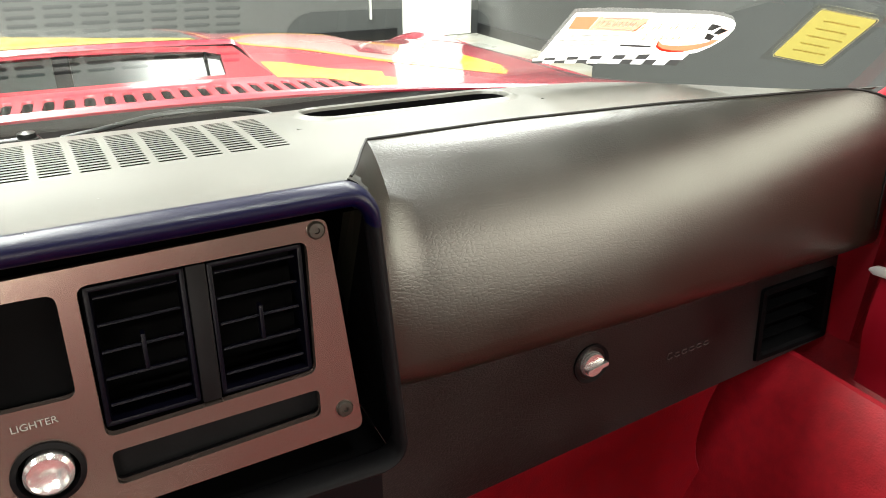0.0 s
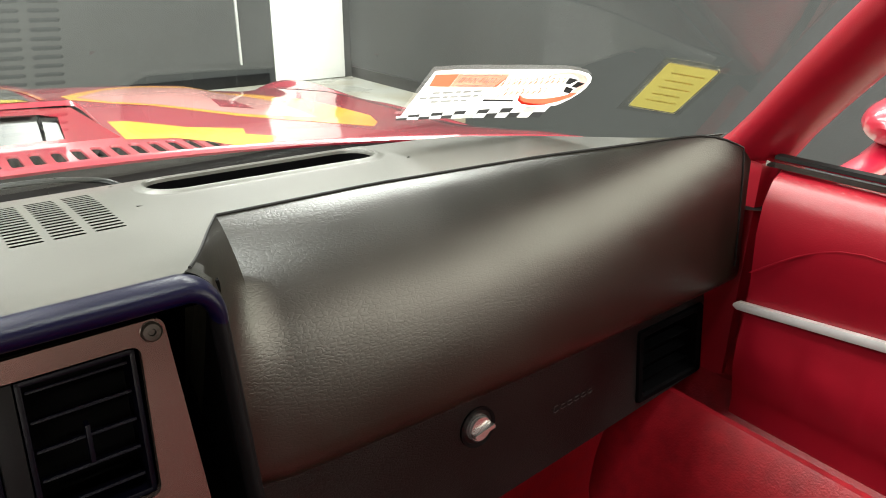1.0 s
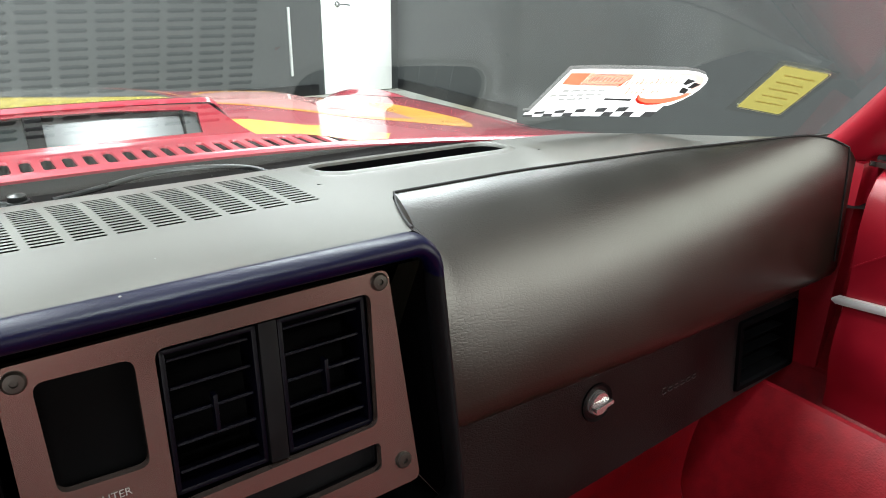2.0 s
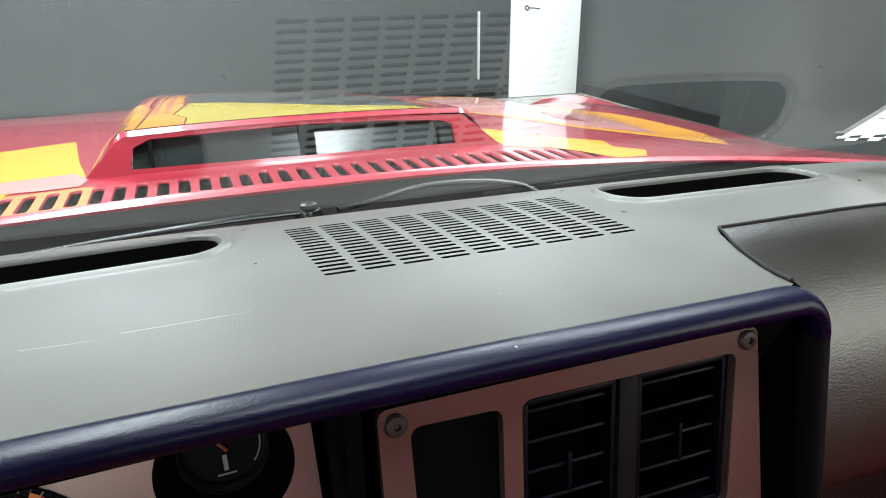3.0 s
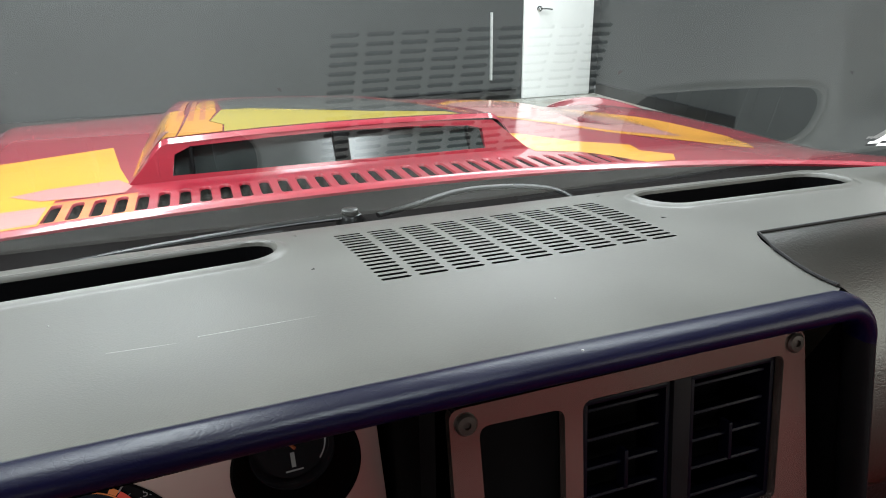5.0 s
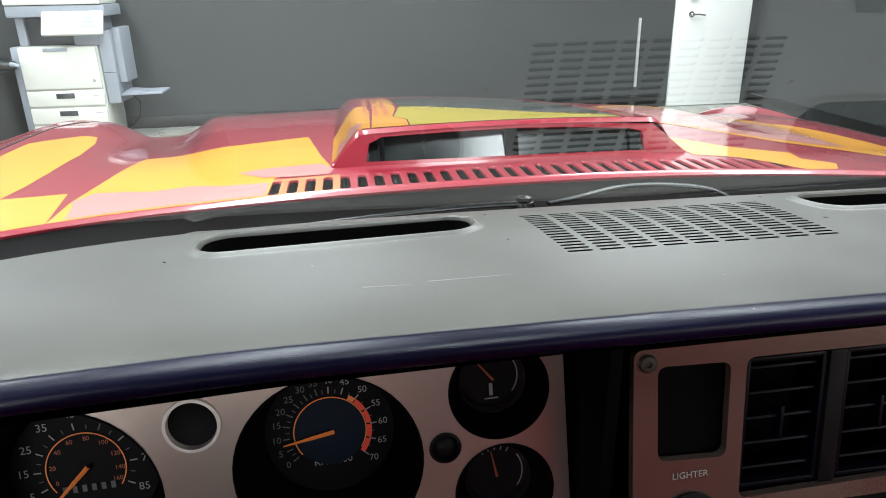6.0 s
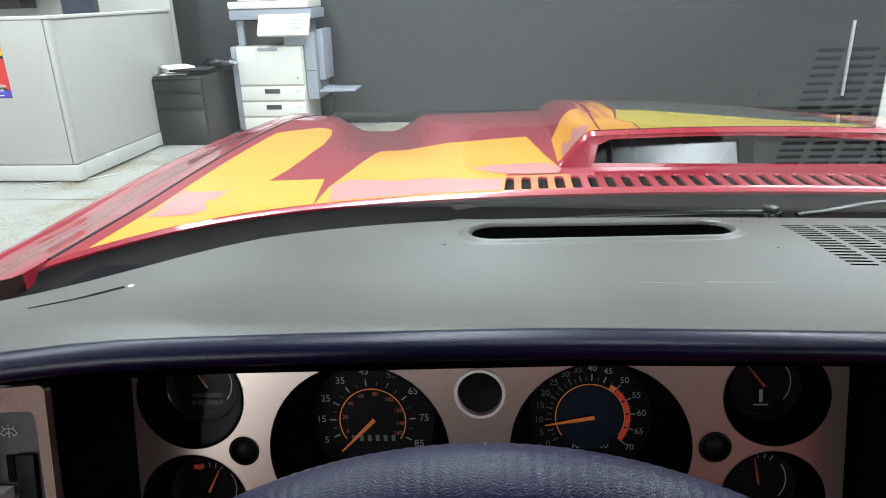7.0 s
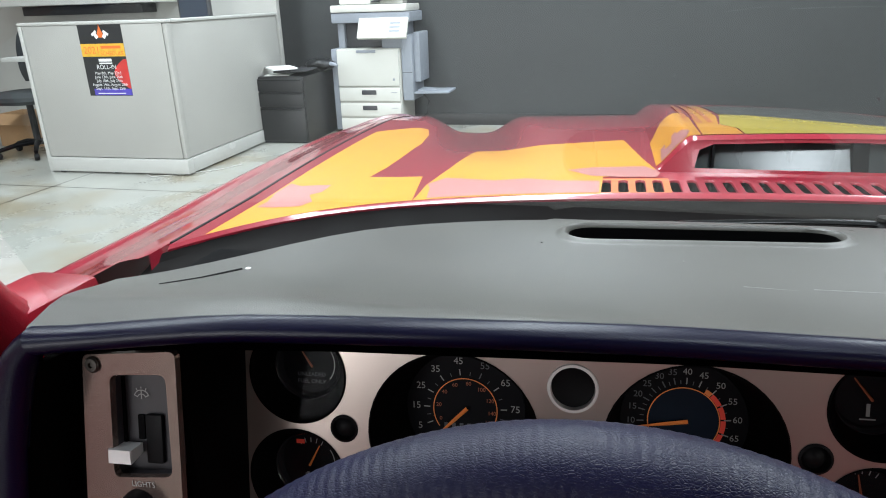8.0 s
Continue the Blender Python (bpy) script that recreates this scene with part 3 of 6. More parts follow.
    rows.append([(-2.74 + 0.13 * -math.cos(a), 4.98 + 0.11 * math.sin(a) * math.cos(b) * (1 + 0.10 * math.sin(3 * b + k)), FZ + 0.052 + 0.050 * math.sin(a) * math.sin(b) * (1 + 0.12 * math.sin(2 * b + 1.7 * k))) for b in (2 * math.pi * i / 18 for i in range(18))])
vs = sheet(bm, rows, closed=True)
bm.faces.new(vs[0])
bm.faces.new(vs[-1])
part("sack", bm, CABINET_BLACK, bag)
bm = bmesh.new()
tube(bm, [(-2.63, 4.93, FZ + 0.06), (-2.585, 4.91, FZ + 0.055), (-2.56, 4.90, FZ + 0.045)], 0.018, 10, taper=0.7)
part("grey_end", bm, COPIER_GREY, bag, "worn grey end piece")

# copier
cp = thing("copier", (-2.33, 5.05, 0), "white and grey office copier with paper drawers", "copier")
QX0, QX1, QY0, QY1 = -2.61, -2.05, 5.0, 5.42
boxed("base_body", (QX0 + 0.005, QY0 + 0.02, 0.02), (QX1 + 0.0, QY1, 0.70), COPIER_WHITE, cp, bevel=0.012)
boxed("left_cover", (QX0 - 0.05, QY0 + 0.03, 0.02), (QX0 + 0.004, QY1, 0.70), COPIER_GREY, cp, bevel=0.012)
for z0, z1 in ((0.0, 0.125), (0.135, 0.255), (0.265, 0.385)):
    d = boxed("paper_drawer", (QX0 + 0.012, QY0, z0 + 0.005), (QX1 - 0.006, QY0 + 0.019, z1), COPIER_WHITE, cp, bevel=0.006)
    boxed("drawer_pull", (-2.395, QY0 - 0.004, z0 + 0.06), (-2.265, QY0 - 0.0005, z0 + 0.098), COPIER_DARK, d, bevel=0.006)
bm = bmesh.new()
box(bm, (QX0 + 0.012, QY0 - 0.004, 0.395), (QX1 - 0.006, QY0 + 0.019, 0.695), 0.012)
part("front_door", bm, COPIER_WHITE, cp)
boxed("door_grip", (-2.42, QY0 - 0.012, 0.668), (-2.25, QY0 - 0.005, 0.69), COPIER_GREY, cp, bevel=0.004)
boxed("output_bay", (QX0 + 0.02, QY0 + 0.14, 0.701), (QX1 - 0.16, QY1, 0.90), COPIER_DARK, cp, bevel=0.008)
boxed("neck", (QX1 - 0.155, QY0 + 0.03, 0.701), (QX1 + 0.02, QY1, 0.90), COPIER_GREY, cp, bevel=0.012)
boxed("left_neck", (QX0 + 0.0, QY0 + 0.10, 0.701), (QX0 + 0.06, QY1 - 0.01, 0.90), COPIER_GREY, cp, bevel=0.01)
boxed("scanner", (QX0 - 0.02, QY0 + 0.02, 0.905), (QX1 + 0.10, QY1, 0.985), COPIER_GREY, cp, bevel=0.012)
boxed("scanner_lid", (QX0 - 0.02, QY0 + 0.01, 0.988), (QX1 + 0.08, QY1, 1.045), COPIER_WHITE, cp, bevel=0.014)
bm = bmesh.new()
box(bm, (QX0 + 0.02, QY0 + 0.12, 1.046), (QX0 + 0.30, QY1, 1.095), 0.02)
part("feeder", bm, COPIER_WHITE, cp)
boxed("feeder_tray", (-0.16, -0.12, 0.0), (0.16, 0.12, 0.012), COPIER_DARK, cp, m=Matrix.Translation((-2.14, 5.22, 1.085)) @ Matrix.Rotation(radians(-9), 4, "Y"))
boxed("tray_rest", (-2.24, 5.15, 1.046), (-2.04, 5.29, 1.075), COPIER_WHITE, cp, bevel=0.01)
panel = boxed("control_panel", (-0.21, -0.10, -0.015), (0.21, 0.08, 0.015), COPIER_WHITE, cp, bevel=0.01, m=Matrix.Translation((-2.16, QY0 - 0.05, 0.87)) @ Matrix.Rotation(radians(60), 4, "X"))
bm = bmesh.new()
box(bm, (-0.15, -0.05, 0.0155), (0.02, 0.06, 0.0175), 0.002, m=Matrix.Translation((-2.16, QY0 - 0.05, 0.87)) @ Matrix.Rotation(radians(60), 4, "X"))
part("display", bm, material("copier_display", (0.62, 0.66, 0.70), 0.25, spread=0.03, scale=30), panel)
for r in range(3):
    boxed("key_row", (0.06, -0.05 + 0.035 * r, 0.0153), (0.15, -0.035 + 0.035 * r, 0.0168), COPIER_GREY, panel, bevel=0, m=Matrix.Translation((-2.16, QY0 - 0.05, 0.87)) @ Matrix.Rotation(radians(60), 4, "X"))
boxed("side_unit", (QX1 + 0.006, QY0 + 0.04, 0.27), (QX1 + 0.10, QY1 - 0.02, 0.80), COPIER_GREY, cp, bevel=0.012)
boxed("side_cover", (QX1 + 0.10, QY0 + 0.09, 0.42), (QX1 + 0.155, QY1 - 0.04, 0.82), COPIER_GREY, cp, bevel=0.010)
boxed("side_seam", (QX1 + 0.012, QY0 + 0.0385, 0.50), (QX1 + 0.094, QY0 + 0.0395, 0.504), COPIER_DARK, cp, bevel=0)
tray = boxed("bypass_tray", (0, -0.14, -0.010), (0.30, 0.14, 0.006), COPIER_GREY, cp, bevel=0.006, m=Matrix.Translation((QX1 + 0.105, 5.18, 0.335)) @ Matrix.Rotation(radians(-1), 4, "Y"))
boxed("tray_flap", (0.02, -0.10, 0.006), (0.16, 0.10, 0.022), COPIER_GREY, tray, bevel=0.006, m=Matrix.Translation((QX1 + 0.105, 5.18, 0.338)) @ Matrix.Rotation(radians(4), 4, "Y"))
for z in (0.118, 0.248, 0.378):
    boxed("drawer_tag", (QX1 - 0.085, QY0 - 0.0012, z - 0.038), (QX1 - 0.035, QY0 - 0.0004, z - 0.033), COPIER_GREY, cp, bevel=0)
boxed("door_badge", (QX1 - 0.062, QY0 - 0.0052, 0.44), (QX1 - 0.045, QY0 - 0.0042, 0.46), COPIER_GREY, cp, bevel=0)
bm = bmesh.new()
tube(bm, [(QX1 + 0.10, 5.3, 0.31), (QX1 + 0.17, 5.28, 0.24), (QX1 + 0.14, 5.30, 0.12), (QX1 + 0.05, 5.33, 0.03), (QX1 - 0.1, 5.40, 0.012)], 0.006, 8)
part("power_cord", bm, RUBBER, cp)

# office chair and box behind the cubicle
oc = thing("office_chair", (-4.75, 3.95, 0), "black fabric swivel office chair", "office chair")
OX, OY = -4.78, 3.95
bm = bmesh.new()
rows = []
for r, z in ((0.05, 0.50), (0.20, 0.495), (0.245, 0.47), (0.25, 0.44), (0.235, 0.415), (0.05, 0.405)):
    rows.append([(OX + r * math.copysign(abs(math.cos(a)) ** 0.7, math.cos(a)), OY + r * math.copysign(abs(math.sin(a)) ** 0.7, math.sin(a)), z) for a in (2 * math.pi * i / 32 for i in range(32))])
vs = sheet(bm, rows, closed=True)
bm.faces.new(vs[0]), bm.faces.new(vs[-1])
part("seat", bm, CHAIR_CLOTH, oc)
bm = bmesh.new()
rows = []
for i in range(9):
    t = i / 8
    z = 0.55 + 0.40 * t
    half = 0.21 * (1 - 0.25 * abs(2 * t - 1) ** 3)
    rows.append([(OX - 0.02 + half * math.sin(a) , OY + 0.20 + 0.05 * t - 0.05 * math.cos(a) * (0.8 - 0.5 * abs(math.sin(a))), z) for a in (2 * math.pi * j / 24 for j in range(24))])
vs = sheet(bm, rows, closed=True)
bm.faces.new(vs[0]), bm.faces.new(vs[-1])
part("backrest", bm, CHAIR_CLOTH, oc)
bm = bmesh.new()
tube(bm, [(OX, OY, 0.08), (OX, OY, 0.41)], 0.025, 14)
part("gas_column", bm, PLASTIC_BLACK, oc)
bm = bmesh.new()
tube(bm, [(OX, OY + 0.05, 0.40), (OX, OY + 0.27, 0.42), (OX, OY + 0.275, 0.62)], 0.02, 10, flat=0.5)
part("back_bracket", bm, PLASTIC_BLACK, oc)
for k in range(5):
    a = 2 * math.pi * k / 5 + 0.35
    e = Vector((OX + 0.29 * math.cos(a), OY + 0.29 * math.sin(a), 0.065))
    bm = bmesh.new()
    tube(bm, [(OX, OY, 0.10), (OX + 0.15 * math.cos(a), OY + 0.15 * math.sin(a), 0.095), e], 0.022, 10, taper=0.7)
    leg = part("leg", bm, PLASTIC_BLACK, oc)
    bm = bmesh.new()
    lathe(bm, Matrix.Translation(e - Vector((0, 0, 0.038))) @ Matrix.Rotation(a, 4, "Z") @ Matrix.Rotation(radians(90), 4, "X") @ Matrix.Translation((0, 0, -0.018)), [(0.006, 0), (0.024, 0.002), (0.027, 0.018), (0.024, 0.034)], 16, True)
    part("caster", bm, RUBBER, leg)
bx = thing("cardboard_box", (-5.1, 4.35, 0), "open brown cardboard box on the floor", "box")
for n, lo, hi in (("side", (-5.4, 4.2, 0.002), (-5.39, 4.5, 0.27)), ("side", (-4.95, 4.2, 0.002), (-4.94, 4.5, 0.27)), ("side", (-5.389, 4.2, 0.002), (-4.951, 4.21, 0.27)), ("side", (-5.389, 4.49, 0.002), (-4.951, 4.5, 0.27)), ("bottom", (-5.388, 4.211, 0.002), (-4.952, 4.489, 0.01))):
    boxed(n, lo, hi, CARDBOARD, bx, bevel=0.001)
boxed("flap", (-5.389, -0.13, -0.002), (-4.951, 0.0, 0.002), CARDBOARD, bx, bevel=0.001, m=Matrix.Translation((0, 4.2, 0.272)) @ Matrix.Rotation(radians(35), 4, "X"))
bm = bmesh.new()
tube(bm, [(-3.42, 3.40, 0.004), (-3.33, 3.33, 0.004), (-3.15, 3.42, 0.004), (-2.95, 3.6, 0.004), (-2.88, 3.75, 0.004)], 0.003, 6)
tagged(part("floor_cable", bm, PANEL_TRIM), "thin pale cable lying on the concrete floor", "cable")
bm = bmesh.new()
for a, b in (((-6.5, 3.05), (-1.0, 3.0)), ((-3.9, -1.0), (-3.85, 3.4))):
    d = (Vector(b) - Vector(a)).normalized()
    s = Vector((-d.y, d.x)) * 0.003
    bm.faces.new([bm.verts.new((*p, 0.0015)) for p in (Vector(a) - s, Vector(b) - s, Vector(b) + s, Vector(a) + s)])
tagged(part("floor_joint", bm, RUBBER, smooth=False), "thin saw cut joints in the concrete floor", "joint", kind="structure")


# ---- the car body ----
XC = -0.02


def body_z(x, y):
    """Height of the painted front body: a falling hood, shoulders rising towards the nose."""
    s = x - XC
    ax, u = abs(s), max(0.0, min((y - 0.2) / 1.4, 1.12))
    z = 0.852 - 0.010 * u - 0.12 * u * u
    side = 0.019 - 0.06 * min(u, 0.45) + 0.306 * max(0.0, u - 0.45) ** 2
    if s > 0:
        side += 0.055 * smoothstep(0.0, 0.45, y) * (1 - 0.42 * smoothstep(0.9, 1.4, y))
    z -= side * (min(ax, 0.82) / 0.79) ** 2.4
    z += (0.09 * smoothstep(0.45, 1.0, u) - 0.033) * smoothstep(0.79, 0.93, ax)
    valley = 1 - smoothstep(0.030, 0.125, abs(ax - 0.635 - 0.19 * (y - 1.0)))
    z -= (0.041 if s < 0 else 0.012) * smoothstep(0.35, 0.95, y) * valley
    if s > 0 and ax > 0.77:
        z -= 0.035 * smoothstep(0.28, -0.05, y) * smoothstep(0.77, 0.80, ax)
    if ax > 0.93:
        z -= 1.5 * (ax - 0.93) ** 1.4
    if y > 1.55:
        z -= 1.3 * (y - 1.55) ** 1.7
    return z


def hood_edge(x):
    d = min(abs(x - XC), 0.80)
    return 0.222 - 0.14 * d * d - 0.85 * d ** 8


def glass_y(x, z):
    return 0.07 - 0.05 * x * x - 0.6 * x ** 4 - (z - 0.866) / math.tan(radians(36.5))


car = thing("sports_car", (XC, 0.4, 0), "red sports coupe with yellow flame graphics and a hood scoop", "car")
SEAM = 0.79
SLOT_X0, SLOT_X1, SLOT_N, SLOT_Y0, SLOT_Y1 = -0.355, 0.335, 33, 0.026, 0.056
bm = bmesh.new()
pitch = (SLOT_X1 - SLOT_X0) / SLOT_N
xs = sorted([XC - SEAM + (2 * SEAM) * i / 120 for i in range(121) if not SLOT_X0 - 0.006 < XC - SEAM + (2 * SEAM) * i / 120 < SLOT_X1 + 0.006]
            + [SLOT_X0 + pitch * (k + d) for k in range(SLOT_N) for d in (0.0, 0.6)] + [SLOT_X1])


def hood_point(x, v):
    """v runs from the rear edge forward in metres; the slot band leans outward a little."""
    y = hood_edge(x) + v
    y = min(y, 1.62)
    z = body_z(x, y)
    if v < 0.006:
        z -= 0.004 * (1 - v / 0.006)
    return Vector((x, y, z))


band = [0.0, 0.003, 0.006, 0.014, SLOT_Y0 - 0.012, SLOT_Y1 + 0.014, 0.085]
ys = [band[0], band[1], band[2], band[3], SLOT_Y0 - 0.014, SLOT_Y1 + 0.019] + [0.085 + 1.3 * (i / 60) for i in range(61)]
grid = [[bm.verts.new(hood_point(x, v)) for x in xs] for v in ys]
slot_row = 4
holes = []
for j in range(len(ys) - 1):
    for i in range(len(xs) - 1):
        q = (grid[j][i], grid[j][i + 1], grid[j + 1][i + 1], grid[j + 1][i])
        k = (xs[i] - SLOT_X0) / pitch
        if j == slot_row and SLOT_X0 - 1e-6 <= xs[i] < SLOT_X1 - 1e-6 and abs(k - round(k)) < 0.01:
            holes.append(q)
            continue
        bm.faces.new(q).material_index = 1 if 2 < j < 6 and -0.352 < (xs[i] + xs[i + 1]) / 2 < -0.272 else 0


def slot_point(q, u, v, down=0.0):
    a, b, c, d = (w.co for w in q)
    return a * (1 - u) * (1 - v) + b * u * (1 - v) + c * u * v + d * (1 - u) * v - Vector((0, 0, down))


for q in holes:
    # round-ended slot: filled corners, a rolled rim and deep walls, near-black for the shade inside
    ring = []
    for n, (cu, cv) in enumerate(((0, 0), (1, 0), (1, 1), (0, 1))):
        mu, mv = (0.46 if cu == 0 else 0.54), (0.13 if cv == 0 else 0.87)
        arc = []
        for k in range(5):
            a = radians(180 + 90 * n + 22.5 * k)
            arc.append((mu + 0.46 * math.cos(a), mv + 0.13 * math.sin(a)))
        fan = [bm.verts.new(slot_point(q, *p)) for p in arc]
        for k in range(4):
            bm.faces.new((q[n], fan[k + 1], fan[k])).material_index = 1 if -0.352 < q[0].co.x < -0.272 else 0
        ring += arc
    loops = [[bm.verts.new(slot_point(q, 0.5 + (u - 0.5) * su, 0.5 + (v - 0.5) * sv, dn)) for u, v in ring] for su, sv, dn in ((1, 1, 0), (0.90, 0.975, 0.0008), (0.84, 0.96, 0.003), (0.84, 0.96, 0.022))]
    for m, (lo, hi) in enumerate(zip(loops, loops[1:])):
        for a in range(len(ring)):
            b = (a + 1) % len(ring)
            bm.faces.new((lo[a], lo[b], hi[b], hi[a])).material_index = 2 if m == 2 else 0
rear = grid[0]
low = [bm.verts.new(v.co + Vector((0, 0.004, -0.012))) for v in rear]
for i in range(len(rear) - 1):
    bm.faces.new((rear[i], rear[i + 1], low[i + 1], low[i]))
hood = part("hood", bm, [RED_PAINT, ORANGE_PAINT, PLASTIC_AND_SHADE], car, "glossy red hood with a row of slots at its rear edge")

for s, name in ((-1, "fender"), (1, "fender")):
    bm = bmesh.new()
    rows = []
    for j in range(90):
        y = -0.25 + 1.98 * j / 89
        row = []
        for i in range(29):
            ax = SEAM + 0.004 + 0.172 * (i / 28)
            x = XC + s * ax
            yy = max(y, hood_edge(x) - 0.02 if ax < 0.83 else -0.3)
            row.append((x, yy, body_z(x, yy)))
        x, yy, z = row[-1]
        for d, o in ((0.03, 0.004), (0.10, 0.006), (0.22, 0.0), (0.34, -0.02)):
            row.append((x + s * o, yy, z - d))
        row.insert(0, (row[0][0], row[0][1], row[0][2] - 0.02))
        rows.append(row)
    sheet(bm, rows)
    part(name, bm, RED_PAINT, car, "glossy red front fender with a raised crest")
    bm = bmesh.new()
    lathe(bm, Matrix.Translation((XC + s * 0.80, 1.32, 0.335)) @ Matrix.Rotation(radians(90 * s), 4, "Y"), [(0.05, 0.03), (0.19, 0.05), (0.20, 0.0), (0.30, -0.0), (0.335, 0.03), (0.335, 0.15), (0.30, 0.18), (0.2, 0.17)], 36, True)
    part("wheel", bm, [RUBBER], car, "black tyred front wheel")
bm = bmesh.new()
rows = []
for j in range(13):
    a = j / 12
    rows.append([(XC + (0.955 - 0.10 * a * a) * t, 1.60 + 0.24 * math.sin(a * 1.57) - 0.10 * abs(t) ** 3, min(body_z(XC + 0.955 * t, 1.62), 0.75) - 0.02 - 0.42 * a) for t in (i / 14 - 1 for i in range(29))])
sheet(bm, rows)
part("nose", bm, RED_PAINT, car, "rounded red front end")
for s in (-1, 1):
    bm = bmesh.new()
    pts = [Vector((XC + s * (SEAM + 0.002), y, body_z(XC + s * (SEAM + 0.002), y) - 0.0015)) for y in (hood_edge(XC + SEAM) + 0.012 + 1.4 * i / 20 for i in range(21))]
    tube(bm, pts, 0.0032, 6)
    part("hood_seam", bm, RUBBER, car)


# scoop on the hood
def scoop_z(x, y):
    c = -0.036
    t = min(abs(x - c) / 0.255, 1.0)
    k = 1 - smoothstep(0.79, 1.0, t)
    rise = 0.056 * smoothstep(1.45, 0.75, y) if y > 0.6 else 0.056
    z = 0.892 - 0.085 * (y - 0.352) - 0.04 * max(0.0, y - 0.5) ** 2 - 0.04 * (x + 0.036) * smoothstep(0.4, 0.85, y) + 0.007 * (1 - t * t)
    return max(z * k + (body_z(x, y) - 0.004) * (1 - k), body_z(x, y) - 0.004)


SC0, SC1 = -0.291, 0.219
bm = bmesh.new()
rows = []
for j in range(30):
    y = 0.352 + 1.05 * j / 29
    rows.append([(x, y, scoop_z(x, y)) for x in (SC0 + (SC1 - SC0) * i / 88 for i in range(89))])
# rear face: frame round the dark window, leaning forward at the top
face = [(x, 0.352, scoop_z(x, 0.352)) for x in (SC0 + (SC1 - SC0) * i / 88 for i in range(89))]
lip = [(x, 0.346, max(z - 0.005, body_z(x, 0.34) - 0.003)) for x, y, z in face]
rows.insert(0, lip)
sheet(bm, rows)
frame_m = frame_of((0, 0.335, 0.853), (1, 0, 0), (0, 0.012, 0.036))
outline = [(-0.289, -0.010), (0.218, -0.010), (0.166, 0.036), (0.06, 0.042), (-0.04, 0.044), (-0.15, 0.042), (-0.243, 0.038)]
inner = [(-0.236, 0.002), (0.152, 0.000), (0.150, 0.026), (0.131, 0.031), (0.05, 0.036), (-0.04, 0.038), (-0.12, 0.037), (-0.213, 0.034), (-0.231, 0.026)]
scoop = part("hood_scoop", bm, RED_PAINT, car, "raised red hood scoop with a yellow painted top")
bm = bmesh.new()
plate(bm, frame_m, outline, [inner], 0.014)
part("scoop_surround", bm, RED_PAINT, scoop)
for x0, x1, turn in ((-0.245, -0.037, 0.0055), (-0.037, 0.160, 0.0015)):
    bm = bmesh.new()
    front = [Vector(p) for p in ((x0, -0.006, -0.003 - 2 * turn), (x1, -0.006, -0.003), (x1, 0.042, -0.0135), (x0, 0.042, -0.0135 - 2 * turn))]
    f = bm.faces.new([bm.verts.new(frame_m @ p) for p in front])
    back = [bm.verts.new(frame_m @ (p - Vector((0, 0, 0.003)))) for p in front]
    bm.faces.new(back[::-1])
    for a in range(4):
        bm.faces.new((f.verts[a], back[a], back[(a + 1) % 4], f.verts[(a + 1) % 4]))
    part("scoop_pane", bm, SCOOP_GLASS, scoop, "dark dusty scoop window pane", smooth=False)
for x in (-0.213, -0.037, 0.131):
    bm = bmesh.new()
    w = 0.0095 if x == -0.037 else 0.0018
    box(bm, (x - w, 0.0005, -0.014), (x + w, 0.0385, -0.002), 0.001, m=frame_m)
    part("scoop_divider", bm, PLASTIC_BLACK, scoop)


def painted(name, outline, mat, parent, height, lift, cell):
    """A painted shape laid on a curved surface: the outline cut into small cells, each dropped on it."""
    bm = bmesh.new()

    def clip(poly, axis, at, keep_less):
        out = []
        for i, p in enumerate(poly):
            q = poly[(i + 1) % len(poly)]
            a, b = (p[axis] <= at) == keep_less or p[axis] == at, (q[axis] <= at) == keep_less or q[axis] == at
            if a:
                out.append(p)
            if a != b:
                t = (at - p[axis]) / (q[axis] - p[axis])
                out.append((p[0] + t * (q[0] - p[0]), p[1] + t * (q[1] - p[1])))
        return out

    x0, x1 = min(p[0] for p in outline), max(p[0] for p in outline)
    y0, y1 = min(p[1] for p in outline), max(p[1] for p in outline)
    nx, ny = max(1, math.ceil((x1 - x0) / cell)), max(1, math.ceil((y1 - y0) / cell))
    for i in range(nx):
        strip = clip(clip(outline, 0, x0 + (x1 - x0) * i / nx, False), 0, x0 + (x1 - x0) * (i + 1) / nx, True)
        for j in range(ny):
            cellp = clip(clip(strip, 1, y0 + (y1 - y0) * j / ny, False), 1, y0 + (y1 - y0) * (j + 1) / ny, True) if len(strip) > 2 else []
            if len(cellp) > 2:
                try:
                    bm.faces.new([bm.verts.new((x, y, height(x, y) + lift)) for x, y in cellp])
                except ValueError:
                    pass
    bmesh.ops.remove_doubles(bm, verts=bm.verts, dist=1e-5)
    for f in bm.faces:
        if f.normal.z < 0:
            f.normal_flip()
    return part(name, bm, mat, parent)


def rear_line(x0, x1, n, gap):
    """Points along the hood's rear edge."""
    return [(x0 + (x1 - x0) * i / n, hood_edge(x0 + (x1 - x0) * i / n) + gap) for i in range(n + 1)]


FENDER_FLAME = [(-0.787, 0.285), (-0.787, 0.657), (-0.77, 0.676), (-0.702, 0.733), (-0.683, 0.661), (-0.666, 0.543), (-0.665, 0.417), (-0.668, 0.348), (-0.676, 0.292), (-0.628, 0.292), (-0.598, 0.294)] + rear_line(-0.581, -0.787, 8, 0.007)
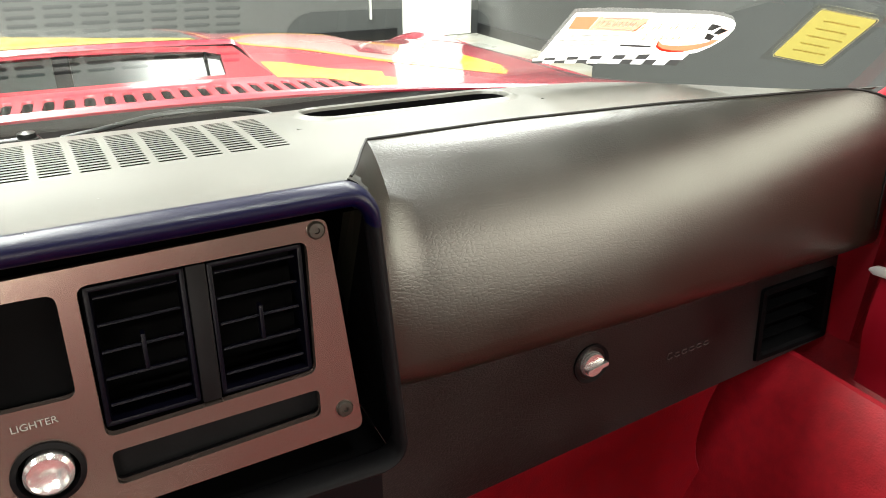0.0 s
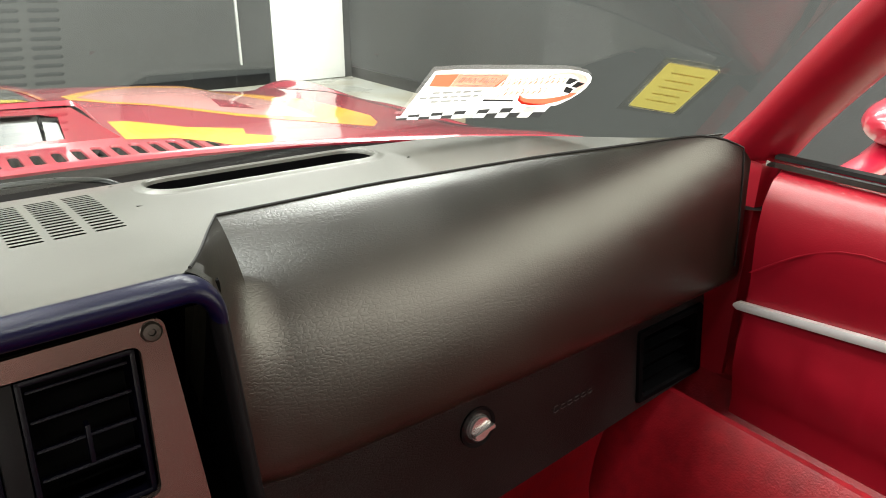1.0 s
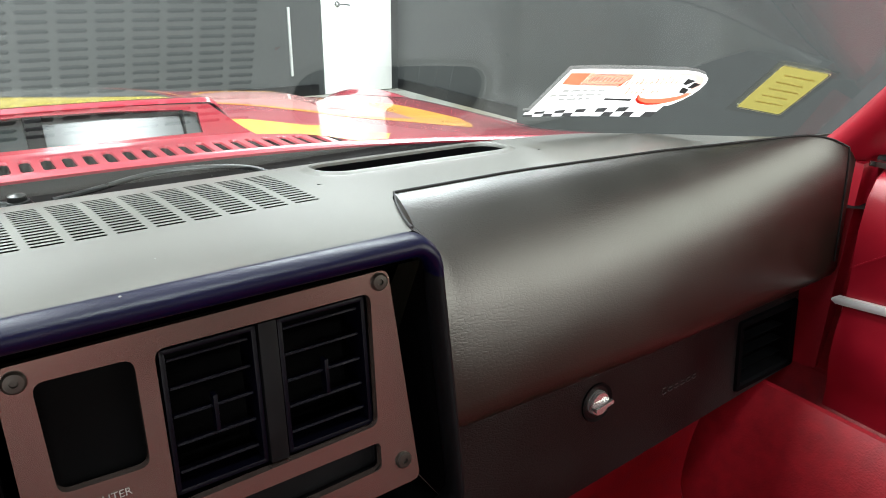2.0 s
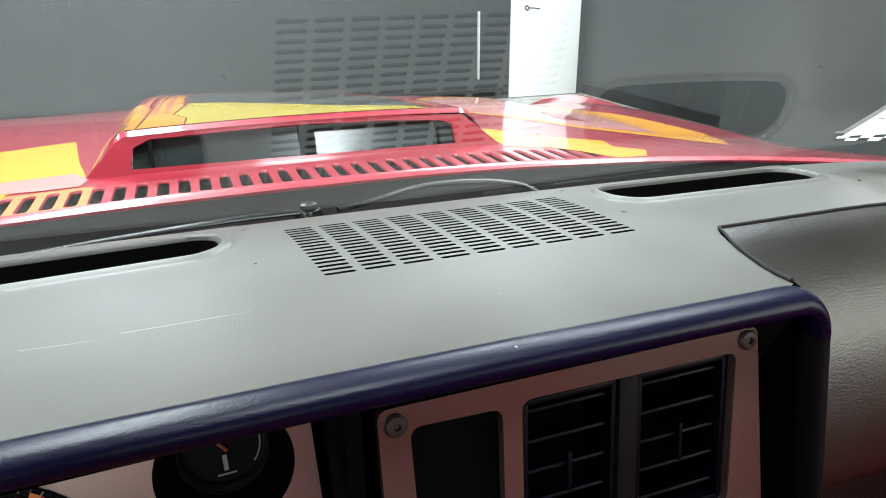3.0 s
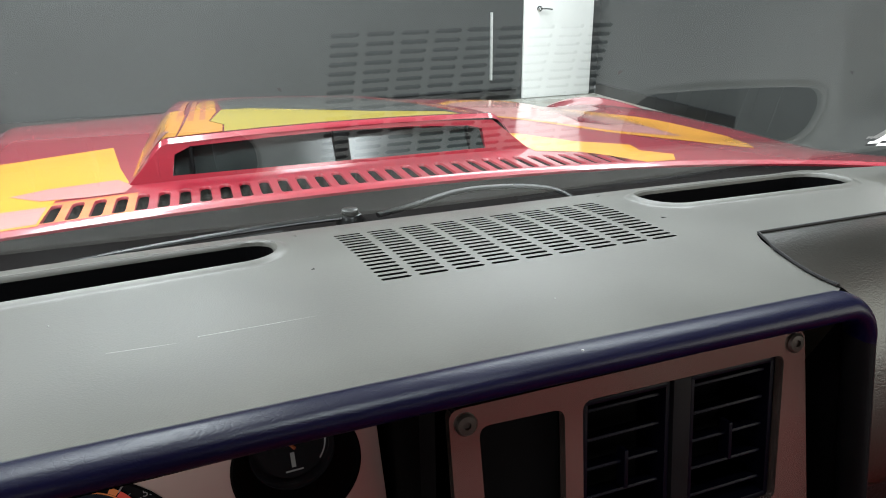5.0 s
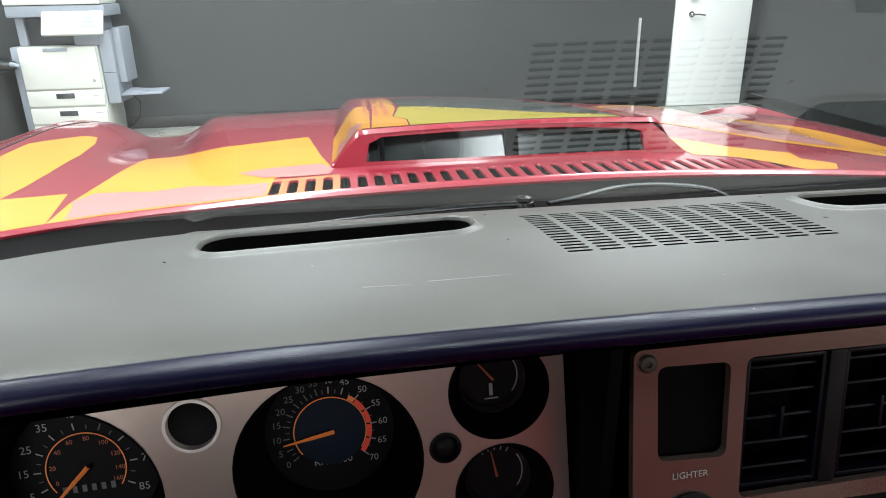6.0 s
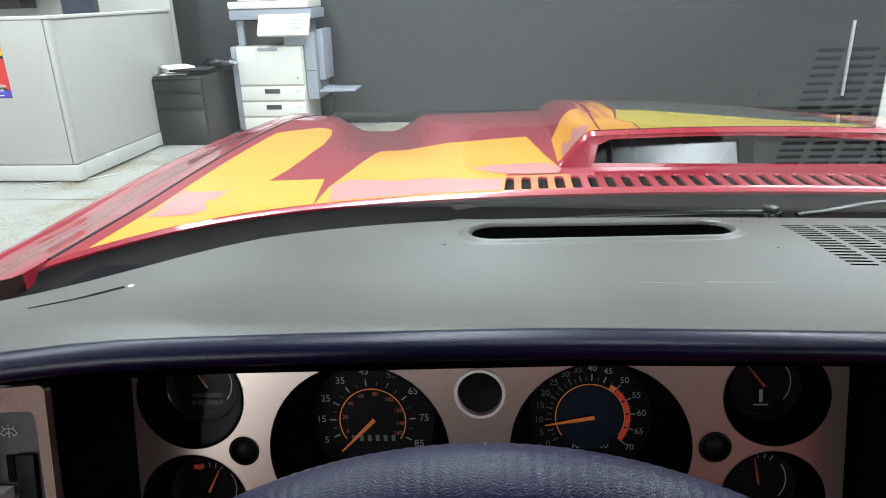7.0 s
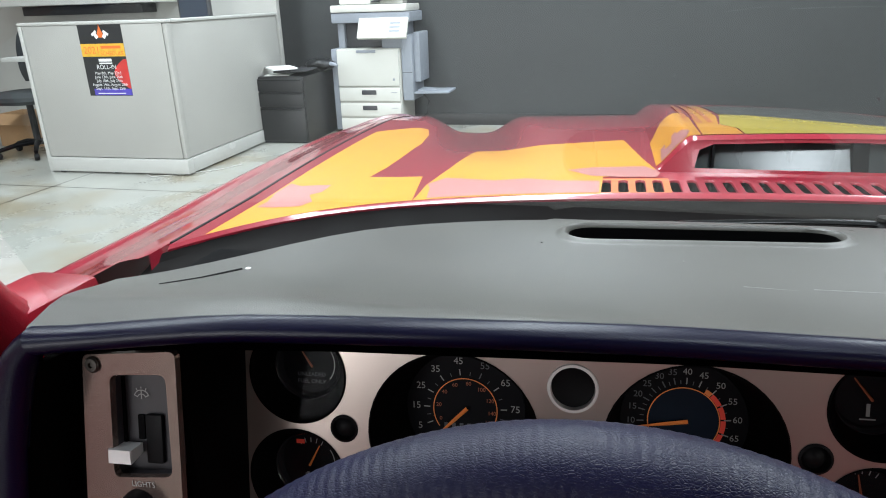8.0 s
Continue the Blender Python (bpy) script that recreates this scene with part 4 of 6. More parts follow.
HOOD_FLAME = [(-0.581, 0.248), (-0.569, 0.353), (-0.560, 0.50), (-0.432, 0.541), (-0.323, 0.594), (-0.300, 0.43), (-0.284, 0.347), (-0.295, 0.318), (-0.353, 0.298)] + rear_line(-0.355, -0.580, 8, 0.007)
# outlines of the pale pink reflections laid on as colour
REFLECTIONS = [[(-0.572, 0.232), (-0.580, 0.252), (-0.563, 0.285), (-0.530, 0.280), (-0.494, 0.272), (-0.452, 0.284), (-0.408, 0.274), (-0.357, 0.276)] + rear_line(-0.357, -0.565, 8, 0.012),
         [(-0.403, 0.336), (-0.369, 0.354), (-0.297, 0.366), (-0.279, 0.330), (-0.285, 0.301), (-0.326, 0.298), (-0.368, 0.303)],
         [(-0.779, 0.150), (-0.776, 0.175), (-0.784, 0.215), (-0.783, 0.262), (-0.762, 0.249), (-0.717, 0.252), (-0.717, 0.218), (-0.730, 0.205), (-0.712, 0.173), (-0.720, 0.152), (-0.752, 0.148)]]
WING_OUTER = [(0.213, 0.809), (0.342, 1.02), (0.44, 1.10), (0.52, 1.0), (0.60, 0.88), (0.63, 0.70), (0.635, 0.53), (0.643, 0.443), (0.60, 0.35), (0.556, 0.289), (0.492, 0.36), (0.406, 0.442), (0.379, 0.484), (0.322, 0.594), (0.27, 0.664), (0.224, 0.758)]
REFLECTIONS.append([(0.243, 0.781), (0.324, 0.943), (0.41, 1.0), (0.48, 0.93), (0.555, 0.80), (0.56, 0.66), (0.54, 0.53), (0.525, 0.409), (0.488, 0.417), (0.418, 0.46), (0.389, 0.501), (0.329, 0.609), (0.276, 0.68)])
WING_SPEAR = [(0.441, 0.658), (0.477, 0.639), (0.467, 0.522), (0.416, 0.546)]
HOOD_PATCH = [(0.225, 0.457), (0.251, 0.447), (0.304, 0.366), (0.369, 0.326), (0.355, 0.282), (0.385, 0.250), (0.36, 0.213), (0.317, 0.213), (0.294, 0.259), (0.269, 0.292), (0.215, 0.315)]
# pink stands for reflections on the gloss, put into the paint colour
REFLECTION_PINK = material("reflection_pink", (0.58, 0.24, 0.22), 0.34, spread=0.06, scale=12, coat=1.0)
for pts in (FENDER_FLAME, HOOD_FLAME, WING_OUTER, HOOD_PATCH):
    painted("flame_graphic", pts, YELLOW_PAINT, hood, body_z, 0.0004, 0.01)
for pts in REFLECTIONS:
    painted("hood_reflection", pts, REFLECTION_PINK, hood, body_z, 0.0007, 0.01)
painted("flame_spear", WING_SPEAR, RED_PAINT, hood, body_z, 0.0010, 0.01)
SCOOP_GREY = material("scoop_grey_paint", (0.05, 0.048, 0.04), 0.34, spread=0.04, scale=30, coat=1.0)
SCOOP_OLIVE = material("scoop_olive_paint", (0.60, 0.45, 0.025), 0.34, spread=0.04, scale=30, coat=1.0)
painted("scoop_band", [(-0.226, 0.362), (-0.175, 0.362), (-0.172, 0.44), (-0.188, 0.50), (-0.175, 0.62), (-0.170, 0.95), (-0.19, 0.95), (-0.215, 0.60)], YELLOW_PAINT, scoop, scoop_z, 0.0005, 0.01)
painted("scoop_panel", [(-0.173, 0.362), (0.125, 0.362), (0.118, 0.40), (0.03, 0.46), (-0.05, 0.56), (-0.12, 0.64), (-0.165, 0.66), (-0.186, 0.50), (-0.170, 0.44)], SCOOP_OLIVE, scoop, scoop_z, 0.0004, 0.01)
painted("scoop_panel", [(0.128, 0.364), (0.135, 0.70), (0.10, 1.0), (-0.12, 1.0), (-0.166, 0.90), (-0.166, 0.665), (-0.12, 0.642), (-0.05, 0.562), (0.03, 0.462), (0.119, 0.402)], SCOOP_GREY, scoop, scoop_z, 0.0004, 0.01)
painted("scoop_flank", [(-0.284, 0.372), (-0.244, 0.362), (-0.228, 0.362), (-0.220, 0.60), (-0.226, 0.70), (-0.262, 0.66), (-0.284, 0.55)], YELLOW_PAINT, scoop, scoop_z, 0.0005, 0.006)
# pale reflection on the flank, painted in
painted("flank_reflection", [(-0.276, 0.375), (-0.246, 0.366), (-0.236, 0.42), (-0.252, 0.47), (-0.272, 0.45)], REFLECTION_PINK, scoop, scoop_z, 0.0008, 0.006)
for k in range(3):
    x = -0.232 + 0.016 * k
    painted("scoop_stripe", [(x, 0.52), (x + 0.008, 0.52), (x + 0.016, 0.95), (x + 0.008, 0.95)], ORANGE_PAINT, scoop, scoop_z, 0.0010, 0.01)
    painted("flank_stripe", [(x - 0.036, 0.42 + 0.03 * k), (x - 0.028, 0.42 + 0.03 * k), (x - 0.020, 0.56 + 0.02 * k), (x - 0.028, 0.56 + 0.02 * k)], YELLOW_PAINT, scoop, scoop_z, 0.0010, 0.006)
painted("scoop_edge_line", [(0.138, 0.37), (0.144, 0.37), (0.142, 0.9), (0.136, 0.9)], ORANGE_PAINT, scoop, scoop_z, 0.0010, 0.01)

# cowl trough, wipers, windshield
bm = bmesh.new()
rows = []
for x in (XC - 0.80 + 1.60 * i / 56 for i in range(57)):
    e = hood_edge(x)
    g = glass_y(x, 0.83)
    rows.append([(x, e + 0.002, body_z(x, e) - 0.006), (x, e - 0.006, min(0.832, body_z(x, e) - 0.014)), (x, e - 0.03, min(0.815, body_z(x, e) - 0.02)), (x, (e + g) / 2, 0.800), (x, g + 0.01, 0.806), (x, g - 0.02, 0.806), (x, g - 0.12, 0.80)])
sheet(bm, rows)
part("cowl", bm, COWL_BLACK, car, "dusty black cowl trough below the windshield")
# near-black sheet added for the dark seen through the slots
bm = bmesh.new()
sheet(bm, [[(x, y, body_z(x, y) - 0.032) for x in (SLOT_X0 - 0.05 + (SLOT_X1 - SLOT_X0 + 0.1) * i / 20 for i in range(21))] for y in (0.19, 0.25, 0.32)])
part("slot_shade_sheet", bm, PLASTIC_AND_SHADE, car, "near-black sheet added for the shade below the hood slots")
def bowed(pts, n=4):
    """A smooth run through points."""
    pts = [Vector(p) for p in pts]
    out = []
    for i in range(len(pts) - 1):
        a, b, c, d = pts[max(i - 1, 0)], pts[i], pts[i + 1], pts[min(i + 2, len(pts) - 1)]
        for k in range(n):
            t = k / n
            out.append(0.5 * (2 * b + (c - a) * t + (2 * a - 5 * b + 4 * c - d) * t * t + (3 * b - a - 3 * c + d) * t ** 3))
    return out + [pts[-1]]


WIPERS = [((-0.073, 0.135, 0.842), [(-0.073, 0.135, 0.849), (-0.12, 0.1325, 0.850), (-0.165, 0.128, 0.850), (-0.228, 0.1245, 0.848), (-0.30, 0.116, 0.846), (-0.38, 0.100, 0.842)], [(-0.045, 0.137, 0.846), (-0.010, 0.146, 0.848), (0.039, 0.1635, 0.851), (0.075, 0.1665, 0.852), (0.12, 0.160, 0.851), (0.155, 0.146, 0.847), (0.172, 0.130, 0.838)]),
          ((0.40, 0.062, 0.808), [(0.40, 0.062, 0.815), (0.33, 0.078, 0.818), (0.25, 0.090, 0.820), (0.10, 0.100, 0.818)], [(0.42, 0.060, 0.812), (0.47, 0.045, 0.815), (0.52, 0.022, 0.812)])]
for at, left_arm, link in WIPERS:
    pivot = bmesh.new()
    lathe(pivot, Matrix.Translation(at), [(0.014, -0.02), (0.014, 0.004), (0.0105, 0.009), (0.0085, 0.0095), (0.008, 0.014), (0.003, 0.0155)], 16)
    bm = bmesh.new()
    tube(bm, bowed(left_arm), 0.0065, 10, flat=0.5, taper=0.45)
    tube(bm, bowed(link), 0.0045, 10, flat=0.6)
    wiper = part("wiper", bm, WIPER_METAL, car, "black windshield wiper lying in the cowl")
    part("pivot", pivot, WIPER_METAL, wiper, "black wiper pivot nut")
    bm = bmesh.new()
    tube(bm, bowed([(x - 0.02, y - 0.016, z - 0.007) for x, y, z in left_arm[1:]]), 0.0042, 8, flat=1.6)
    part("blade", bm, RUBBER, wiper)

bm = bmesh.new()


def glass_x(t, z):
    return XC + t * (0.765 - 0.48 * (z - 0.866))


rows = []
for j in range(19):
    z = 0.822 + 0.42 * j / 18
    rows.append([(glass_x(t, z), glass_y(glass_x(t, z), z), z) for t in (i / 24 - 1 for i in range(49))])
sheet(bm, rows)
windshield = part("windshield", bm, WINDSHIELD, car, "clear curved raked windshield")
windshield.visible_shadow = False

for s in (-1, 1):
    bm = bmesh.new()
    path = []
    for k in range(15):
        z = 0.80 + 0.45 * k / 14
        t = 1.0 + 0.055
        x = XC + s * (t * (0.765 - 0.48 * (z - 0.866)))
        p = Vector((x, glass_y(XC + s * (0.765 - 0.48 * (z - 0.866)), z) - 0.045, z))
        swell = 1 + 0.55 * math.exp(-((z - 0.80) / 0.05) ** 2)
        path.append((p, Vector((1, -0.35 * s, 0)).normalized() * swell, Vector((0.35 * s, 1, 0.5)).normalized() * swell))
    sweep(bm, path, [(0.040 * math.cos(a), 0.030 * math.sin(a)) for a in (2 * math.pi * i / 20 for i in range(20))])
    part("pillar", bm, RED_TRIM, car, "red trimmed windshield pillar")
bm = bmesh.new()
rows = []
for j in range(11):
    y = -0.43 - 0.87 * j / 10
    rows.append([(XC + 0.60 * t, y, 1.235 + 0.03 * math.sin(math.pi * j / 10) - 0.07 * abs(t) ** 3) for t in (i / 10 - 1 for i in range(21))])
sheet(bm, rows)
bmesh.ops.solidify(bm, geom=bm.faces[:], thickness=0.03)
bmesh.ops.recalc_face_normals(bm, faces=bm.faces[:])
for f in bm.faces:
    f.material_index = 1 if f.normal.z > -0.2 else 0
part("roof", bm, [HEADLINER, RED_PAINT], car, "red roof with a plain dark cloth headliner")

# doors with their trim
for s in (-1, 1):
    bm = bmesh.new()
    X = XC + s * 0.754
    prof = [(0.03, 0.853), (0.006, 0.851), (-0.008, 0.842), (-0.018, 0.82), (-0.020, 0.785), (-0.014, 0.745), (-0.010, 0.716), (-0.010, 0.690), (-0.012, 0.655), (-0.011, 0.62), (-0.004, 0.585), (0.0, 0.57), (0.0, 0.54), (0.0, 0.46), (0.0, 0.36), (0.0, 0.30), (0.06, 0.28)]

    def pleat(y, z):
        """Soft upright pleats between the trim strip and the lower roll."""
        return 0.005 * abs(math.sin(math.pi * (y + 0.243) / 0.0635)) ** 0.6 * smoothstep(0.58, 0.61, z) * (1 - smoothstep(0.66, 0.69, z))
    rows = [[(X + s * (o - pleat(y, z)), y, z) for o, z in prof] for y in (-0.236 - 1.0 * j / 126 for j in range(127))]
    rows.insert(0, [(X + s * (o + 0.012), -0.231, z) for o, z in prof])
    rows.insert(0, [(X + s * 0.03, -0.230, z) for o, z in prof])
    sheet(bm, rows)
    dp = part("door_panel", bm, RED_TRIM, car, "bright red vinyl door panel" if s > 0 else "red vinyl panel of the open driver door")
    bm = bmesh.new()
    sweep(bm, [(Vector((X - s * 0.013, y, 0.6935 + 0.12 * (-0.222 - y))), Vector((1, 0, 0)), Vector((0, 0, g))) for y, g in ((-0.224, 0.35), (-0.229, 1.0), (-0.5, 1.0), (-1.1, 1.0))], [(-0.003, -0.0050), (0.003, -0.0050), (0.004, 0.0), (0.003, 0.0050), (-0.003, 0.0050), (-0.0045, 0.0)])
    part("trim_strip", bm, BRIGHT_STRIP, dp, "bright metal trim strip")
    bm = bmesh.new()
    sweep(bm, [(Vector((X + s * 0.026, -0.22 - 1.0 * k / 12, 0.8635 + 0.004 * k / 12)), Vector((1, 0, 0)), Vector((0, 0, 1))) for k in range(13)], [(-0.007, -0.004), (0.005, -0.004), (0.005, 0.0005), (-0.006, 0.0)])
    part("sill_strip", bm, RUBBER, dp, "black window weatherstrip")
    bm = bmesh.new()
    sweep(bm, [(Vector((X + s * 0.007, -0.22 - 1.0 * k / 12, 0.8575 + 0.004 * k / 12)), Vector((1, 0, 0)), Vector((0, 0, 1))) for k in range(13)], [(-0.004, -0.003), (0.004, -0.003), (0.004, 0.003), (-0.004, 0.003)])
    part("sill_chrome", bm, CHROME, dp, "thin bright sill moulding")
    bm = bmesh.new()
    sweep(bm, [(Vector((X - s * 0.0195, -0.237 - 0.77 * (k / 24) ** 1.8, 0.740 + 0.058 * math.sin(min(1.0, 0.77 * (k / 24) ** 1.8 / 0.11) * 1.57))), Vector((1, 0, 0)), Vector((0, 0, 1))) for k in range(25)], [(-0.0008, -0.0007), (0.0008, -0.0007), (0.0008, 0.0007), (-0.0008, 0.0007)])
    part("stitch_seam", bm, RED_TRIM, dp)
    bm = bmesh.new()
    rows = [[(X + s * 0.046, -0.2 - 1.05 * j / 8, 0.858 - 0.52 * i / 8) if i == 0 else (X + s * (0.046 + 0.09 * math.sin(i / 8 * 2.6)), -0.2 - 1.05 * j / 8, 0.858 - 0.52 * i / 8) for i in range(9)] for j in range(9)]
    sheet(bm, rows)
    skin = part("door_skin", bm, RED_PAINT, car, "glossy red outer door skin")
    if s < 0:
        # the driver's door stands open
        hinge = Vector((X - 0.06, -0.20, 0))
        swing = Matrix.Translation(hinge) @ Matrix.Rotation(radians(-32), 4, "Z") @ Matrix.Translation(-hinge)
        dp.matrix_basis = skin.matrix_basis = swing
bm = bmesh.new()
rows = []
mc = Vector((1.03, -0.252, 0.873))
for j in range(11):
    a = math.pi * j / 10
    rows.append([mc + Vector((0.085 * math.sin(a) * math.cos(b), -0.055 * math.cos(a), 0.036 * math.sin(a) * math.sin(b))) for b in (2 * math.pi * i / 20 for i in range(20))])
sheet(bm, rows, closed=True)
bmesh.ops.remove_doubles(bm, verts=bm.verts, dist=1e-5)
mir = part("door_mirror", bm, RED_PAINT, car, "red body coloured door mirror")
bm = bmesh.new()
tube(bm, [(1.01, -0.25, 0.85), (0.97, -0.24, 0.825), (0.86, -0.23, 0.80)], 0.024, 12, flat=0.6)
part("mirror_foot", bm, RED_PAINT, mir)

# hinge posts between dash and doors
for s in (-1, 1):
    bm = bmesh.new()
    lo, hi = sorted((XC + s * 0.768, XC + s * 0.84))
    box(bm, (lo, -0.212, 0.30), (hi, -0.12, 0.855), 0.012)
    part("hinge_post", bm, RED_TRIM, car, "red painted hinge post")

# interior shell below the dash
for s in (-1, 1):
    bm = bmesh.new()
    X = XC + s * 0.782
    rows = []
    for j in range(17):
        y = -0.232 + 0.55 * j / 16
        rows.append([(X - s * (0.012 * math.sin(2.2 + i * 0.55 + j * 0.3) + 0.05 * smoothstep(0.35, 0.15, i / 16)), y, 0.10 + 0.67 * i / 16) for i in range(17)])
    sheet(bm, rows)
    part("kick_panel", bm, RED_CLOTH, car, "red carpeted footwell side")
bm = bmesh.new()
rows = []
for j in range(25):
    y = -1.25 + 1.60 * j / 24
    rows.append([(XC + 0.76 * t, y, 0.22 + 0.33 * smoothstep(-0.12, 0.26, y) + 0.10 * math.exp(-((XC + 0.76 * t + 0.02) / 0.15) ** 2) + 0.012 * math.sin(9 * t + 5 * y)) for t in (i / 22 - 1 for i in range(45))])
sheet(bm, rows)
part("carpet", bm, RED_CLOTH, car, "red cut pile floor carpet")
# padded roll along the foot of each door opening, and the carpet that hangs below it
for s in (-1, 1):
    bm = bmesh.new()
    rows = []
    for k in range(25):
        y = 0.05 - 1.15 * k / 24
        zr = 0.566 - 0.06 * smoothstep(-0.15, -0.02, y)
        rows.append([(XC + s * x, y, zr + z) for x, z in ((0.800, 0.03), (0.768, 0.012), (0.760, -0.010), (0.752, -0.024), (0.744, -0.028), (0.736, -0.023), (0.728, -0.011), (0.721, -0.005), (0.714, -0.006), (0.706, -0.015), (0.690, -0.045), (0.672, -0.085), (0.655, -0.14), (0.63, -0.21), (0.60, -0.31))])
    sheet(bm, rows)
    part("sill_roll", bm, RED_CLOTH, car, "red padded roll along the door opening")
bm = bmesh.new()
rows = []
for j in range(25):
    z = 0.575 - 0.36 * j / 24
    edge = 0.610 + 3.0 * max(0.0, z - 0.47) ** 2 + 4.0 * max(0.0, 0.45 - z) ** 2
    rows.append([(x, -0.150 + 0.03 * (0.56 - z) + 0.006 * math.sin(11 * x + 7 * z) + 0.05 * smoothstep(edge - 0.018, edge, x) ** 2, z) for x in [0.12 + (edge - 0.14) * i / 16 for i in range(17)] + [edge - 0.02 + 0.004 * i for i in range(1, 6)]] + [(edge + 0.001, -0.04, z)])
sheet(bm, rows)
part("footwell_mat", bm, RED_CLOTH, car, "red carpeted board below the glove compartment")
bm = bmesh.new()
box(bm, (-0.76, -2.2, 0.2), (0.72, -1.85, 0.90), 0.04)
part("rear_bulkhead", bm, RED_TRIM, car, "red rear seat back")
# unseen block, added to keep rear light off the footwell
bm = bmesh.new()
box(bm, (0.06, -1.36, 0.22), (0.60, -1.20, 0.93), 0.05)
part("added_seat_back", bm, RED_TRIM, car, "unseen red seat back added to shade the footwell")

# rear half of the body
for s in (-1, 1):
    bm = bmesh.new()
    rows = []
    for j in range(25):
        y = -1.245 - 1.50 * j / 24
        tuck = 0.10 * smoothstep(-2.2, -2.75, y)
        arch = max(0.0, 1 - ((y + 1.78) / 0.36) ** 2) ** 0.5 * 0.36
        low = max(0.30, 0.33 + arch)
        rows.append([(XC + s * (x - tuck), y, z * 0.87 + (1 - z) * low) for x, z in ((0.62, 1.06), (0.76, 1.03), (0.84, 0.97), (0.875, 0.80), (0.885, 0.5), (0.875, 0.2), (0.86, 0.0))])
    sheet(bm, rows)
    part("quarter_panel", bm, RED_PAINT, car, "glossy red rear quarter panel")
    bm = bmesh.new()
    lathe(bm, Matrix.Translation((XC + s * 0.70, -1.78, 0.335)) @ Matrix.Rotation(radians(90 * s), 4, "Y"), [(0.05, 0.03), (0.19, 0.05), (0.20, 0.0), (0.30, -0.0), (0.335, 0.03), (0.335, 0.15), (0.30, 0.18), (0.2, 0.17)], 36, True)
    part("wheel", bm, [RUBBER], car, "black tyred rear wheel")
    bm = bmesh.new()
    sheet(bm, [[(XC + s * (0.595 + 0.13 * k / 8), -1.16 - 0.14 * w - 0.95 * k / 8, 1.17 - 0.27 * (k / 8) ** 1.2 + 0.045 * (1 - k / 8) * w) for w in (0, 1)] for k in range(9)])
    bmesh.ops.solidify(bm, geom=bm.faces[:], thickness=0.02)
    part("rear_pillar", bm, RED_PAINT, car, "red rear roof pillar")
bm = bmesh.new()
sheet(bm, [[(XC + 0.62 * t, y, 0.905 + 0.015 * (1 - t * t) - 0.05 * smoothstep(-2.5, -2.75, y)) for t in (i / 8 - 1 for i in range(17))] for y in (-2.18 - 0.57 * j / 8 for j in range(9))])
part("rear_deck", bm, RED_PAINT, car, "glossy red rear deck lid")
bm = bmesh.new()
sheet(bm, [[(XC + 0.785 * t, -2.745 - 0.05 * math.sin(3.14 * k / 6) + 0.03 * t * t, 0.88 - 0.56 * k / 6) for t in (i / 8 - 1 for i in range(17))] for k in range(7)])
part("tail", bm, RED_PAINT, car, "plain red tail end")
bm = bmesh.new()
sheet(bm, [[(XC + (0.56 + 0.05 * k / 6) * t, -1.31 - 0.87 * k / 6, 1.235 - 0.07 * abs(t) ** 3 - (0.315 - 0.07 * abs(t) ** 3) * (k / 6) ** 1.1) for t in (i / 8 - 1 for i in range(17))] for k in range(7)])
rear_glass = part("rear_window", bm, GLASS, car, "clear curved rear window")
rear_glass.visible_shadow = False


# ---- the dashboard ----
dash = thing("dashboard", (XC, -0.1, 0.6), "black vinyl car dashboard with brushed metal instrument panels", "dashboard")
TOP = np.polyfit([0.065, 0.0, -0.10, -0.25], [0.8665, 0.8795, 0.8855, 0.9055], 3)


def dash_z(x, y):
    return float(np.polyval(TOP, max(min(y, 0.07), -0.258))) - 0.010 * smoothstep(-0.54, -0.70, x)


def far_y(x):
    return 0.060 - 0.16 * x * x - 0.66 * x ** 4 - 0.38 * max(0.0, x - 0.465)


def crest_y(x):
    return -0.246 - 0.12 * min(x, 0.0) ** 2


def seam_y(x):
    """The front line of the top: the crest over the panels, the pad's seam on the passenger side."""
    pad = -0.124 - 0.11 * max(0.0, x - 0.30) - 0.18 * max(0.0, x - 0.46) ** 1.2 - 2.0 * max(0.0, x - 0.62) ** 2
    k = max(0.0, min(1.0, (x - 0.115) / 0.055))
    return crest_y(x) * (1 - k) + pad * k + 3.0 * max(0.0, -0.686 - x)


GR = (-0.121, 0.127, -0.109, 0.010)
VENTS = [(-0.400, -0.138, -0.068, 0.026), (0.135, 0.380, -0.064, 0.034)]
bm = bmesh.new()
xs = sorted({round(v, 4) for v in [-0.690 + 0.0264 * i for i in range(53)] if all(abs(v - e) > 0.008 for b in (GR, *VENTS) for e in b[:2])} | {b[0] for b in (GR, *VENTS)} | {b[1] for b in (GR, *VENTS)} | {-0.712, -0.704, -0.697, -0.686, 0.110, 0.117, 0.126, 0.135, 0.150, 0.165, 0.172})
marks = {GR[2], GR[3], *[b[2] for b in VENTS], *[b[3] for b in VENTS]}
lines = sorted(marks | {round(v, 4) for v in (-0.30 + 0.009 * i for i in range(40)) if all(abs(v - m) > 0.003 for m in marks)})
cols = []
for x in xs:
    y0 = seam_y(x)
    y1 = max(far_y(x), y0 + 0.004)
    cols.append([bm.verts.new((x, min(max(y, y0), y1), dash_z(x, min(max(y, y0), y1)))) for y in (y0, *lines, y1)])
full = (None, *lines, None)
for i in range(len(xs) - 1):
    for j in range(len(cols[0]) - 1):
        xm = (xs[i] + xs[i + 1]) / 2
        a, b = full[j], full[j + 1]
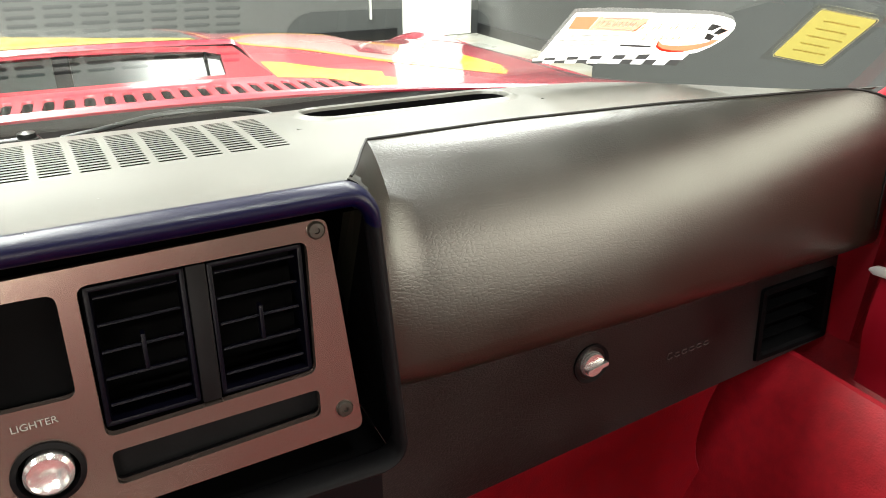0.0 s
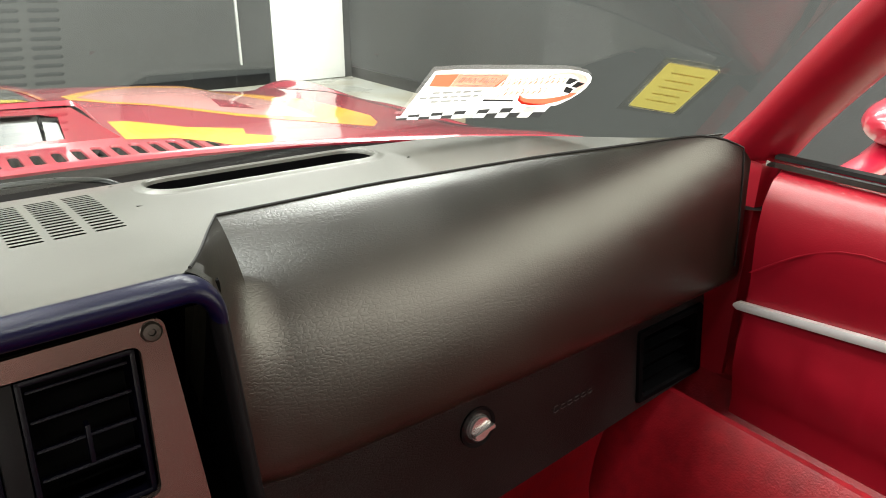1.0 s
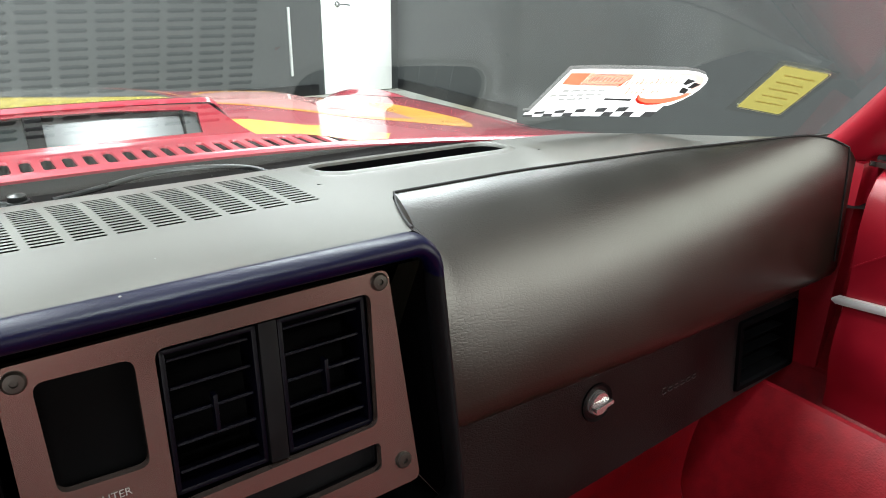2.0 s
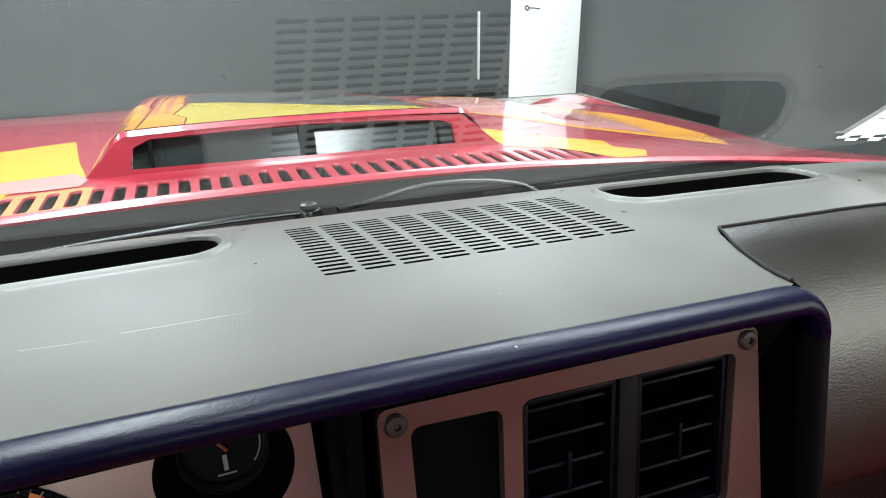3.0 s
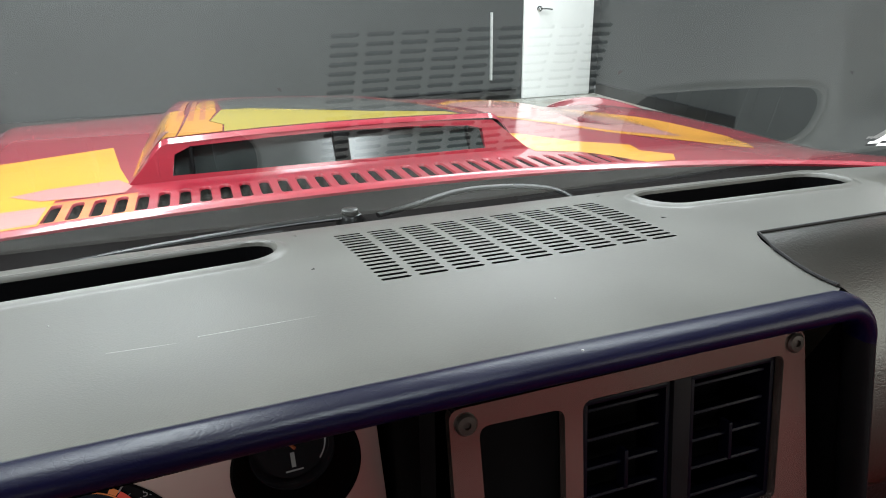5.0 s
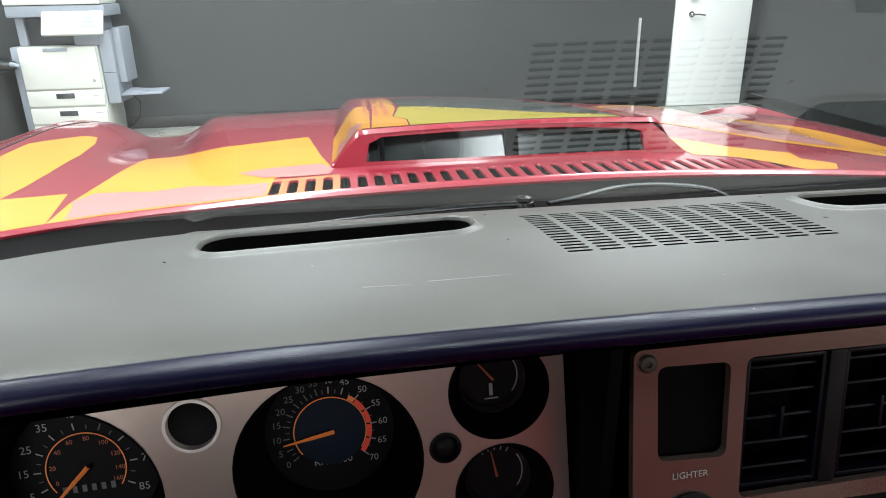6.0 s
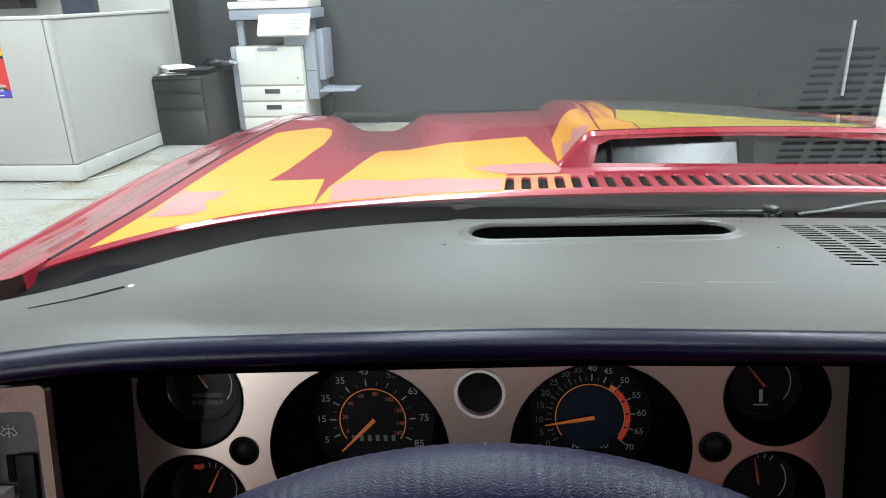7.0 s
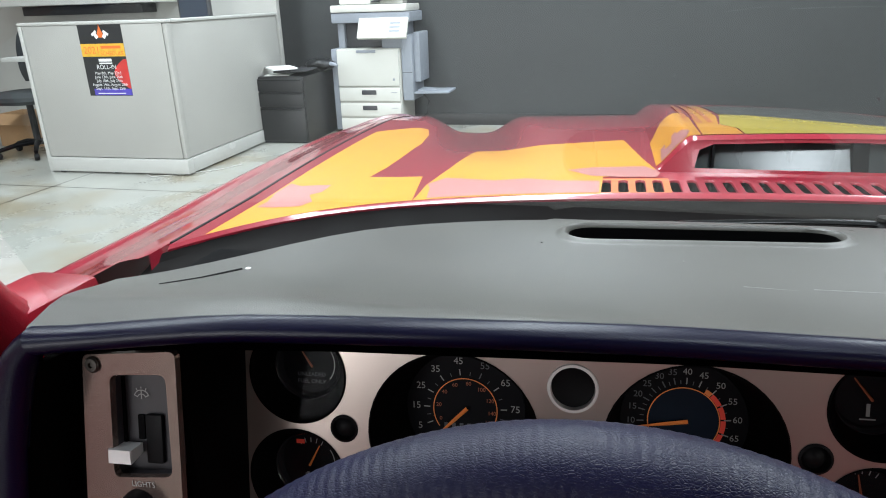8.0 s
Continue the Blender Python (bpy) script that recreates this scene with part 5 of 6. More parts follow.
        if a is not None and b is not None and any(r[0] < xm < r[1] and a >= r[2] - 1e-6 and b <= r[3] + 1e-6 for r in (GR, *VENTS)):
            continue
        q = (cols[i][j], cols[i + 1][j], cols[i + 1][j + 1], cols[i][j + 1])
        co = {tuple(round(c, 6) for c in v.co) for v in q}
        if len(co) > 2:
            bm.faces.new(q)
far = [tuple(c[-1].co) for c in cols]
bmesh.ops.remove_doubles(bm, verts=bm.verts, dist=1e-6)
sheet(bm, [far, [(x, y + 0.006, z - 0.004) for x, y, z in far], [(x, y + 0.004, z - 0.03) for x, y, z in far]])
top = part("dash_top", bm, VINYL_TOP, dash, "dark vinyl dash top, its sheen put in as grey")

# speaker grille with slots
bm = bmesh.new()
COLS, ROWS = 9, 16
STEP_U, STEP_Y, Y_FAR = 0.1135, 0.00707, 0.0046


def grille_x(u, y):
    """The columns draw together a little towards the driver."""
    k = (Y_FAR - y) / 0.107
    return (-0.1126 + 0.2274 * u) * (1 - k) + (-0.1025 + 0.2209 * u) * k


gu = [None] + [v for c in range(COLS) for v in (STEP_U * c, STEP_U * c + 0.092)] + [None]
gy = sorted([GR[2], GR[3]] + [v for r in range(ROWS) for v in (Y_FAR - STEP_Y * r - 0.0034, Y_FAR - STEP_Y * r)])
cell = {}
for j, y in enumerate(gy):
    for i, u in enumerate(gu):
        x = grille_x(u, y) if u is not None else GR[1 if i else 0]
        cell[i, j] = bm.verts.new((x, y, dash_z(x, y)))
for j in range(len(gy) - 1):
    for i in range(len(gu) - 1):
        q = [cell[i, j], cell[i + 1, j], cell[i + 1, j + 1], cell[i, j + 1]]
        if i % 2 == 1 and j % 2 == 1:
            # a slot with cut corners and thin walls, near-black for the shade inside
            ring = []
            for n in range(4):
                here, before, after = q[n].co, q[n - 1].co, q[(n + 1) % 4].co
                ka, kb = (0.07, 0.42) if n % 2 else (0.42, 0.07)
                a = bm.verts.new(here.lerp(before, ka))
                b = bm.verts.new(here.lerp(after, kb))
                bm.faces.new((q[n], b, a))
                ring += [a, b]
            low = [bm.verts.new(v.co - Vector((0, 0, 0.004))) for v in ring]
            for a in range(8):
                b = (a + 1) % 8
                bm.faces.new((ring[a], ring[b], low[b], low[a])).material_index = 1
        else:
            bm.faces.new(q)
grille = part("speaker_grille", bm, [VINYL_TOP, PLASTIC_AND_SHADE], dash, "slotted speaker grille moulded in the dash top", smooth=False)
bm = bmesh.new()
sheet(bm, [[(x, y, dash_z(x, y) - 0.016) for x in (GR[0], 0.0, GR[1])] for y in (GR[2], -0.05, GR[3])])
part("speaker_cloth", bm, PLASTIC_AND_SHADE, grille)


# defroster outlets
def outlet(x0, x1, y0, y1):
    lean = 0.10 if x0 < 0 else -0.035
    cx, cy = (x0 + x1) / 2, (y0 + y1) / 2

    def ring(hx, hy, drop):
        pts = []
        for p in round_rect(-hx, hx, -hy, hy, min(hx, hy) * 0.86, n=8):
            x, y = cx + p.x, cy + p.y + lean * p.x
            pts.append((x, y, dash_z(x, y) - drop))
        return pts
    bm = bmesh.new()
    hx, hy = (x1 - x0) / 2 - 0.008, (y1 - y0) / 2
    flat = []
    for p in round_rect(-hx, hx, -hy, hy, hy * 0.9, n=8):
        k = 1 / max(abs(p.x) / (hx + 0.0095), abs(p.y) / (hy + 0.0015))
        x, y = cx + k * p.x, cy + k * p.y
        flat.append((x, y, dash_z(x, y) - 0.0001))
    sheet(bm, [flat, ring(hx + 0.003, hy - 0.009, 0), ring(hx, hy - 0.011, 0), ring(hx - 0.002, hy - 0.013, 0.0), ring(hx - 0.0045, hy - 0.0145, -0.0010), ring(hx - 0.0075, hy - 0.0165, -0.0026), ring(hx - 0.010, hy - 0.0185, -0.0027), ring(hx - 0.012, hy - 0.0200, -0.0012), ring(hx - 0.013, hy - 0.0206, 0.0018)], closed=True)
    rim = part("defroster_outlet", bm, VINYL_TOP, dash, "long rounded defroster outlet")
    bm = bmesh.new()
    vs = sheet(bm, [ring(hx - 0.013, hy - 0.0206, 0.0016), ring(hx - 0.018, hy - 0.0225, 0.05)], closed=True)
    bm.faces.new(vs[-1])
    part("duct", bm, PLASTIC_AND_SHADE, rim, smooth=False)
    for k in range(1, 6):
        x = x0 + 0.008 + (x1 - x0 - 0.016) * k / 6
        boxed("vane", (x - 0.0008, y0 + 0.022, dash_z(x, y0) - 0.048), (x + 0.0008, y1 - 0.022, dash_z(x, y0) - 0.022), PLASTIC_BLACK, rim, bevel=0)


for v in VENTS:
    outlet(*v)

# rolled front edge over the panels, down both ends
bm = bmesh.new()
path = []
R = 0.0102
RV = 0.0077
sec = [(R * math.cos(a), RV * math.sin(a)) for a in (2 * math.pi * i / 20 for i in range(20))]


def roll_row(p, side, up):
    path.append((Vector(p), Vector(side), Vector(up)))


LX, RX = -0.660, 0.131
for x, z, ax, az in ((-0.756, 0.66, -2.1, 0.1), (-0.744, 0.72, -2.0, 0.2), (-0.730, 0.775, -1.8, 0.3), (-0.719, 0.816, -1.6, 0.4), (-0.708, 0.846, -1.4, 0.35), (-0.6985, 0.868, -1.2, 0.32), (-0.692, 0.8795, -1.05, 0.38), (-0.684, 0.8875, -0.75, 0.58), (-0.6785, 0.8915, -0.42, 0.80)):
    roll_row((x, -0.304 - 0.05 * (0.895 - z), z), (0, -1, 0), (1.3 * ax, 0, 1.3 * az))
SIDE = [(p.x - 0.8 * R * u.x, p.y - 0.001, min(p.z, 0.878)) for p, _, u in path]
sweep(bm, path, sec)
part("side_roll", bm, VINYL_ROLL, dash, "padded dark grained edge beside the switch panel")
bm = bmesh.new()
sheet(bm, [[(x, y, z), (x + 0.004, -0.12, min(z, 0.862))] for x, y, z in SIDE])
part("recess_wall", bm, PLASTIC_AND_SHADE, dash, "black side wall of the panel recess")
bm, path = bmesh.new(), path[-1:]
for k in range(29):
    x = LX + (RX - 0.021 - LX) * k / 28
    roll_row((x, crest_y(x) - 0.003, dash_z(x, crest_y(x)) - RV + 0.0008), (0, -1, 0), (0, 0, 1))
ZR = dash_z(0, crest_y(0)) - RV + 0.0008
for k in range(1, 13):
    a = radians(90 * k / 12)
    roll_row((RX - 0.021 + 0.0165 * math.sin(a), crest_y(0) - 0.003 - 0.002 * k / 12, ZR - 0.020 * (1 - math.cos(a))), (0, -1, 0), Vector((math.sin(a), 0, math.cos(a))) * (1 - 0.45 * k / 12))
RIM = []
for k in range(1, 9):
    z = ZR - 0.020 + (0.728 - ZR + 0.020) * k / 8
    if k == 1:
        sweep(bm, path, sec)
        part("front_roll", bm, VINYL_ROLL, dash, "padded grained front roll, shade and blue reflection in its colour")
        bm, path = bmesh.new(), path[-1:]
    RIM.append((RX - 0.0045 + 0.0035 * k / 8, crest_y(0) - 0.005 - 0.16 * (ZR - 0.020 - z), z))
    roll_row(RIM[-1], (0, -1, 0), (0.55, 0, 0))
for k in range(1, 7):
    a = radians(90 * k / 6)
    roll_row((RX - 0.001 - 0.016 * (1 - math.cos(a)), RIM[-1][1], 0.728 - 0.016 * math.sin(a)), (0, -1, 0), (0.55 * math.cos(a), 0, -0.55 * math.sin(a)))
for x in (0.06, -0.02, -0.12, -0.2):
    roll_row((x, RIM[-1][1] + 0.002, 0.712), (0, -1, 0), (0, 0, -0.55))
# continues the roll's moulding; black stands for the shade on it
sweep(bm, path, sec)
part("recess_edge", bm, PLASTIC_BLACK, dash, "rounded edge of the panel recess, its shade put in as black")
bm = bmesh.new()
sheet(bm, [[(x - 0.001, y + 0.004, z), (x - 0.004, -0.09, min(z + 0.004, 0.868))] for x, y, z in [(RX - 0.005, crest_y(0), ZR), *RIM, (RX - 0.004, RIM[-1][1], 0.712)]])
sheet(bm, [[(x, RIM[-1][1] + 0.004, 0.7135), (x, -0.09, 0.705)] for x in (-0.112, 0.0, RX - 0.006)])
part("recess_wall", bm, PLASTIC_AND_SHADE, dash, "black side wall of the panel recess")

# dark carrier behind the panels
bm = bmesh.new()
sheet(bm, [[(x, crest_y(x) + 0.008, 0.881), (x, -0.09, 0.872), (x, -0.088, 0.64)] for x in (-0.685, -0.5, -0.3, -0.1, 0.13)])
part("carrier", bm, PLASTIC_AND_SHADE, dash, "black recessed carrier", smooth=False)
for x, y in ((-0.613, -0.272), (-0.117, -0.24)):
    boxed("partition", (x - 0.004, y, 0.66), (x + 0.004, -0.09, 0.880), PLASTIC_AND_SHADE, dash, bevel=0.001)

boxed("partition", (-0.722, -0.262, 0.66), (-0.622, -0.252, 0.862), PLASTIC_AND_SHADE, dash, bevel=0.001)

# instrument cluster
CL = frame_of((-0.365, -0.189, 0.823), (1, 0.030, 0.028), (0, 0.2, 1))
GAUGES = [(-0.2025, -0.001, 0.038), (-0.206, -0.0834, 0.039), (-0.085, -0.042, 0.0627), (0.080, -0.040, 0.0600), (0.1935, -0.0045, 0.0335), (0.193, -0.076, 0.0335)]
LAMPS = [(-0.167, -0.041, 0.0100), (0.155, -0.039, 0.0100)]
bm = bmesh.new()
plate(bm, CL, [(-0.249, -0.145), (0.238, -0.145), (0.238, 0.045), (-0.249, 0.045)], [circle(r, 48, x, y) for x, y, r in GAUGES] + [circle(r, 24, x, y) for x, y, r in LAMPS] + [circle(0.0155, 32)], 0.004)
cluster = part("instrument_panel", bm, BRUSHED_LIT, dash, "brushed warm metal instrument panel", smooth=False)
for x, y, r in LAMPS:
    bm = bmesh.new()
    lathe(bm, CL @ Matrix.Translation((x, y, 0)), [(r + 0.0008, 0.0006), (r - 0.001, 0.0015), (r - 0.002, -0.003), (r * 0.7, -0.002), (r * 0.35, 0.0005)], 24)
    part("indicator_lens", bm, PLASTIC_BLACK, cluster, "small black round indicator")
bm = bmesh.new()
lathe(bm, CL, [(0.0175, 0.0002), (0.0172, 0.0022), (0.0152, 0.0022), (0.0148, -0.004)], 40, cap_last=False)
part("chrome_ring", bm, RING_METAL, cluster, "bright ring round a blank black disc")
bm = bmesh.new()
lathe(bm, CL, [(0.0149, -0.003), (0.010, -0.0045), (0.002, -0.005)], 32)
part("ring_blank", bm, PLASTIC_BLACK, cluster)

DEEP = 0.055
GAUGE_RIM = material("gauge_rim", (0.012, 0.012, 0.014), 0.22, spec=0.6)
for gi, (x, y, r) in enumerate(GAUGES):
    g = CL @ Matrix.Translation((x, y, 0))
    depth = DEEP if r > 0.05 else 0.029
    bm = bmesh.new()
    lathe(bm, g, [(r + 0.0006, 0.0004), (r - 0.0006, 0.0008), (r - 0.0012, -0.002), (r * (0.76 if r > 0.05 else 0.62), -depth + 0.002)], 48, cap_last=False)
    part("gauge_cup", bm, PLASTIC_AND_SHADE, cluster)
    bm = bmesh.new()
    lathe(bm, g, [(r * 0.78, -depth + 0.001), (r * 0.5, -depth + 0.0009), (0.001, -depth + 0.0008)], 48)
    part("dial_face", bm, DIAL, cluster)
    if r < 0.05:
        bm = bmesh.new()
        lathe(bm, g, [(r * 0.70, -depth + 0.010), (r * 0.665, -depth + 0.0085), (r * 0.62, -depth + 0.002)], 40, cap_last=False)
        part("dial_rim", bm, GAUGE_RIM, cluster, "glossy dark rim round the dial")
    d = g @ Matrix.Translation((0, 0, -depth + 0.002))

    def on_dial(rad, ang, size=1.0):
        return d @ Matrix.Translation((rad * math.cos(radians(ang)), rad * math.sin(radians(ang)), 0))

    def arc(bm, r0, r1, a0, a1, z=0.0, mat=0, n=40):
        sheet(bm, [[d @ Vector((q * math.cos(radians(a)), q * math.sin(radians(a)), z)) for q in (r0, r1)] for a in (a0 + (a1 - a0) * k / n for k in range(n + 1))], mat=mat)

    def tick(bm, r0, r1, ang, w, mat=0):
        mm = d @ Matrix.Rotation(radians(ang), 4, "Z")
        bar(bm, mm, r0, r1, -w / 2, w / 2, 0.0002, mat)

    if gi in (2, 3):
        bm = bmesh.new()
        marks = {2: [(5, 203), (15, 178), (25, 153), (35, 126), (45, 97), (55, 66), (65, 36), (75, 3), (85, -28)], 3: [(0, 214), (5, 199), (10, 183), (15, 166), (20, 150), (25, 134), (30, 118), (35, 103), (40, 87), (45, 69), (50, 48), (55, 26), (60, 4), (65, -18), (70, -40)]}[gi]
        for k, (v, a) in enumerate(marks):
            dim = (gi == 2 and v == 55) or (gi == 3 and v < 40)
            bn = bmesh.new()
            lettering(bn, str(v), 0.0078 if gi == 2 else 0.0068, on_dial(0.0400 if gi == 2 else 0.0380, a))
            part("numeral", bn, PRINT_DIM if dim else PRINT_WHITE, cluster, smooth=False)
            tick(bm, 0.0285, 0.0335, a, 0.0009, 1 if dim else 0)
            if k:
                tick(bm, 0.0285, 0.0315, (a + marks[k - 1][1]) / 2, 0.0006, 1)
        if gi == 3:
            words = ("RPM 100", 0.0075, 0.0225)
        else:
            words = ("MPH", 0.0062, 0.030)
        bn = bmesh.new()
        lettering(bn, words[0], words[1], on_dial(words[2], 270))
        part("unit_lettering", bn, PRINT_WHITE, cluster, smooth=False)
        part("dial_scale", bm, [PRINT_WHITE, PRINT_DIM], cluster, "white printed dial scale", smooth=False)
        bm = bmesh.new()
        arc(bm, 0.0252, 0.0260, -35, 215, 0.0002)
        if gi == 2:
            for k, a in enumerate((203, 172, 140, 112, 82, 52, 22, -6, -28)):
                lettering(bm, str(20 * k), 0.0045, on_dial(0.0215, a), 1)
        part("inner_ring", bm, [PRINT_ORANGE, PRINT_BROWN], cluster, "thin orange dial ring", smooth=False)
        if gi == 3:
            bm = bmesh.new()
            arc(bm, 0.0002, 0.0250, 0, 360, 0.0001, n=48)
            part("dial_centre", bm, DIAL_BLUE, cluster, smooth=False)
            for a0, a1, mat in ((58, 48, PRINT_ORANGE), (46.5, 27.5, PRINT_RED), (25, 5.5, PRINT_RED), (3, -16.5, PRINT_RED), (-19, -40, PRINT_RED)):
                bm = bmesh.new()
                arc(bm, 0.0262, 0.0298, a0, a1, 0.0003, n=8)
                part("redline_mark", bm, mat, cluster, smooth=False)
        else:
            for k in range(6):
                bm = bmesh.new()
                bar(bm, d, -0.0170 + 0.0062 * k, -0.0140 + 0.0062 * k, -0.0165, -0.0115, 0.0003)
                part("odometer_digit", bm, PRINT_DIM, cluster, smooth=False)
        bm = bmesh.new()
        mm = d @ Matrix.Translation((0, 0, 0.003)) @ Matrix.Rotation(radians(224 if gi == 2 else 189), 4, "Z")
        sheet(bm, [[mm @ Vector(p) for p in ((-0.003, 0.0016, 0), (0.012, 0.0014, 0), (0.034, 0.0005, 0))], [mm @ Vector(p) for p in ((-0.003, 0, 0.0012), (0.012, 0, 0.001), (0.034, 0, 0.0004))], [mm @ Vector(p) for p in ((-0.003, -0.0016, 0), (0.012, -0.0014, 0), (0.034, -0.0005, 0))]])
        part("needle", bm, PRINT_ORANGE, cluster, "orange gauge needle")
    else:
        bm = bmesh.new()
        arc(bm, 0.0190, 0.0198, -40, 35, 0.0002, n=16)
        for a in (60, 75, 90, 105, 120):
            tick(bm, 0.0165, 0.0205, a, 0.0007)
        if gi == 0:
            bn = bmesh.new()
            lettering(bn, "UNLEADED", 0.0046, d @ Matrix.Translation((0, -0.009, 0.0003)))
            lettering(bn, "FUEL ONLY", 0.0046, d @ Matrix.Translation((0, -0.0148, 0.0003)))
            part("fuel_lettering", bn, PRINT_DIM, cluster, smooth=False)
        if gi == 1:
            for p in ((-0.006, 0.006, -0.016, -0.0152), (-0.006, 0.006, -0.0105, -0.0097), (-0.006, -0.0052, -0.016, -0.0097), (0.0052, 0.006, -0.016, -0.0097), (-0.0045, -0.0025, -0.0097, -0.0085), (0.0025, 0.0045, -0.0097, -0.0085)):
                bar(bm, d, *p, 0.0003)
        if gi == 4:
            bar(bm, d, -0.0012, 0.0012, -0.014, -0.005, 0.0003)
            bar(bm, d, -0.005, 0.005, -0.0165, -0.0155, 0.0003)
        part("gauge_print", bm, PRINT_WHITE, cluster, smooth=False)
        if gi in (1, 4):
            bm = bmesh.new()
            mm = on_dial(0.019, 118 if gi == 1 else 75)
            bar(bm, mm, -0.0035, 0.0035, -0.0018, 0.0018, 0.0003)
            part("warning_mark", bm, PRINT_RED, cluster, smooth=False)
        bm = bmesh.new()
        mm = d @ Matrix.Translation((0, 0, 0.002)) @ Matrix.Rotation(radians((122, 62, 128, 100)[(0, 1, 4, 5).index(gi)]), 4, "Z")
        sheet(bm, [[mm @ Vector(p) for p in ((-0.003, 0.001, 0), (0.017, 0.0004, 0))], [mm @ Vector(p) for p in ((-0.003, 0, 0.0009), (0.017, 0, 0.0004))], [mm @ Vector(p) for p in ((-0.003, -0.001, 0), (0.017, -0.0004, 0))]])
        part("needle", bm, PRINT_BROWN if gi != 1 else PRINT_ORANGE, cluster, "orange gauge needle")
        bm = bmesh.new()
        lathe(bm, g, [(r - 0.0015, -0.004), (r * 0.75, -0.0046), (r * 0.4, -0.005), (0.0005, -0.0052)], 36)
        lens = part("gauge_lens", bm, GAUGE_GLASS, cluster, "clear dished gauge lens")
        lens.visible_shadow = False


def screw(m, r, parent):
    bm = bmesh.new()
    lathe(bm, m, [(r, 0.0), (r, 0.0012), (r * 0.8, 0.0024), (r * 0.35, 0.0026), (r * 0.3, 0.0012)], 18)
    part("screw", bm, SCREW, parent, "dark round screw head")


# centre panel
CP = frame_of((0, -0.2395, 0.8715), (1, 0.0, 0.010), (0, 0.19, 1))
VX0, VX1, VZ0, VZ1 = -0.0365, 0.0875, -0.091, -0.0045


def soft_quad(pts, r, z=0.0, n=4, grow=0.0):
    """A four-cornered outline with rounded corners, grown outwards from its middle."""
    c = Vector((sum(p[0] for p in pts) / 4, sum(p[1] for p in pts) / 4))
    vs = [Vector(p) + Vector((math.copysign(grow, p[0] - c.x), math.copysign(grow, p[1] - c.y))) for p in pts]
    out = []
    for i, v in enumerate(vs):
        a, b = (vs[i - 1] - v).normalized() * r, (vs[(i + 1) % 4] - v).normalized() * r
        for k in range(n + 1):
            t = k / n
            p = (v + a) * (1 - t) ** 2 + v * 2 * t * (1 - t) + (v + b) * t * t
            out.append(Vector((p.x, p.y, z)))
    return out


POCKET = [(-0.0918, -0.063), (-0.0492, -0.0645), (-0.0469, -0.0055), (-0.092, -0.0045)]
VENT_HOLE = [(-0.0405, -0.093), (0.0818, -0.0898), (0.0878, -0.0045), (-0.0370, -0.004)]
LOW_SLOT = [(-0.0405, -0.124), (0.0805, -0.120), (0.0818, -0.1015), (-0.0400, -0.1025)]
holes = [soft_quad(POCKET, 0.006), soft_quad(VENT_HOLE, 0.006), soft_quad(LOW_SLOT, 0.004), circle(0.0165, 28, -0.0712, -0.1030)]
bm = bmesh.new()
plate(bm, CP, soft_quad([(-0.108, -0.140), (0.107, -0.137), (0.1015, 0.0075), (-0.1062, 0.0065)], 0.006), holes, 0.006)
centre = part("centre_panel", bm, BRUSHED, dash, "brushed warm metal centre panel with air vents", smooth=False)
for p in ((-0.0983, -0.0015), (0.0945, 0.0010), (0.0962, -0.1198)):
    screw(CP @ Matrix.Translation((*p, 0)), 0.0056, centre)


def tray(name, quad, deep, mat, label):
    """A sunk insert behind a hole of the panel."""
    bm = bmesh.new()
    vs = sheet(bm, [[CP @ p for p in soft_quad(quad, 0.005, -0.0015)], [CP @ p for p in soft_quad(quad, 0.005, -deep, grow=-0.0015)]], closed=True)
    bm.faces.new(vs[-1])
    return part(name, bm, mat, centre, label)


tray("blank_plate", POCKET, 0.010, PLASTIC_AND_SHADE, "black blank insert")
tray("slot_insert", LOW_SLOT, 0.012, PLASTIC_BLACK, "black lower slot insert")
tray("vent_back", VENT_HOLE, 0.050, PLASTIC_AND_SHADE, "")
# black plastic; its blue tint stands in for blue glints on the blades
VENT_BLUE = material("vent_plastic", (0.0007, 0.0007, 0.003), 0.42, spec=0.10, spread=0.1, scale=60)
VM = CP @ Matrix(((1, 0.058, 0, 0.00026), (0, 1, 0, 0), (0, 0, 1, 0), (0, 0, 0, 1)))
for x0, x1 in ((VX0 + 0.002, 0.0175), (0.0298, VX1 - 0.002)):
    bm = bmesh.new()
    for a, b in (((x0, VZ0 + 0.002), (x0 + 0.003, VZ1 - 0.002)), ((x1 - 0.003, VZ0 + 0.002), (x1, VZ1 - 0.002)), ((x0, VZ1 - 0.005), (x1, VZ1 - 0.002)), ((x0, VZ0 + 0.002), (x1, VZ0 + 0.005))):
        box(bm, (*a, -0.030), (*b, -0.004), 0.001, m=VM)
    vent = part("air_vent", bm, VENT_BLUE, centre, "black air vent with horizontal blades")
    for k in range(5):
        z = VZ0 + 0.011 + 0.0160 * k
        bm = bmesh.new()
        box(bm, (x0 + 0.004, -0.0009, -0.009), (x1 - 0.004, 0.0009, 0.007), 0.0006, m=VM @ Matrix.Translation((0, z, -0.014)) @ Matrix.Rotation(radians(-18), 4, "X"))
        part("blade", bm, VENT_BLUE, vent)
    bm = bmesh.new()
    xm, z = (x0 + x1) / 2, VZ0 + 0.011 + 0.032
    box(bm, (xm - 0.0012, z - 0.012, -0.012), (xm + 0.0012, z + 0.009, -0.004), 0.0006, m=VM)
    part("vane_tab", bm, VENT_BLUE, vent)
bm = bmesh.new()
box(bm, (0.0180, VZ0 + 0.001, -0.03), (0.0292, VZ1 - 0.001, -0.002), 0.0015, m=VM)
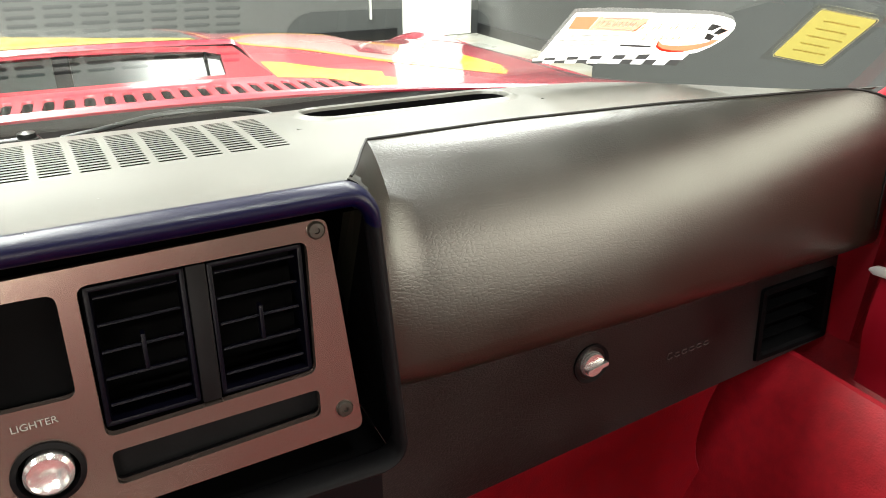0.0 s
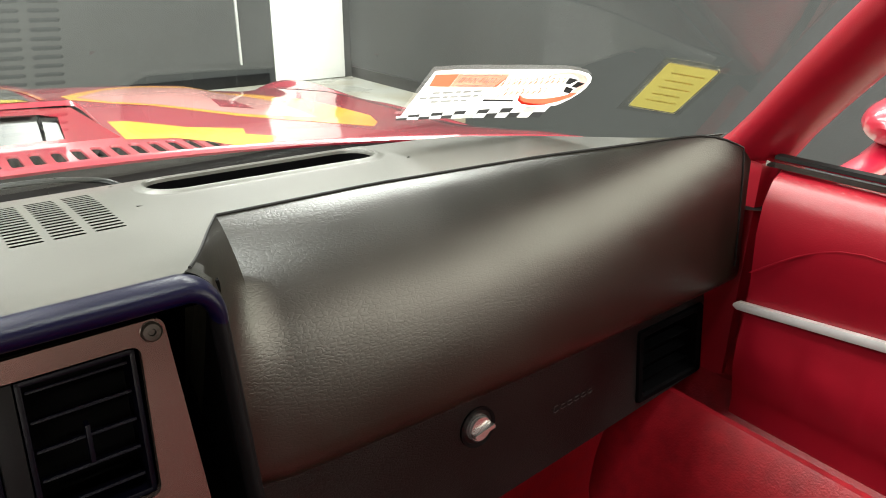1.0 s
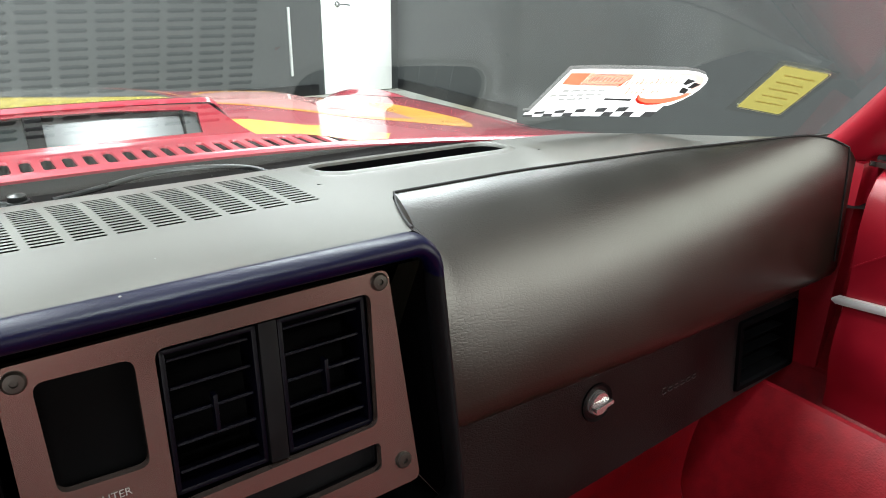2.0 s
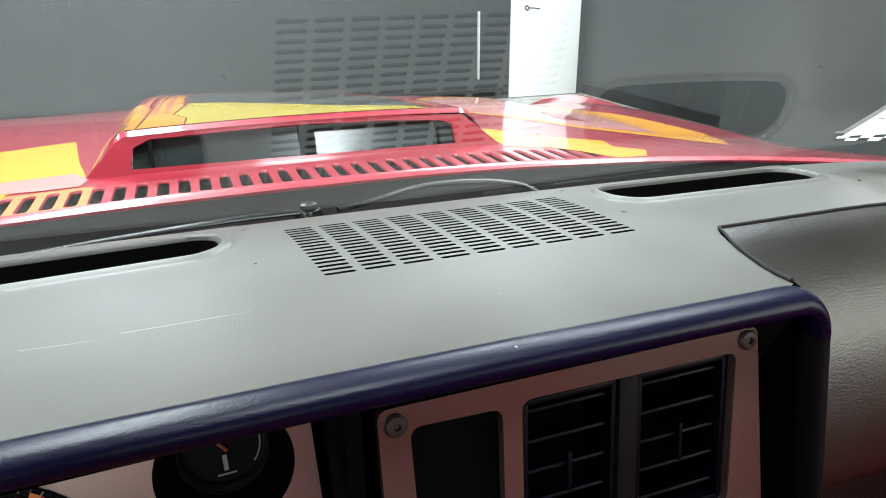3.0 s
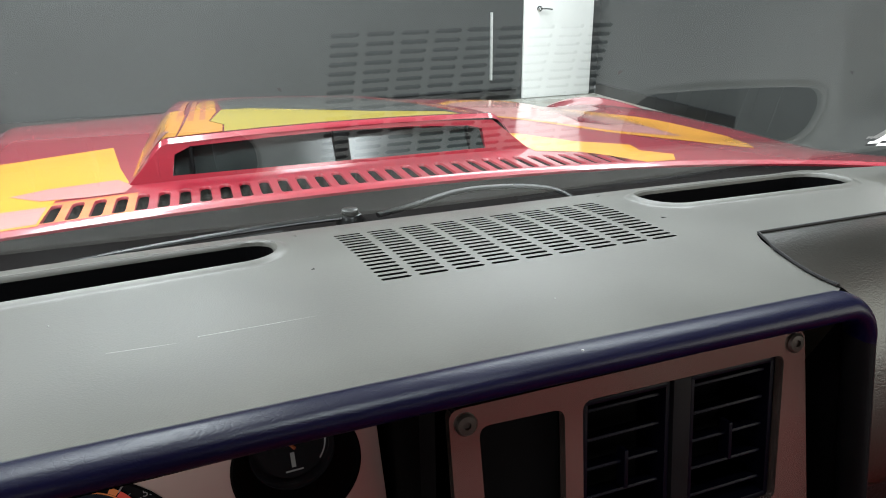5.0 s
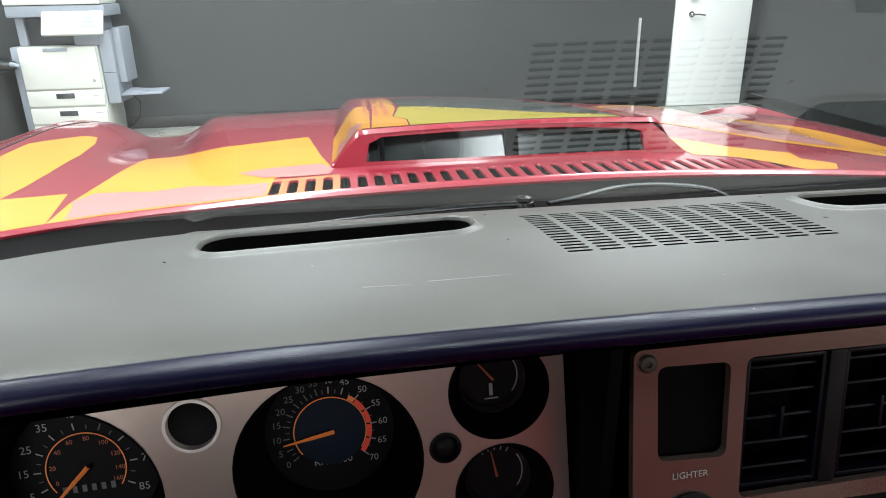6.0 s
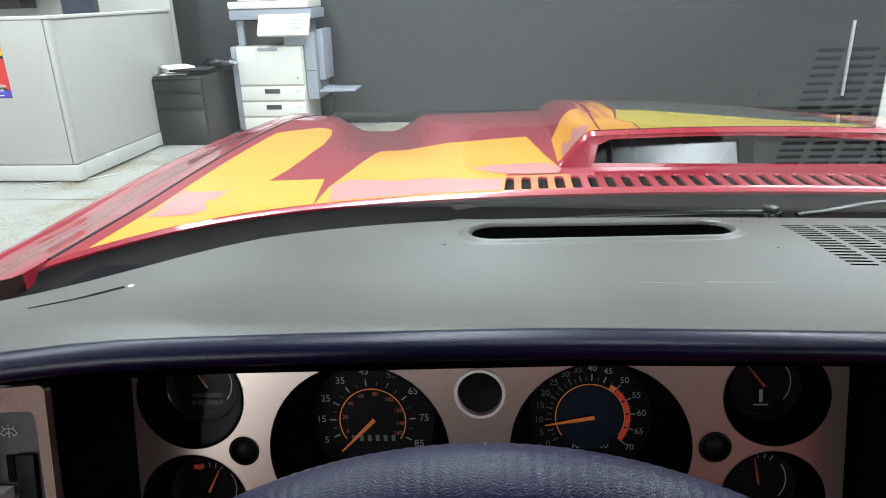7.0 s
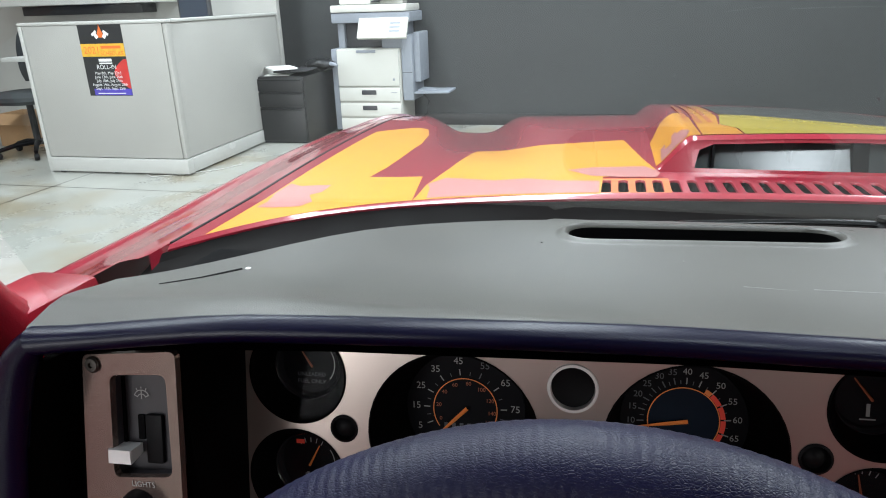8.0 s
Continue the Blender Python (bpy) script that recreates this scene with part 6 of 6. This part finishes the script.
part("vent_divider", bm, PLASTIC_BLACK, centre)
bm = bmesh.new()
lettering(bm, "LIGHTER", 0.0058, CP @ Matrix.Translation((-0.0717, -0.0735, 0.0006)))
part("lighter_lettering", bm, PRINT_WHITE, centre, smooth=False)
bm = bmesh.new()
lathe(bm, CP @ Matrix.Translation((-0.0712, -0.1030, 0)), [(0.0185, 0.0002), (0.0185, 0.002), (0.0155, 0.003), (0.0150, -0.004)], 28, cap_last=False)
part("lighter_bezel", bm, PLASTIC_BLACK, centre)
bm = bmesh.new()
lathe(bm, CP @ Matrix.Translation((-0.0712, -0.1030, 0)), [(0.0125, -0.004), (0.0125, 0.003), (0.0105, 0.005), (0.008, 0.0035), (0.002, 0.003)], 28)
part("lighter_knob", bm, KNOB_METAL, centre, "bright lighter knob")

# left switch panel
LP = frame_of((-0.6415, -0.281, 0.865), (1, -0.03, 0.085), (0, 0.16, 1))
WELL = [(-0.0214, -0.0784), (0.0245, -0.0749), (0.0300, -0.0055), (-0.0125, -0.0069)]
bm = bmesh.new()
plate(bm, LP, soft_quad([(-0.055, -0.150), (0.0235, -0.150), (0.0393, 0.0098), (-0.0312, 0.0063)], 0.005), [soft_quad(WELL, 0.006), circle(0.0145, 24, -0.004, -0.1000)], 0.005)
lpan = part("switch_panel", bm, BRUSHED, dash, "brushed metal switch panel beside the gauges", smooth=False)
screw(LP @ Matrix.Translation((-0.0235, 0.0, 0)), 0.0055, lpan)
bm = bmesh.new()
vs = sheet(bm, [[LP @ p for p in soft_quad(WELL, 0.006, -0.001)], [LP @ p for p in soft_quad(WELL, 0.006, -0.013, grow=-0.001)]], closed=True)
bm.faces.new(vs[-1])
wip = part("switch_well", bm, material("switch_grey", (0.020, 0.018, 0.021), 0.45, spread=0.1, scale=60), lpan, "dark grey recessed wiper switch plate")
WS = LP @ Matrix(((1, 0.11, 0, 0), (0, 1, 0, 0), (0, 0, 1, 0), (0, 0, 0, 1)))
bm = bmesh.new()
box(bm, (-0.0205, -0.070, -0.0129), (-0.0108, -0.012, -0.0112), 0.001, m=WS)
part("slide_slot", bm, PLASTIC_AND_SHADE, wip, "black slot of the slide switch")
bm = bmesh.new()
box(bm, (-0.0015, -0.056, -0.0129), (0.0038, -0.0385, -0.0113), 0.001, m=WS)
part("switch_slit", bm, PLASTIC_AND_SHADE, wip, "black slit in the switch plate")
bm = bmesh.new()
box(bm, (0.0055, -0.072, -0.0129), (0.0185, -0.0375, -0.0095), 0.0015, m=WS)
part("switch_rocker", bm, PLASTIC_BLACK, wip, "glossy black rocker")
bm = bmesh.new()
LEVER = [[(-0.0165, -0.0655), (0.001, -0.0655), (0.001, -0.0585), (-0.0165, -0.0585)], [(-0.0155, -0.067), (0.0030, -0.067), (0.0030, -0.0575), (-0.0155, -0.0575)], [(-0.0145, -0.067), (0.0030, -0.067), (0.0025, -0.0575), (-0.0140, -0.0575)]]
vs = sheet(bm, [[WS @ Vector((*p, z)) for p in ring] for ring, z in zip(LEVER, (-0.012, 0.001, 0.0025))], closed=True)
bm.faces.new(vs[-1])
part("switch_lever", bm, BRIGHT_STRIP, wip, "bright slide lever tip", smooth=False)
bm = bmesh.new()
mm = WS @ Matrix.Translation((0.0022, -0.0240, -0.0118)) @ Matrix.Scale(0.85, 4)
for a0, a1, r in ((25, 155, 0.0068), (25, 155, 0.0036)):
    sheet(bm, [[mm @ Vector((q * math.cos(radians(a)), -0.004 + q * math.sin(radians(a)), 0)) for q in (r, r + 0.0007)] for a in (a0 + (a1 - a0) * k / 12 for k in range(13))])
for a, r0, r1 in ((25, 0.0036, 0.0075), (90, 0.0, 0.0068), (155, 0.0036, 0.0075), (62, 0.0075, 0.0100), (90, 0.0085, 0.0100), (118, 0.0075, 0.0100)):
    m2 = mm @ Matrix.Translation((0, -0.004, 0.0001)) @ Matrix.Rotation(radians(a), 4, "Z")
    bar(bm, m2, r0, r1, -0.0004, 0.0004)
part("wiper_symbol", bm, PRINT_WHITE, wip, smooth=False)
bm = bmesh.new()
lettering(bm, "LIGHTS", 0.0056, LP @ Matrix.Translation((0.0012, -0.0815, 0.0006)))
part("lights_lettering", bm, PRINT_WHITE, lpan, smooth=False)
bm = bmesh.new()
lathe(bm, LP @ Matrix.Translation((-0.004, -0.100, 0)), [(0.014, -0.004), (0.014, 0.004), (0.012, 0.012), (0.009, 0.013), (0.002, 0.012)], 28)
part("light_knob", bm, PLASTIC_BLACK, lpan, "black headlamp knob")

# padded passenger side
bm = bmesh.new()
PADX0, PADX1 = 0.114, 0.708
rows = []
N = 40
for i in range(N + 1):
    x = PADX0 + (PADX1 - PADX0) * (i / N + 0.055 * math.sin(4 * math.pi * i / N) * -1.0)
    e0, e1 = min(1.0, max(0.0, x - 0.126) / 0.056), min(1.0, (PADX1 - x) / 0.04)
    bulge = (0.35 + 0.65 * math.sqrt(1 - (1 - e0) ** 2)) * (0.84 + 0.16 * math.sqrt(1 - (1 - e1) ** 2))
    ys_ = min(seam_y(x), 0.048 - 0.16 * x * x - 0.66 * x ** 4)
    zs = dash_z(x, ys_) + 0.0012 - 0.045 * (1 - math.sqrt(1 - max(0.0, min(1.0, (x - PADX1 + 0.070) / 0.072)) ** 2))
    deep, low = -0.212 - 0.008 * math.sin(math.pi * i / N), 0.728
    # the lean of the face: a quick turn below the seam, then nearly flat
    y, z, prof = 0.0, 0.0, [(0.0, 0.0)]
    for k in range(20):
        f = (k + 0.5) / 20
        a = radians(70 - 20 * smoothstep(0.0, 0.10, f) - 20 * smoothstep(0.06, 0.36, f) - 14 * smoothstep(0.30, 0.64, f) - 9 * smoothstep(0.6, 1.0, f))
        y, z = y - math.sin(a), z - math.cos(a)
        prof.append((y, z))
    prof = [(ys_ + (deep - ys_) * bulge * q[0] / y, zs - (zs - low) * q[1] / z) for q in prof]
    yb = prof[-1][0]
    for k in range(1, 6):
        a = radians(90 * k / 5)
        prof.append((yb + 0.030 * (1 - math.cos(a)), low - 0.024 * math.sin(a)))
    prof.append((-0.155, 0.700))
    rows.append([(max(x, min(0.1305, x + 0.006 * k)) + 0.035 * smoothstep(0.60, 0.70, x) * k / 25, y, z) for k, (y, z) in enumerate(prof)])
vs = sheet(bm, rows)
for r in (rows[0], rows[-1]):
    bm.faces.new([bm.verts.new(p) for p in r] + [bm.verts.new((r[-1][0], -0.12, 0.72))])
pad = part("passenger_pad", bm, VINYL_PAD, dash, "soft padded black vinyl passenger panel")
bm = bmesh.new()
edge = [Vector(r[0]) + Vector((0, -0.001, 0.0004)) for r in rows[:-3] if r[0][0] > 0.118]
row = [Vector(p) for p in rows[-3]]
tube(bm, edge + [p + Vector((0.001, -0.0005, 0.001)) for p in row[:20]], 0.0011, 6)
part("pad_piping", bm, RUBBER, pad)

# glove compartment strip
GB = frame_of((0.0, -0.168, 0.69), (1, 0, 0.016), (0, 0.10, 1))
bm = bmesh.new()
plate(bm, GB, soft_quad([(0.15, -0.160), (0.746, -0.130), (0.746, 0.03), (0.15, 0.03)], 0.006), [round_rect(0.620, 0.738, -0.124, -0.036, 0.004)], 0.02)
glove = part("glove_panel", bm, GLOVE_VINYL, dash, "black grained glove compartment panel", smooth=False)
bm = bmesh.new()
SV = (0.620, 0.738, -0.124, -0.036)


def vent_ring(d, z):
    return [GB @ p for p in round_rect(SV[0] + d, SV[1] - d, SV[2] + d, SV[3] - d, 0.004, z=z)]


sheet(bm, [vent_ring(-0.003, 0.0005), vent_ring(-0.002, 0.004), vent_ring(0.004, 0.0045), vent_ring(0.007, 0.002), vent_ring(0.009, -0.03)], closed=True)
bm.faces.new([bm.verts.new(p) for p in vent_ring(0.009, -0.03)])
for k in range(3):
    box(bm, (SV[0] + 0.012, SV[2] + 0.017 + 0.019 * k, -0.022), (SV[1] - 0.012, SV[2] + 0.0185 + 0.019 * k, -0.006), m=GB)
part("side_vent", bm, PLASTIC_AND_SHADE, glove, "black square side vent")
lk = GB @ Matrix.Translation((0.3795, -0.053, 0))
bm = bmesh.new()
lathe(bm, lk, [(0.0215, -0.001), (0.021, 0.0018), (0.0175, 0.0005), (0.0165, -0.006)], 32)
part("lock_dish", bm, PLASTIC_BLACK, glove)
bm = bmesh.new()
lathe(bm, lk, [(0.0135, -0.005), (0.0135, 0.003), (0.012, 0.006), (0.004, 0.007)], 28)
box(bm, (-0.0125, -0.0022, 0.005), (0.0125, 0.0022, 0.0125), 0.001, m=lk @ Matrix.Rotation(radians(8), 4, "Z"))
part("lock_knob", bm, KNOB_METAL, glove, "chrome glove compartment latch knob")
bm = bmesh.new()
for k in range(6):
    x = 0.481 + 0.0105 * k
    tube(bm, [GB @ Vector((x + dx, -0.082 + dy + 0.0004 * k, 0.0006)) for dx, dy in ((0.0065, 0.0075 if k == 0 else 0.005), (0.002, 0.0075 if k == 0 else 0.005), (0.0, 0.002), (0.003, 0.0), (0.0075, 0.0015))], 0.0006, 6)
part("script_badge", bm, material("dull_badge", (0.11, 0.105, 0.10), 0.4, metal=0.4), glove, "small raised script badge as plain strokes")
bm = bmesh.new()
sheet(bm, [[(x, y, dash_z(x, y) - 0.0025 - 8.0 * max(0.0, x - 0.102) ** 2 - 0.5 * max(0.0, seam_y(x) - y)) for y in (-0.250, -0.243, -0.235, -0.222, -0.205, -0.185, -0.165)] for x in (0.085, 0.095, 0.102, 0.109, 0.116, 0.121)])
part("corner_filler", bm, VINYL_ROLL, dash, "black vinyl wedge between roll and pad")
boxed("pad_backing", (0.126, -0.190, 0.68), (0.150, -0.10, 0.870), PLASTIC_AND_SHADE, dash, bevel=0.004)
boxed("under_panel", (0.15, -0.145, 0.555), (0.73, 0.05, 0.572), PLASTIC_BLACK, dash, bevel=0.004)
boxed("lower_panel", (-0.72, -0.22, 0.56), (0.14, -0.10, 0.66), PLASTIC_BLACK, dash, bevel=0.01)

bm = bmesh.new()
tube(bm, [(-0.668, -0.200, dash_z(-0.668, -0.200) + 0.0002), (-0.645, -0.182, dash_z(-0.645, -0.182) + 0.0003), (-0.622, -0.160, dash_z(-0.622, -0.16) + 0.0006)], 0.0005, 6, taper=1.6)
part("dash_crack", bm, RUBBER, dash, "short dark split in the dash top")
bm = bmesh.new()
lathe(bm, Matrix.Translation((-0.618, -0.158, dash_z(-0.618, -0.158) - 0.0003)), [(0.0026, 0), (0.0022, 0.0008), (0.001, 0.0011)], 12)
part("bright_speck", bm, BRIGHT_STRIP, dash)

SCRATCH = material("vinyl_scratch", (0.20, 0.20, 0.19), 0.5, spread=0.2, scale=80)
for (xa, ya), (xb, yb), r in (((-0.212, -0.144), (-0.139, -0.141), 0.0006), ((-0.256, -0.146), (-0.212, -0.148), 0.0005)):
    bm = bmesh.new()
    tube(bm, [(xa + (xb - xa) * k / 6, ya + (yb - ya) * k / 6, dash_z(0, ya + (yb - ya) * k / 6) - 0.0002) for k in range(7)], r, 6, taper=0.3)
    part("scratch", bm, SCRATCH, dash, "pale scratch in the dash top")
for x, y in ((-0.29, -0.097), (-0.018, -0.174), (-0.05, -0.258)):
    bm = bmesh.new()
    lathe(bm, Matrix.Translation((x, y, dash_z(x, y) - 0.0002)), [(0.0007, 0), (0.0006, 0.0004), (0.0002, 0.0005)], 8)
    part("dust_speck", bm, PRINT_WHITE, dash)

# ---- steering wheel ----
wheel = thing("steering_wheel", (-0.345, -0.4905, 0.772), "dark leather wrapped steering wheel", "steering wheel")
tilt = 0.3805
SW = Matrix.Translation((-0.345, -0.4905, 0.772)) @ Matrix.Rotation(0.03, 4, "Z") @ Matrix.Rotation(radians(90) - tilt, 4, "X")
bm = bmesh.new()
WR, WT = 0.1739, 0.0199
rows = []
for i in range(1500):
    a = 2 * math.pi * i / 1500
    swell = 1 + 0.0045 * math.cos(300 * a)
    rows.append([SW @ Vector(((WR + WT * swell * math.cos(b)) * math.cos(a), (WR + WT * swell * math.cos(b)) * math.sin(a), WT * swell * 1.05 * math.sin(b))) for b in (2 * math.pi * j / 20 for j in range(20))])
rows.append(rows[0])
sheet(bm, rows, closed=True)
bmesh.ops.remove_doubles(bm, verts=bm.verts, dist=1e-6)
part("rim", bm, WHEEL_WRAP, wheel, "ribbed dark leather rim")
for a in (200, 340, 270):
    bm = bmesh.new()
    c, s = math.cos(radians(a)), math.sin(radians(a))
    tube(bm, [SW @ Vector((0.03 * c, 0.03 * s, -0.03)), SW @ Vector((0.11 * c, 0.11 * s, -0.012)), SW @ Vector((0.178 * c, 0.178 * s, 0))], 0.016, 12, flat=0.35)
    part("spoke", bm, PLASTIC_BLACK, wheel)
bm = bmesh.new()
lathe(bm, SW, [(0.055, -0.09), (0.06, -0.07), (0.05, -0.05), (0.02, -0.045)], 32, True)
part("hub", bm, PLASTIC_BLACK, wheel)
bm = bmesh.new()
tube(bm, [SW @ Vector((0, 0, -0.05)), SW @ Vector((0, 0, -0.25))], 0.032, 16)
part("column", bm, PLASTIC_BLACK, wheel)


# ---- stickers on the windshield ----
def on_glass(a, b, origin, ways, off):
    """A point of the windshield's inner face from sheet coordinates a and b."""
    (ax, az), (bx, bz) = ways
    x, z = origin[0] + a * ax + b * bx, origin[1] + a * az + b * bz
    return Vector((x, glass_y(x, z) - off, z - off * 0.6))


def glass_shape(bm, pts, origin, ways, off, mat=0):
    c = bm.verts.new(on_glass(sum(p[0] for p in pts) / len(pts), sum(p[1] for p in pts) / len(pts), origin, ways, off))
    vs = [bm.verts.new(on_glass(*p, origin, ways, off)) for p in pts]
    for i in range(len(vs)):
        bm.faces.new((c, vs[i], vs[(i + 1) % len(vs)])).material_index = mat


def glass_band(bm, one, two, origin, ways, off, mat=0):
    """A band between two lines of the same number of points."""
    sheet(bm, [[on_glass(*a, origin, ways, off), on_glass(*b, origin, ways, off)] for a, b in zip(one, two)], mat=mat)


ST, SW2 = (0.392, 0.911), ((0.156, -0.004), (0.0, 0.054))
SALMON = thin_film("sticker_salmon", (0.80, 0.34, 0.24))
PINK = thin_film("sticker_pink", (0.84, 0.52, 0.46))
GREY_INK = thin_film("sticker_grey_ink", (0.30, 0.30, 0.29))
sticker = thing("windshield_sticker", (0.45, glass_y(0.45, 0.93), 0.93), "white and orange service sticker with a chequered edge on the glass", "sticker")


def sticker_piece(name, mat, off, bands=(), shapes=(), label=""):
    bm = bmesh.new()
    for one, two in bands:
        glass_band(bm, one, two, ST, SW2, off)
    for pts in shapes:
        glass_shape(bm, pts, ST, SW2, off)
    return part(name, bm, mat, sticker, label, smooth=False)


TOP_EDGE = [(-0.018, 1.03), (0.10, 1.045), (0.40, 1.03), (0.70, 1.01), (0.83, 1.005), (0.93, 0.97), (1.01, 0.91), (1.06, 0.83), (1.095, 0.72), (1.115, 0.58), (1.118, 0.46), (1.108, 0.33), (1.085, 0.22)]
LOW_EDGE = [(0.04, 0.06), (0.13, 0.068), (0.40, 0.09), (0.66, 0.12), (0.76, 0.13), (0.83, 0.14), (0.88, 0.15), (0.93, 0.15), (0.97, 0.155), (1.01, 0.16), (1.03, 0.165), (1.05, 0.17), (1.07, 0.18)]
sticker_piece("backing", STICKER_WHITE, 0.0020, [(TOP_EDGE, LOW_EDGE)])
sticker_piece("orange_block", STICKER_ORANGE, 0.0026, shapes=[[(0.0, 0.975), (0.155, 0.965), (0.175, 0.70), (0.03, 0.73)]])
sticker_piece("salmon_block", SALMON, 0.0026, shapes=[[(0.157, 0.965), (0.497, 0.93), (0.506, 0.65), (0.177, 0.70)]])
BARS = [((0.18, 0.945), (0.44, 0.92), 0.030), ((0.19, 0.735), (0.47, 0.70), 0.030)]
for k in range(9):
    a = 0.19 + 0.031 * k
    BARS.append(((a, 0.845 - 0.012 * k / 3), (a + 0.021, 0.84 - 0.012 * k / 3), 0.085 if k % 3 else 0.105))
sticker_piece("white_bars", STICKER_WHITE, 0.0030, [([(a[0], a[1] + 0.5 * h), (b[0], b[1] + 0.5 * h)], [(a[0] + 0.006, a[1] - 0.5 * h), (b[0] + 0.006, b[1] - 0.5 * h)]) for a, b, h in BARS])
for (a0, b0), (a1, b1), n in (((0.475, 0.775), (0.90, 0.79), 12), ((0.57, 0.55), (0.86, 0.57), 8)):
    for k in range(n):
        t = k / n
        a, b, h = a0 + (a1 - a0) * t, b0 + (b1 - b0) * t, 0.085 if k % 4 else 0.125
        w = (a1 - a0) / n
        sticker_piece("script_stroke", SALMON if k % 3 else STICKER_ORANGE, 0.0032, [([(a, b - h), (a + 0.45 * w, b + h * 0.9), (a + 0.75 * w, b + 0.2 * h), (a + 1.0 * w, b - 0.8 * h)], [(a + 0.010, b - h), (a + 0.45 * w + 0.008, b + h * 0.6), (a + 0.75 * w + 0.010, b + 0.1 * h), (a + 1.0 * w + 0.012, b - 0.7 * h)])])
sticker_piece("oval_ring", PINK, 0.0026, [([(0.72, 0.84), (0.80, 0.935), (0.90, 0.965), (1.00, 0.88), (1.06, 0.77), (1.088, 0.62), (1.092, 0.50)], [(0.74, 0.82), (0.82, 0.89), (0.90, 0.905), (0.97, 0.83), (1.02, 0.72), (1.045, 0.60), (1.05, 0.50)])])
sticker_piece("swoosh", STICKER_ORANGE, 0.0028, [([(0.725, 0.455), (0.755, 0.33), (0.81, 0.25), (0.89, 0.205), (0.98, 0.22), (1.05, 0.29), (1.088, 0.38), (1.094, 0.50)], [(0.733, 0.455), (0.775, 0.39), (0.83, 0.365), (0.89, 0.36), (0.96, 0.375), (1.01, 0.41), (1.04, 0.45), (1.052, 0.50)])], label="red and orange swoosh")
sticker_piece("swoosh_edge", STICKER_RED, 0.0032, [([(0.725, 0.455), (0.755, 0.33), (0.81, 0.25), (0.89, 0.205), (0.98, 0.22)], [(0.729, 0.455), (0.762, 0.355), (0.815, 0.29), (0.89, 0.25), (0.975, 0.245)])])
for pts in ([(0.905, 0.85), (0.985, 0.80), (0.962, 0.70), (0.925, 0.72)], [(0.99, 0.765), (1.055, 0.715), (1.035, 0.62), (0.995, 0.64)], [(0.955, 0.655), (1.025, 0.60), (1.04, 0.49), (0.985, 0.53)]):
    sticker_piece("flag_square", STICKER_BLACK, 0.0036, shapes=[pts])
sticker_piece("flag_light", STICKER_WHITE, 0.0034, shapes=[[(0.90, 0.56), (0.95, 0.62), (1.0, 0.72), (0.985, 0.56), (1.02, 0.49), (0.96, 0.46), (0.91, 0.47)]])
for (a0, b0), a1 in (((0.10, 0.560), 0.43), ((0.044, 0.456), 0.47), ((0.146, 0.360), 0.394)):
    a, k = a0, 0
    while a < a1 - 0.01:
        w = (0.052, 0.074, 0.038)[k % 3]
        h = 0.042
        sticker_piece("print_bar", GREY_INK, 0.0026, [([(a, b0 + h), (min(a + w, a1), b0 + h)], [(a + 0.004, b0 - h * 0.2), (min(a + w, a1) + 0.004, b0 - h * 0.2)])])
        a, k = a + w + 0.014, k + 1
sticker_piece("bold_print_bar", STICKER_BLACK, 0.0026, [([(0.508, 0.385), (0.725, 0.350)], [(0.512, 0.335), (0.732, 0.300)])], label="bold dark print bar")


def cell_corner(i, j):
    t = i / 13
    return (0.03 + 1.03 * t - 0.012 * j, (-0.035 - 0.09 * t) * (1 - j / 2) + (0.075 + 0.095 * t) * j / 2)


for i in range(13):
    for j in range(2):
        sticker_piece("chequer", STICKER_WHITE if (i + j) % 2 else (GREY_INK if (i * 5 + j * 3) % 7 == 2 else STICKER_BLACK), 0.0024, [([cell_corner(i, j), cell_corner(i + 1, j)], [cell_corner(i, j + 1), cell_corner(i + 1, j + 1)])])

YO, YW = (0.6325, 0.914), ((0.049, -0.007), (-0.0175, 0.054))
SLIP = [(-0.044, 0.015), (0.95, -0.045), (0.934, 0.93), (-0.125, 0.974)]
tag = thing("inspection_sticker", (0.63, glass_y(0.63, 0.93), 0.93), "yellow paper slip in a clear sleeve on the glass", "sticker")


def slip_outline(grow):
    return [(p.x, p.y) for p in soft_quad(SLIP, 0.06, grow=grow)]


bm = bmesh.new()
glass_shape(bm, slip_outline(0.0), YO, YW, 0.0022)
part("slip", bm, STICKER_YELLOW, tag, smooth=False)
bm = bmesh.new()
ring = [slip_outline(g) for g in (0.012, -0.018)]
glass_band(bm, ring[0] + ring[0][:1], ring[1] + ring[1][:1], YO, YW, 0.0027)
part("slip_border", bm, material("slip_pale", (0.85, 0.80, 0.42), 0.6), tag, "pale rounded border", smooth=False)
SLIP_INK = thin_film("slip_ink", (0.62, 0.55, 0.24))
for k in range(5):
    bm = bmesh.new()
    b = 0.18 + 0.15 * k
    glass_band(bm, [(0.18 - 0.08 * b, b + 0.03), (0.80 - 0.07 * (k % 2), b)], [(0.18 - 0.08 * b, b), (0.80 - 0.07 * (k % 2), b - 0.03)], YO, YW, 0.0025)
    part("print_bar", bm, SLIP_INK, tag, smooth=False)
bm = bmesh.new()
glass_shape(bm, [(-0.21, -0.10), (1.09, -0.13), (1.10, 1.00), (-0.285, 1.07)], YO, YW, 0.0016)
sleeve = part("sleeve", bm, clear_glass("sleeve_film", (0.97, 0.97, 0.93), 0.10), tag, "clear plastic sleeve", smooth=False)
sleeve.visible_shadow = False
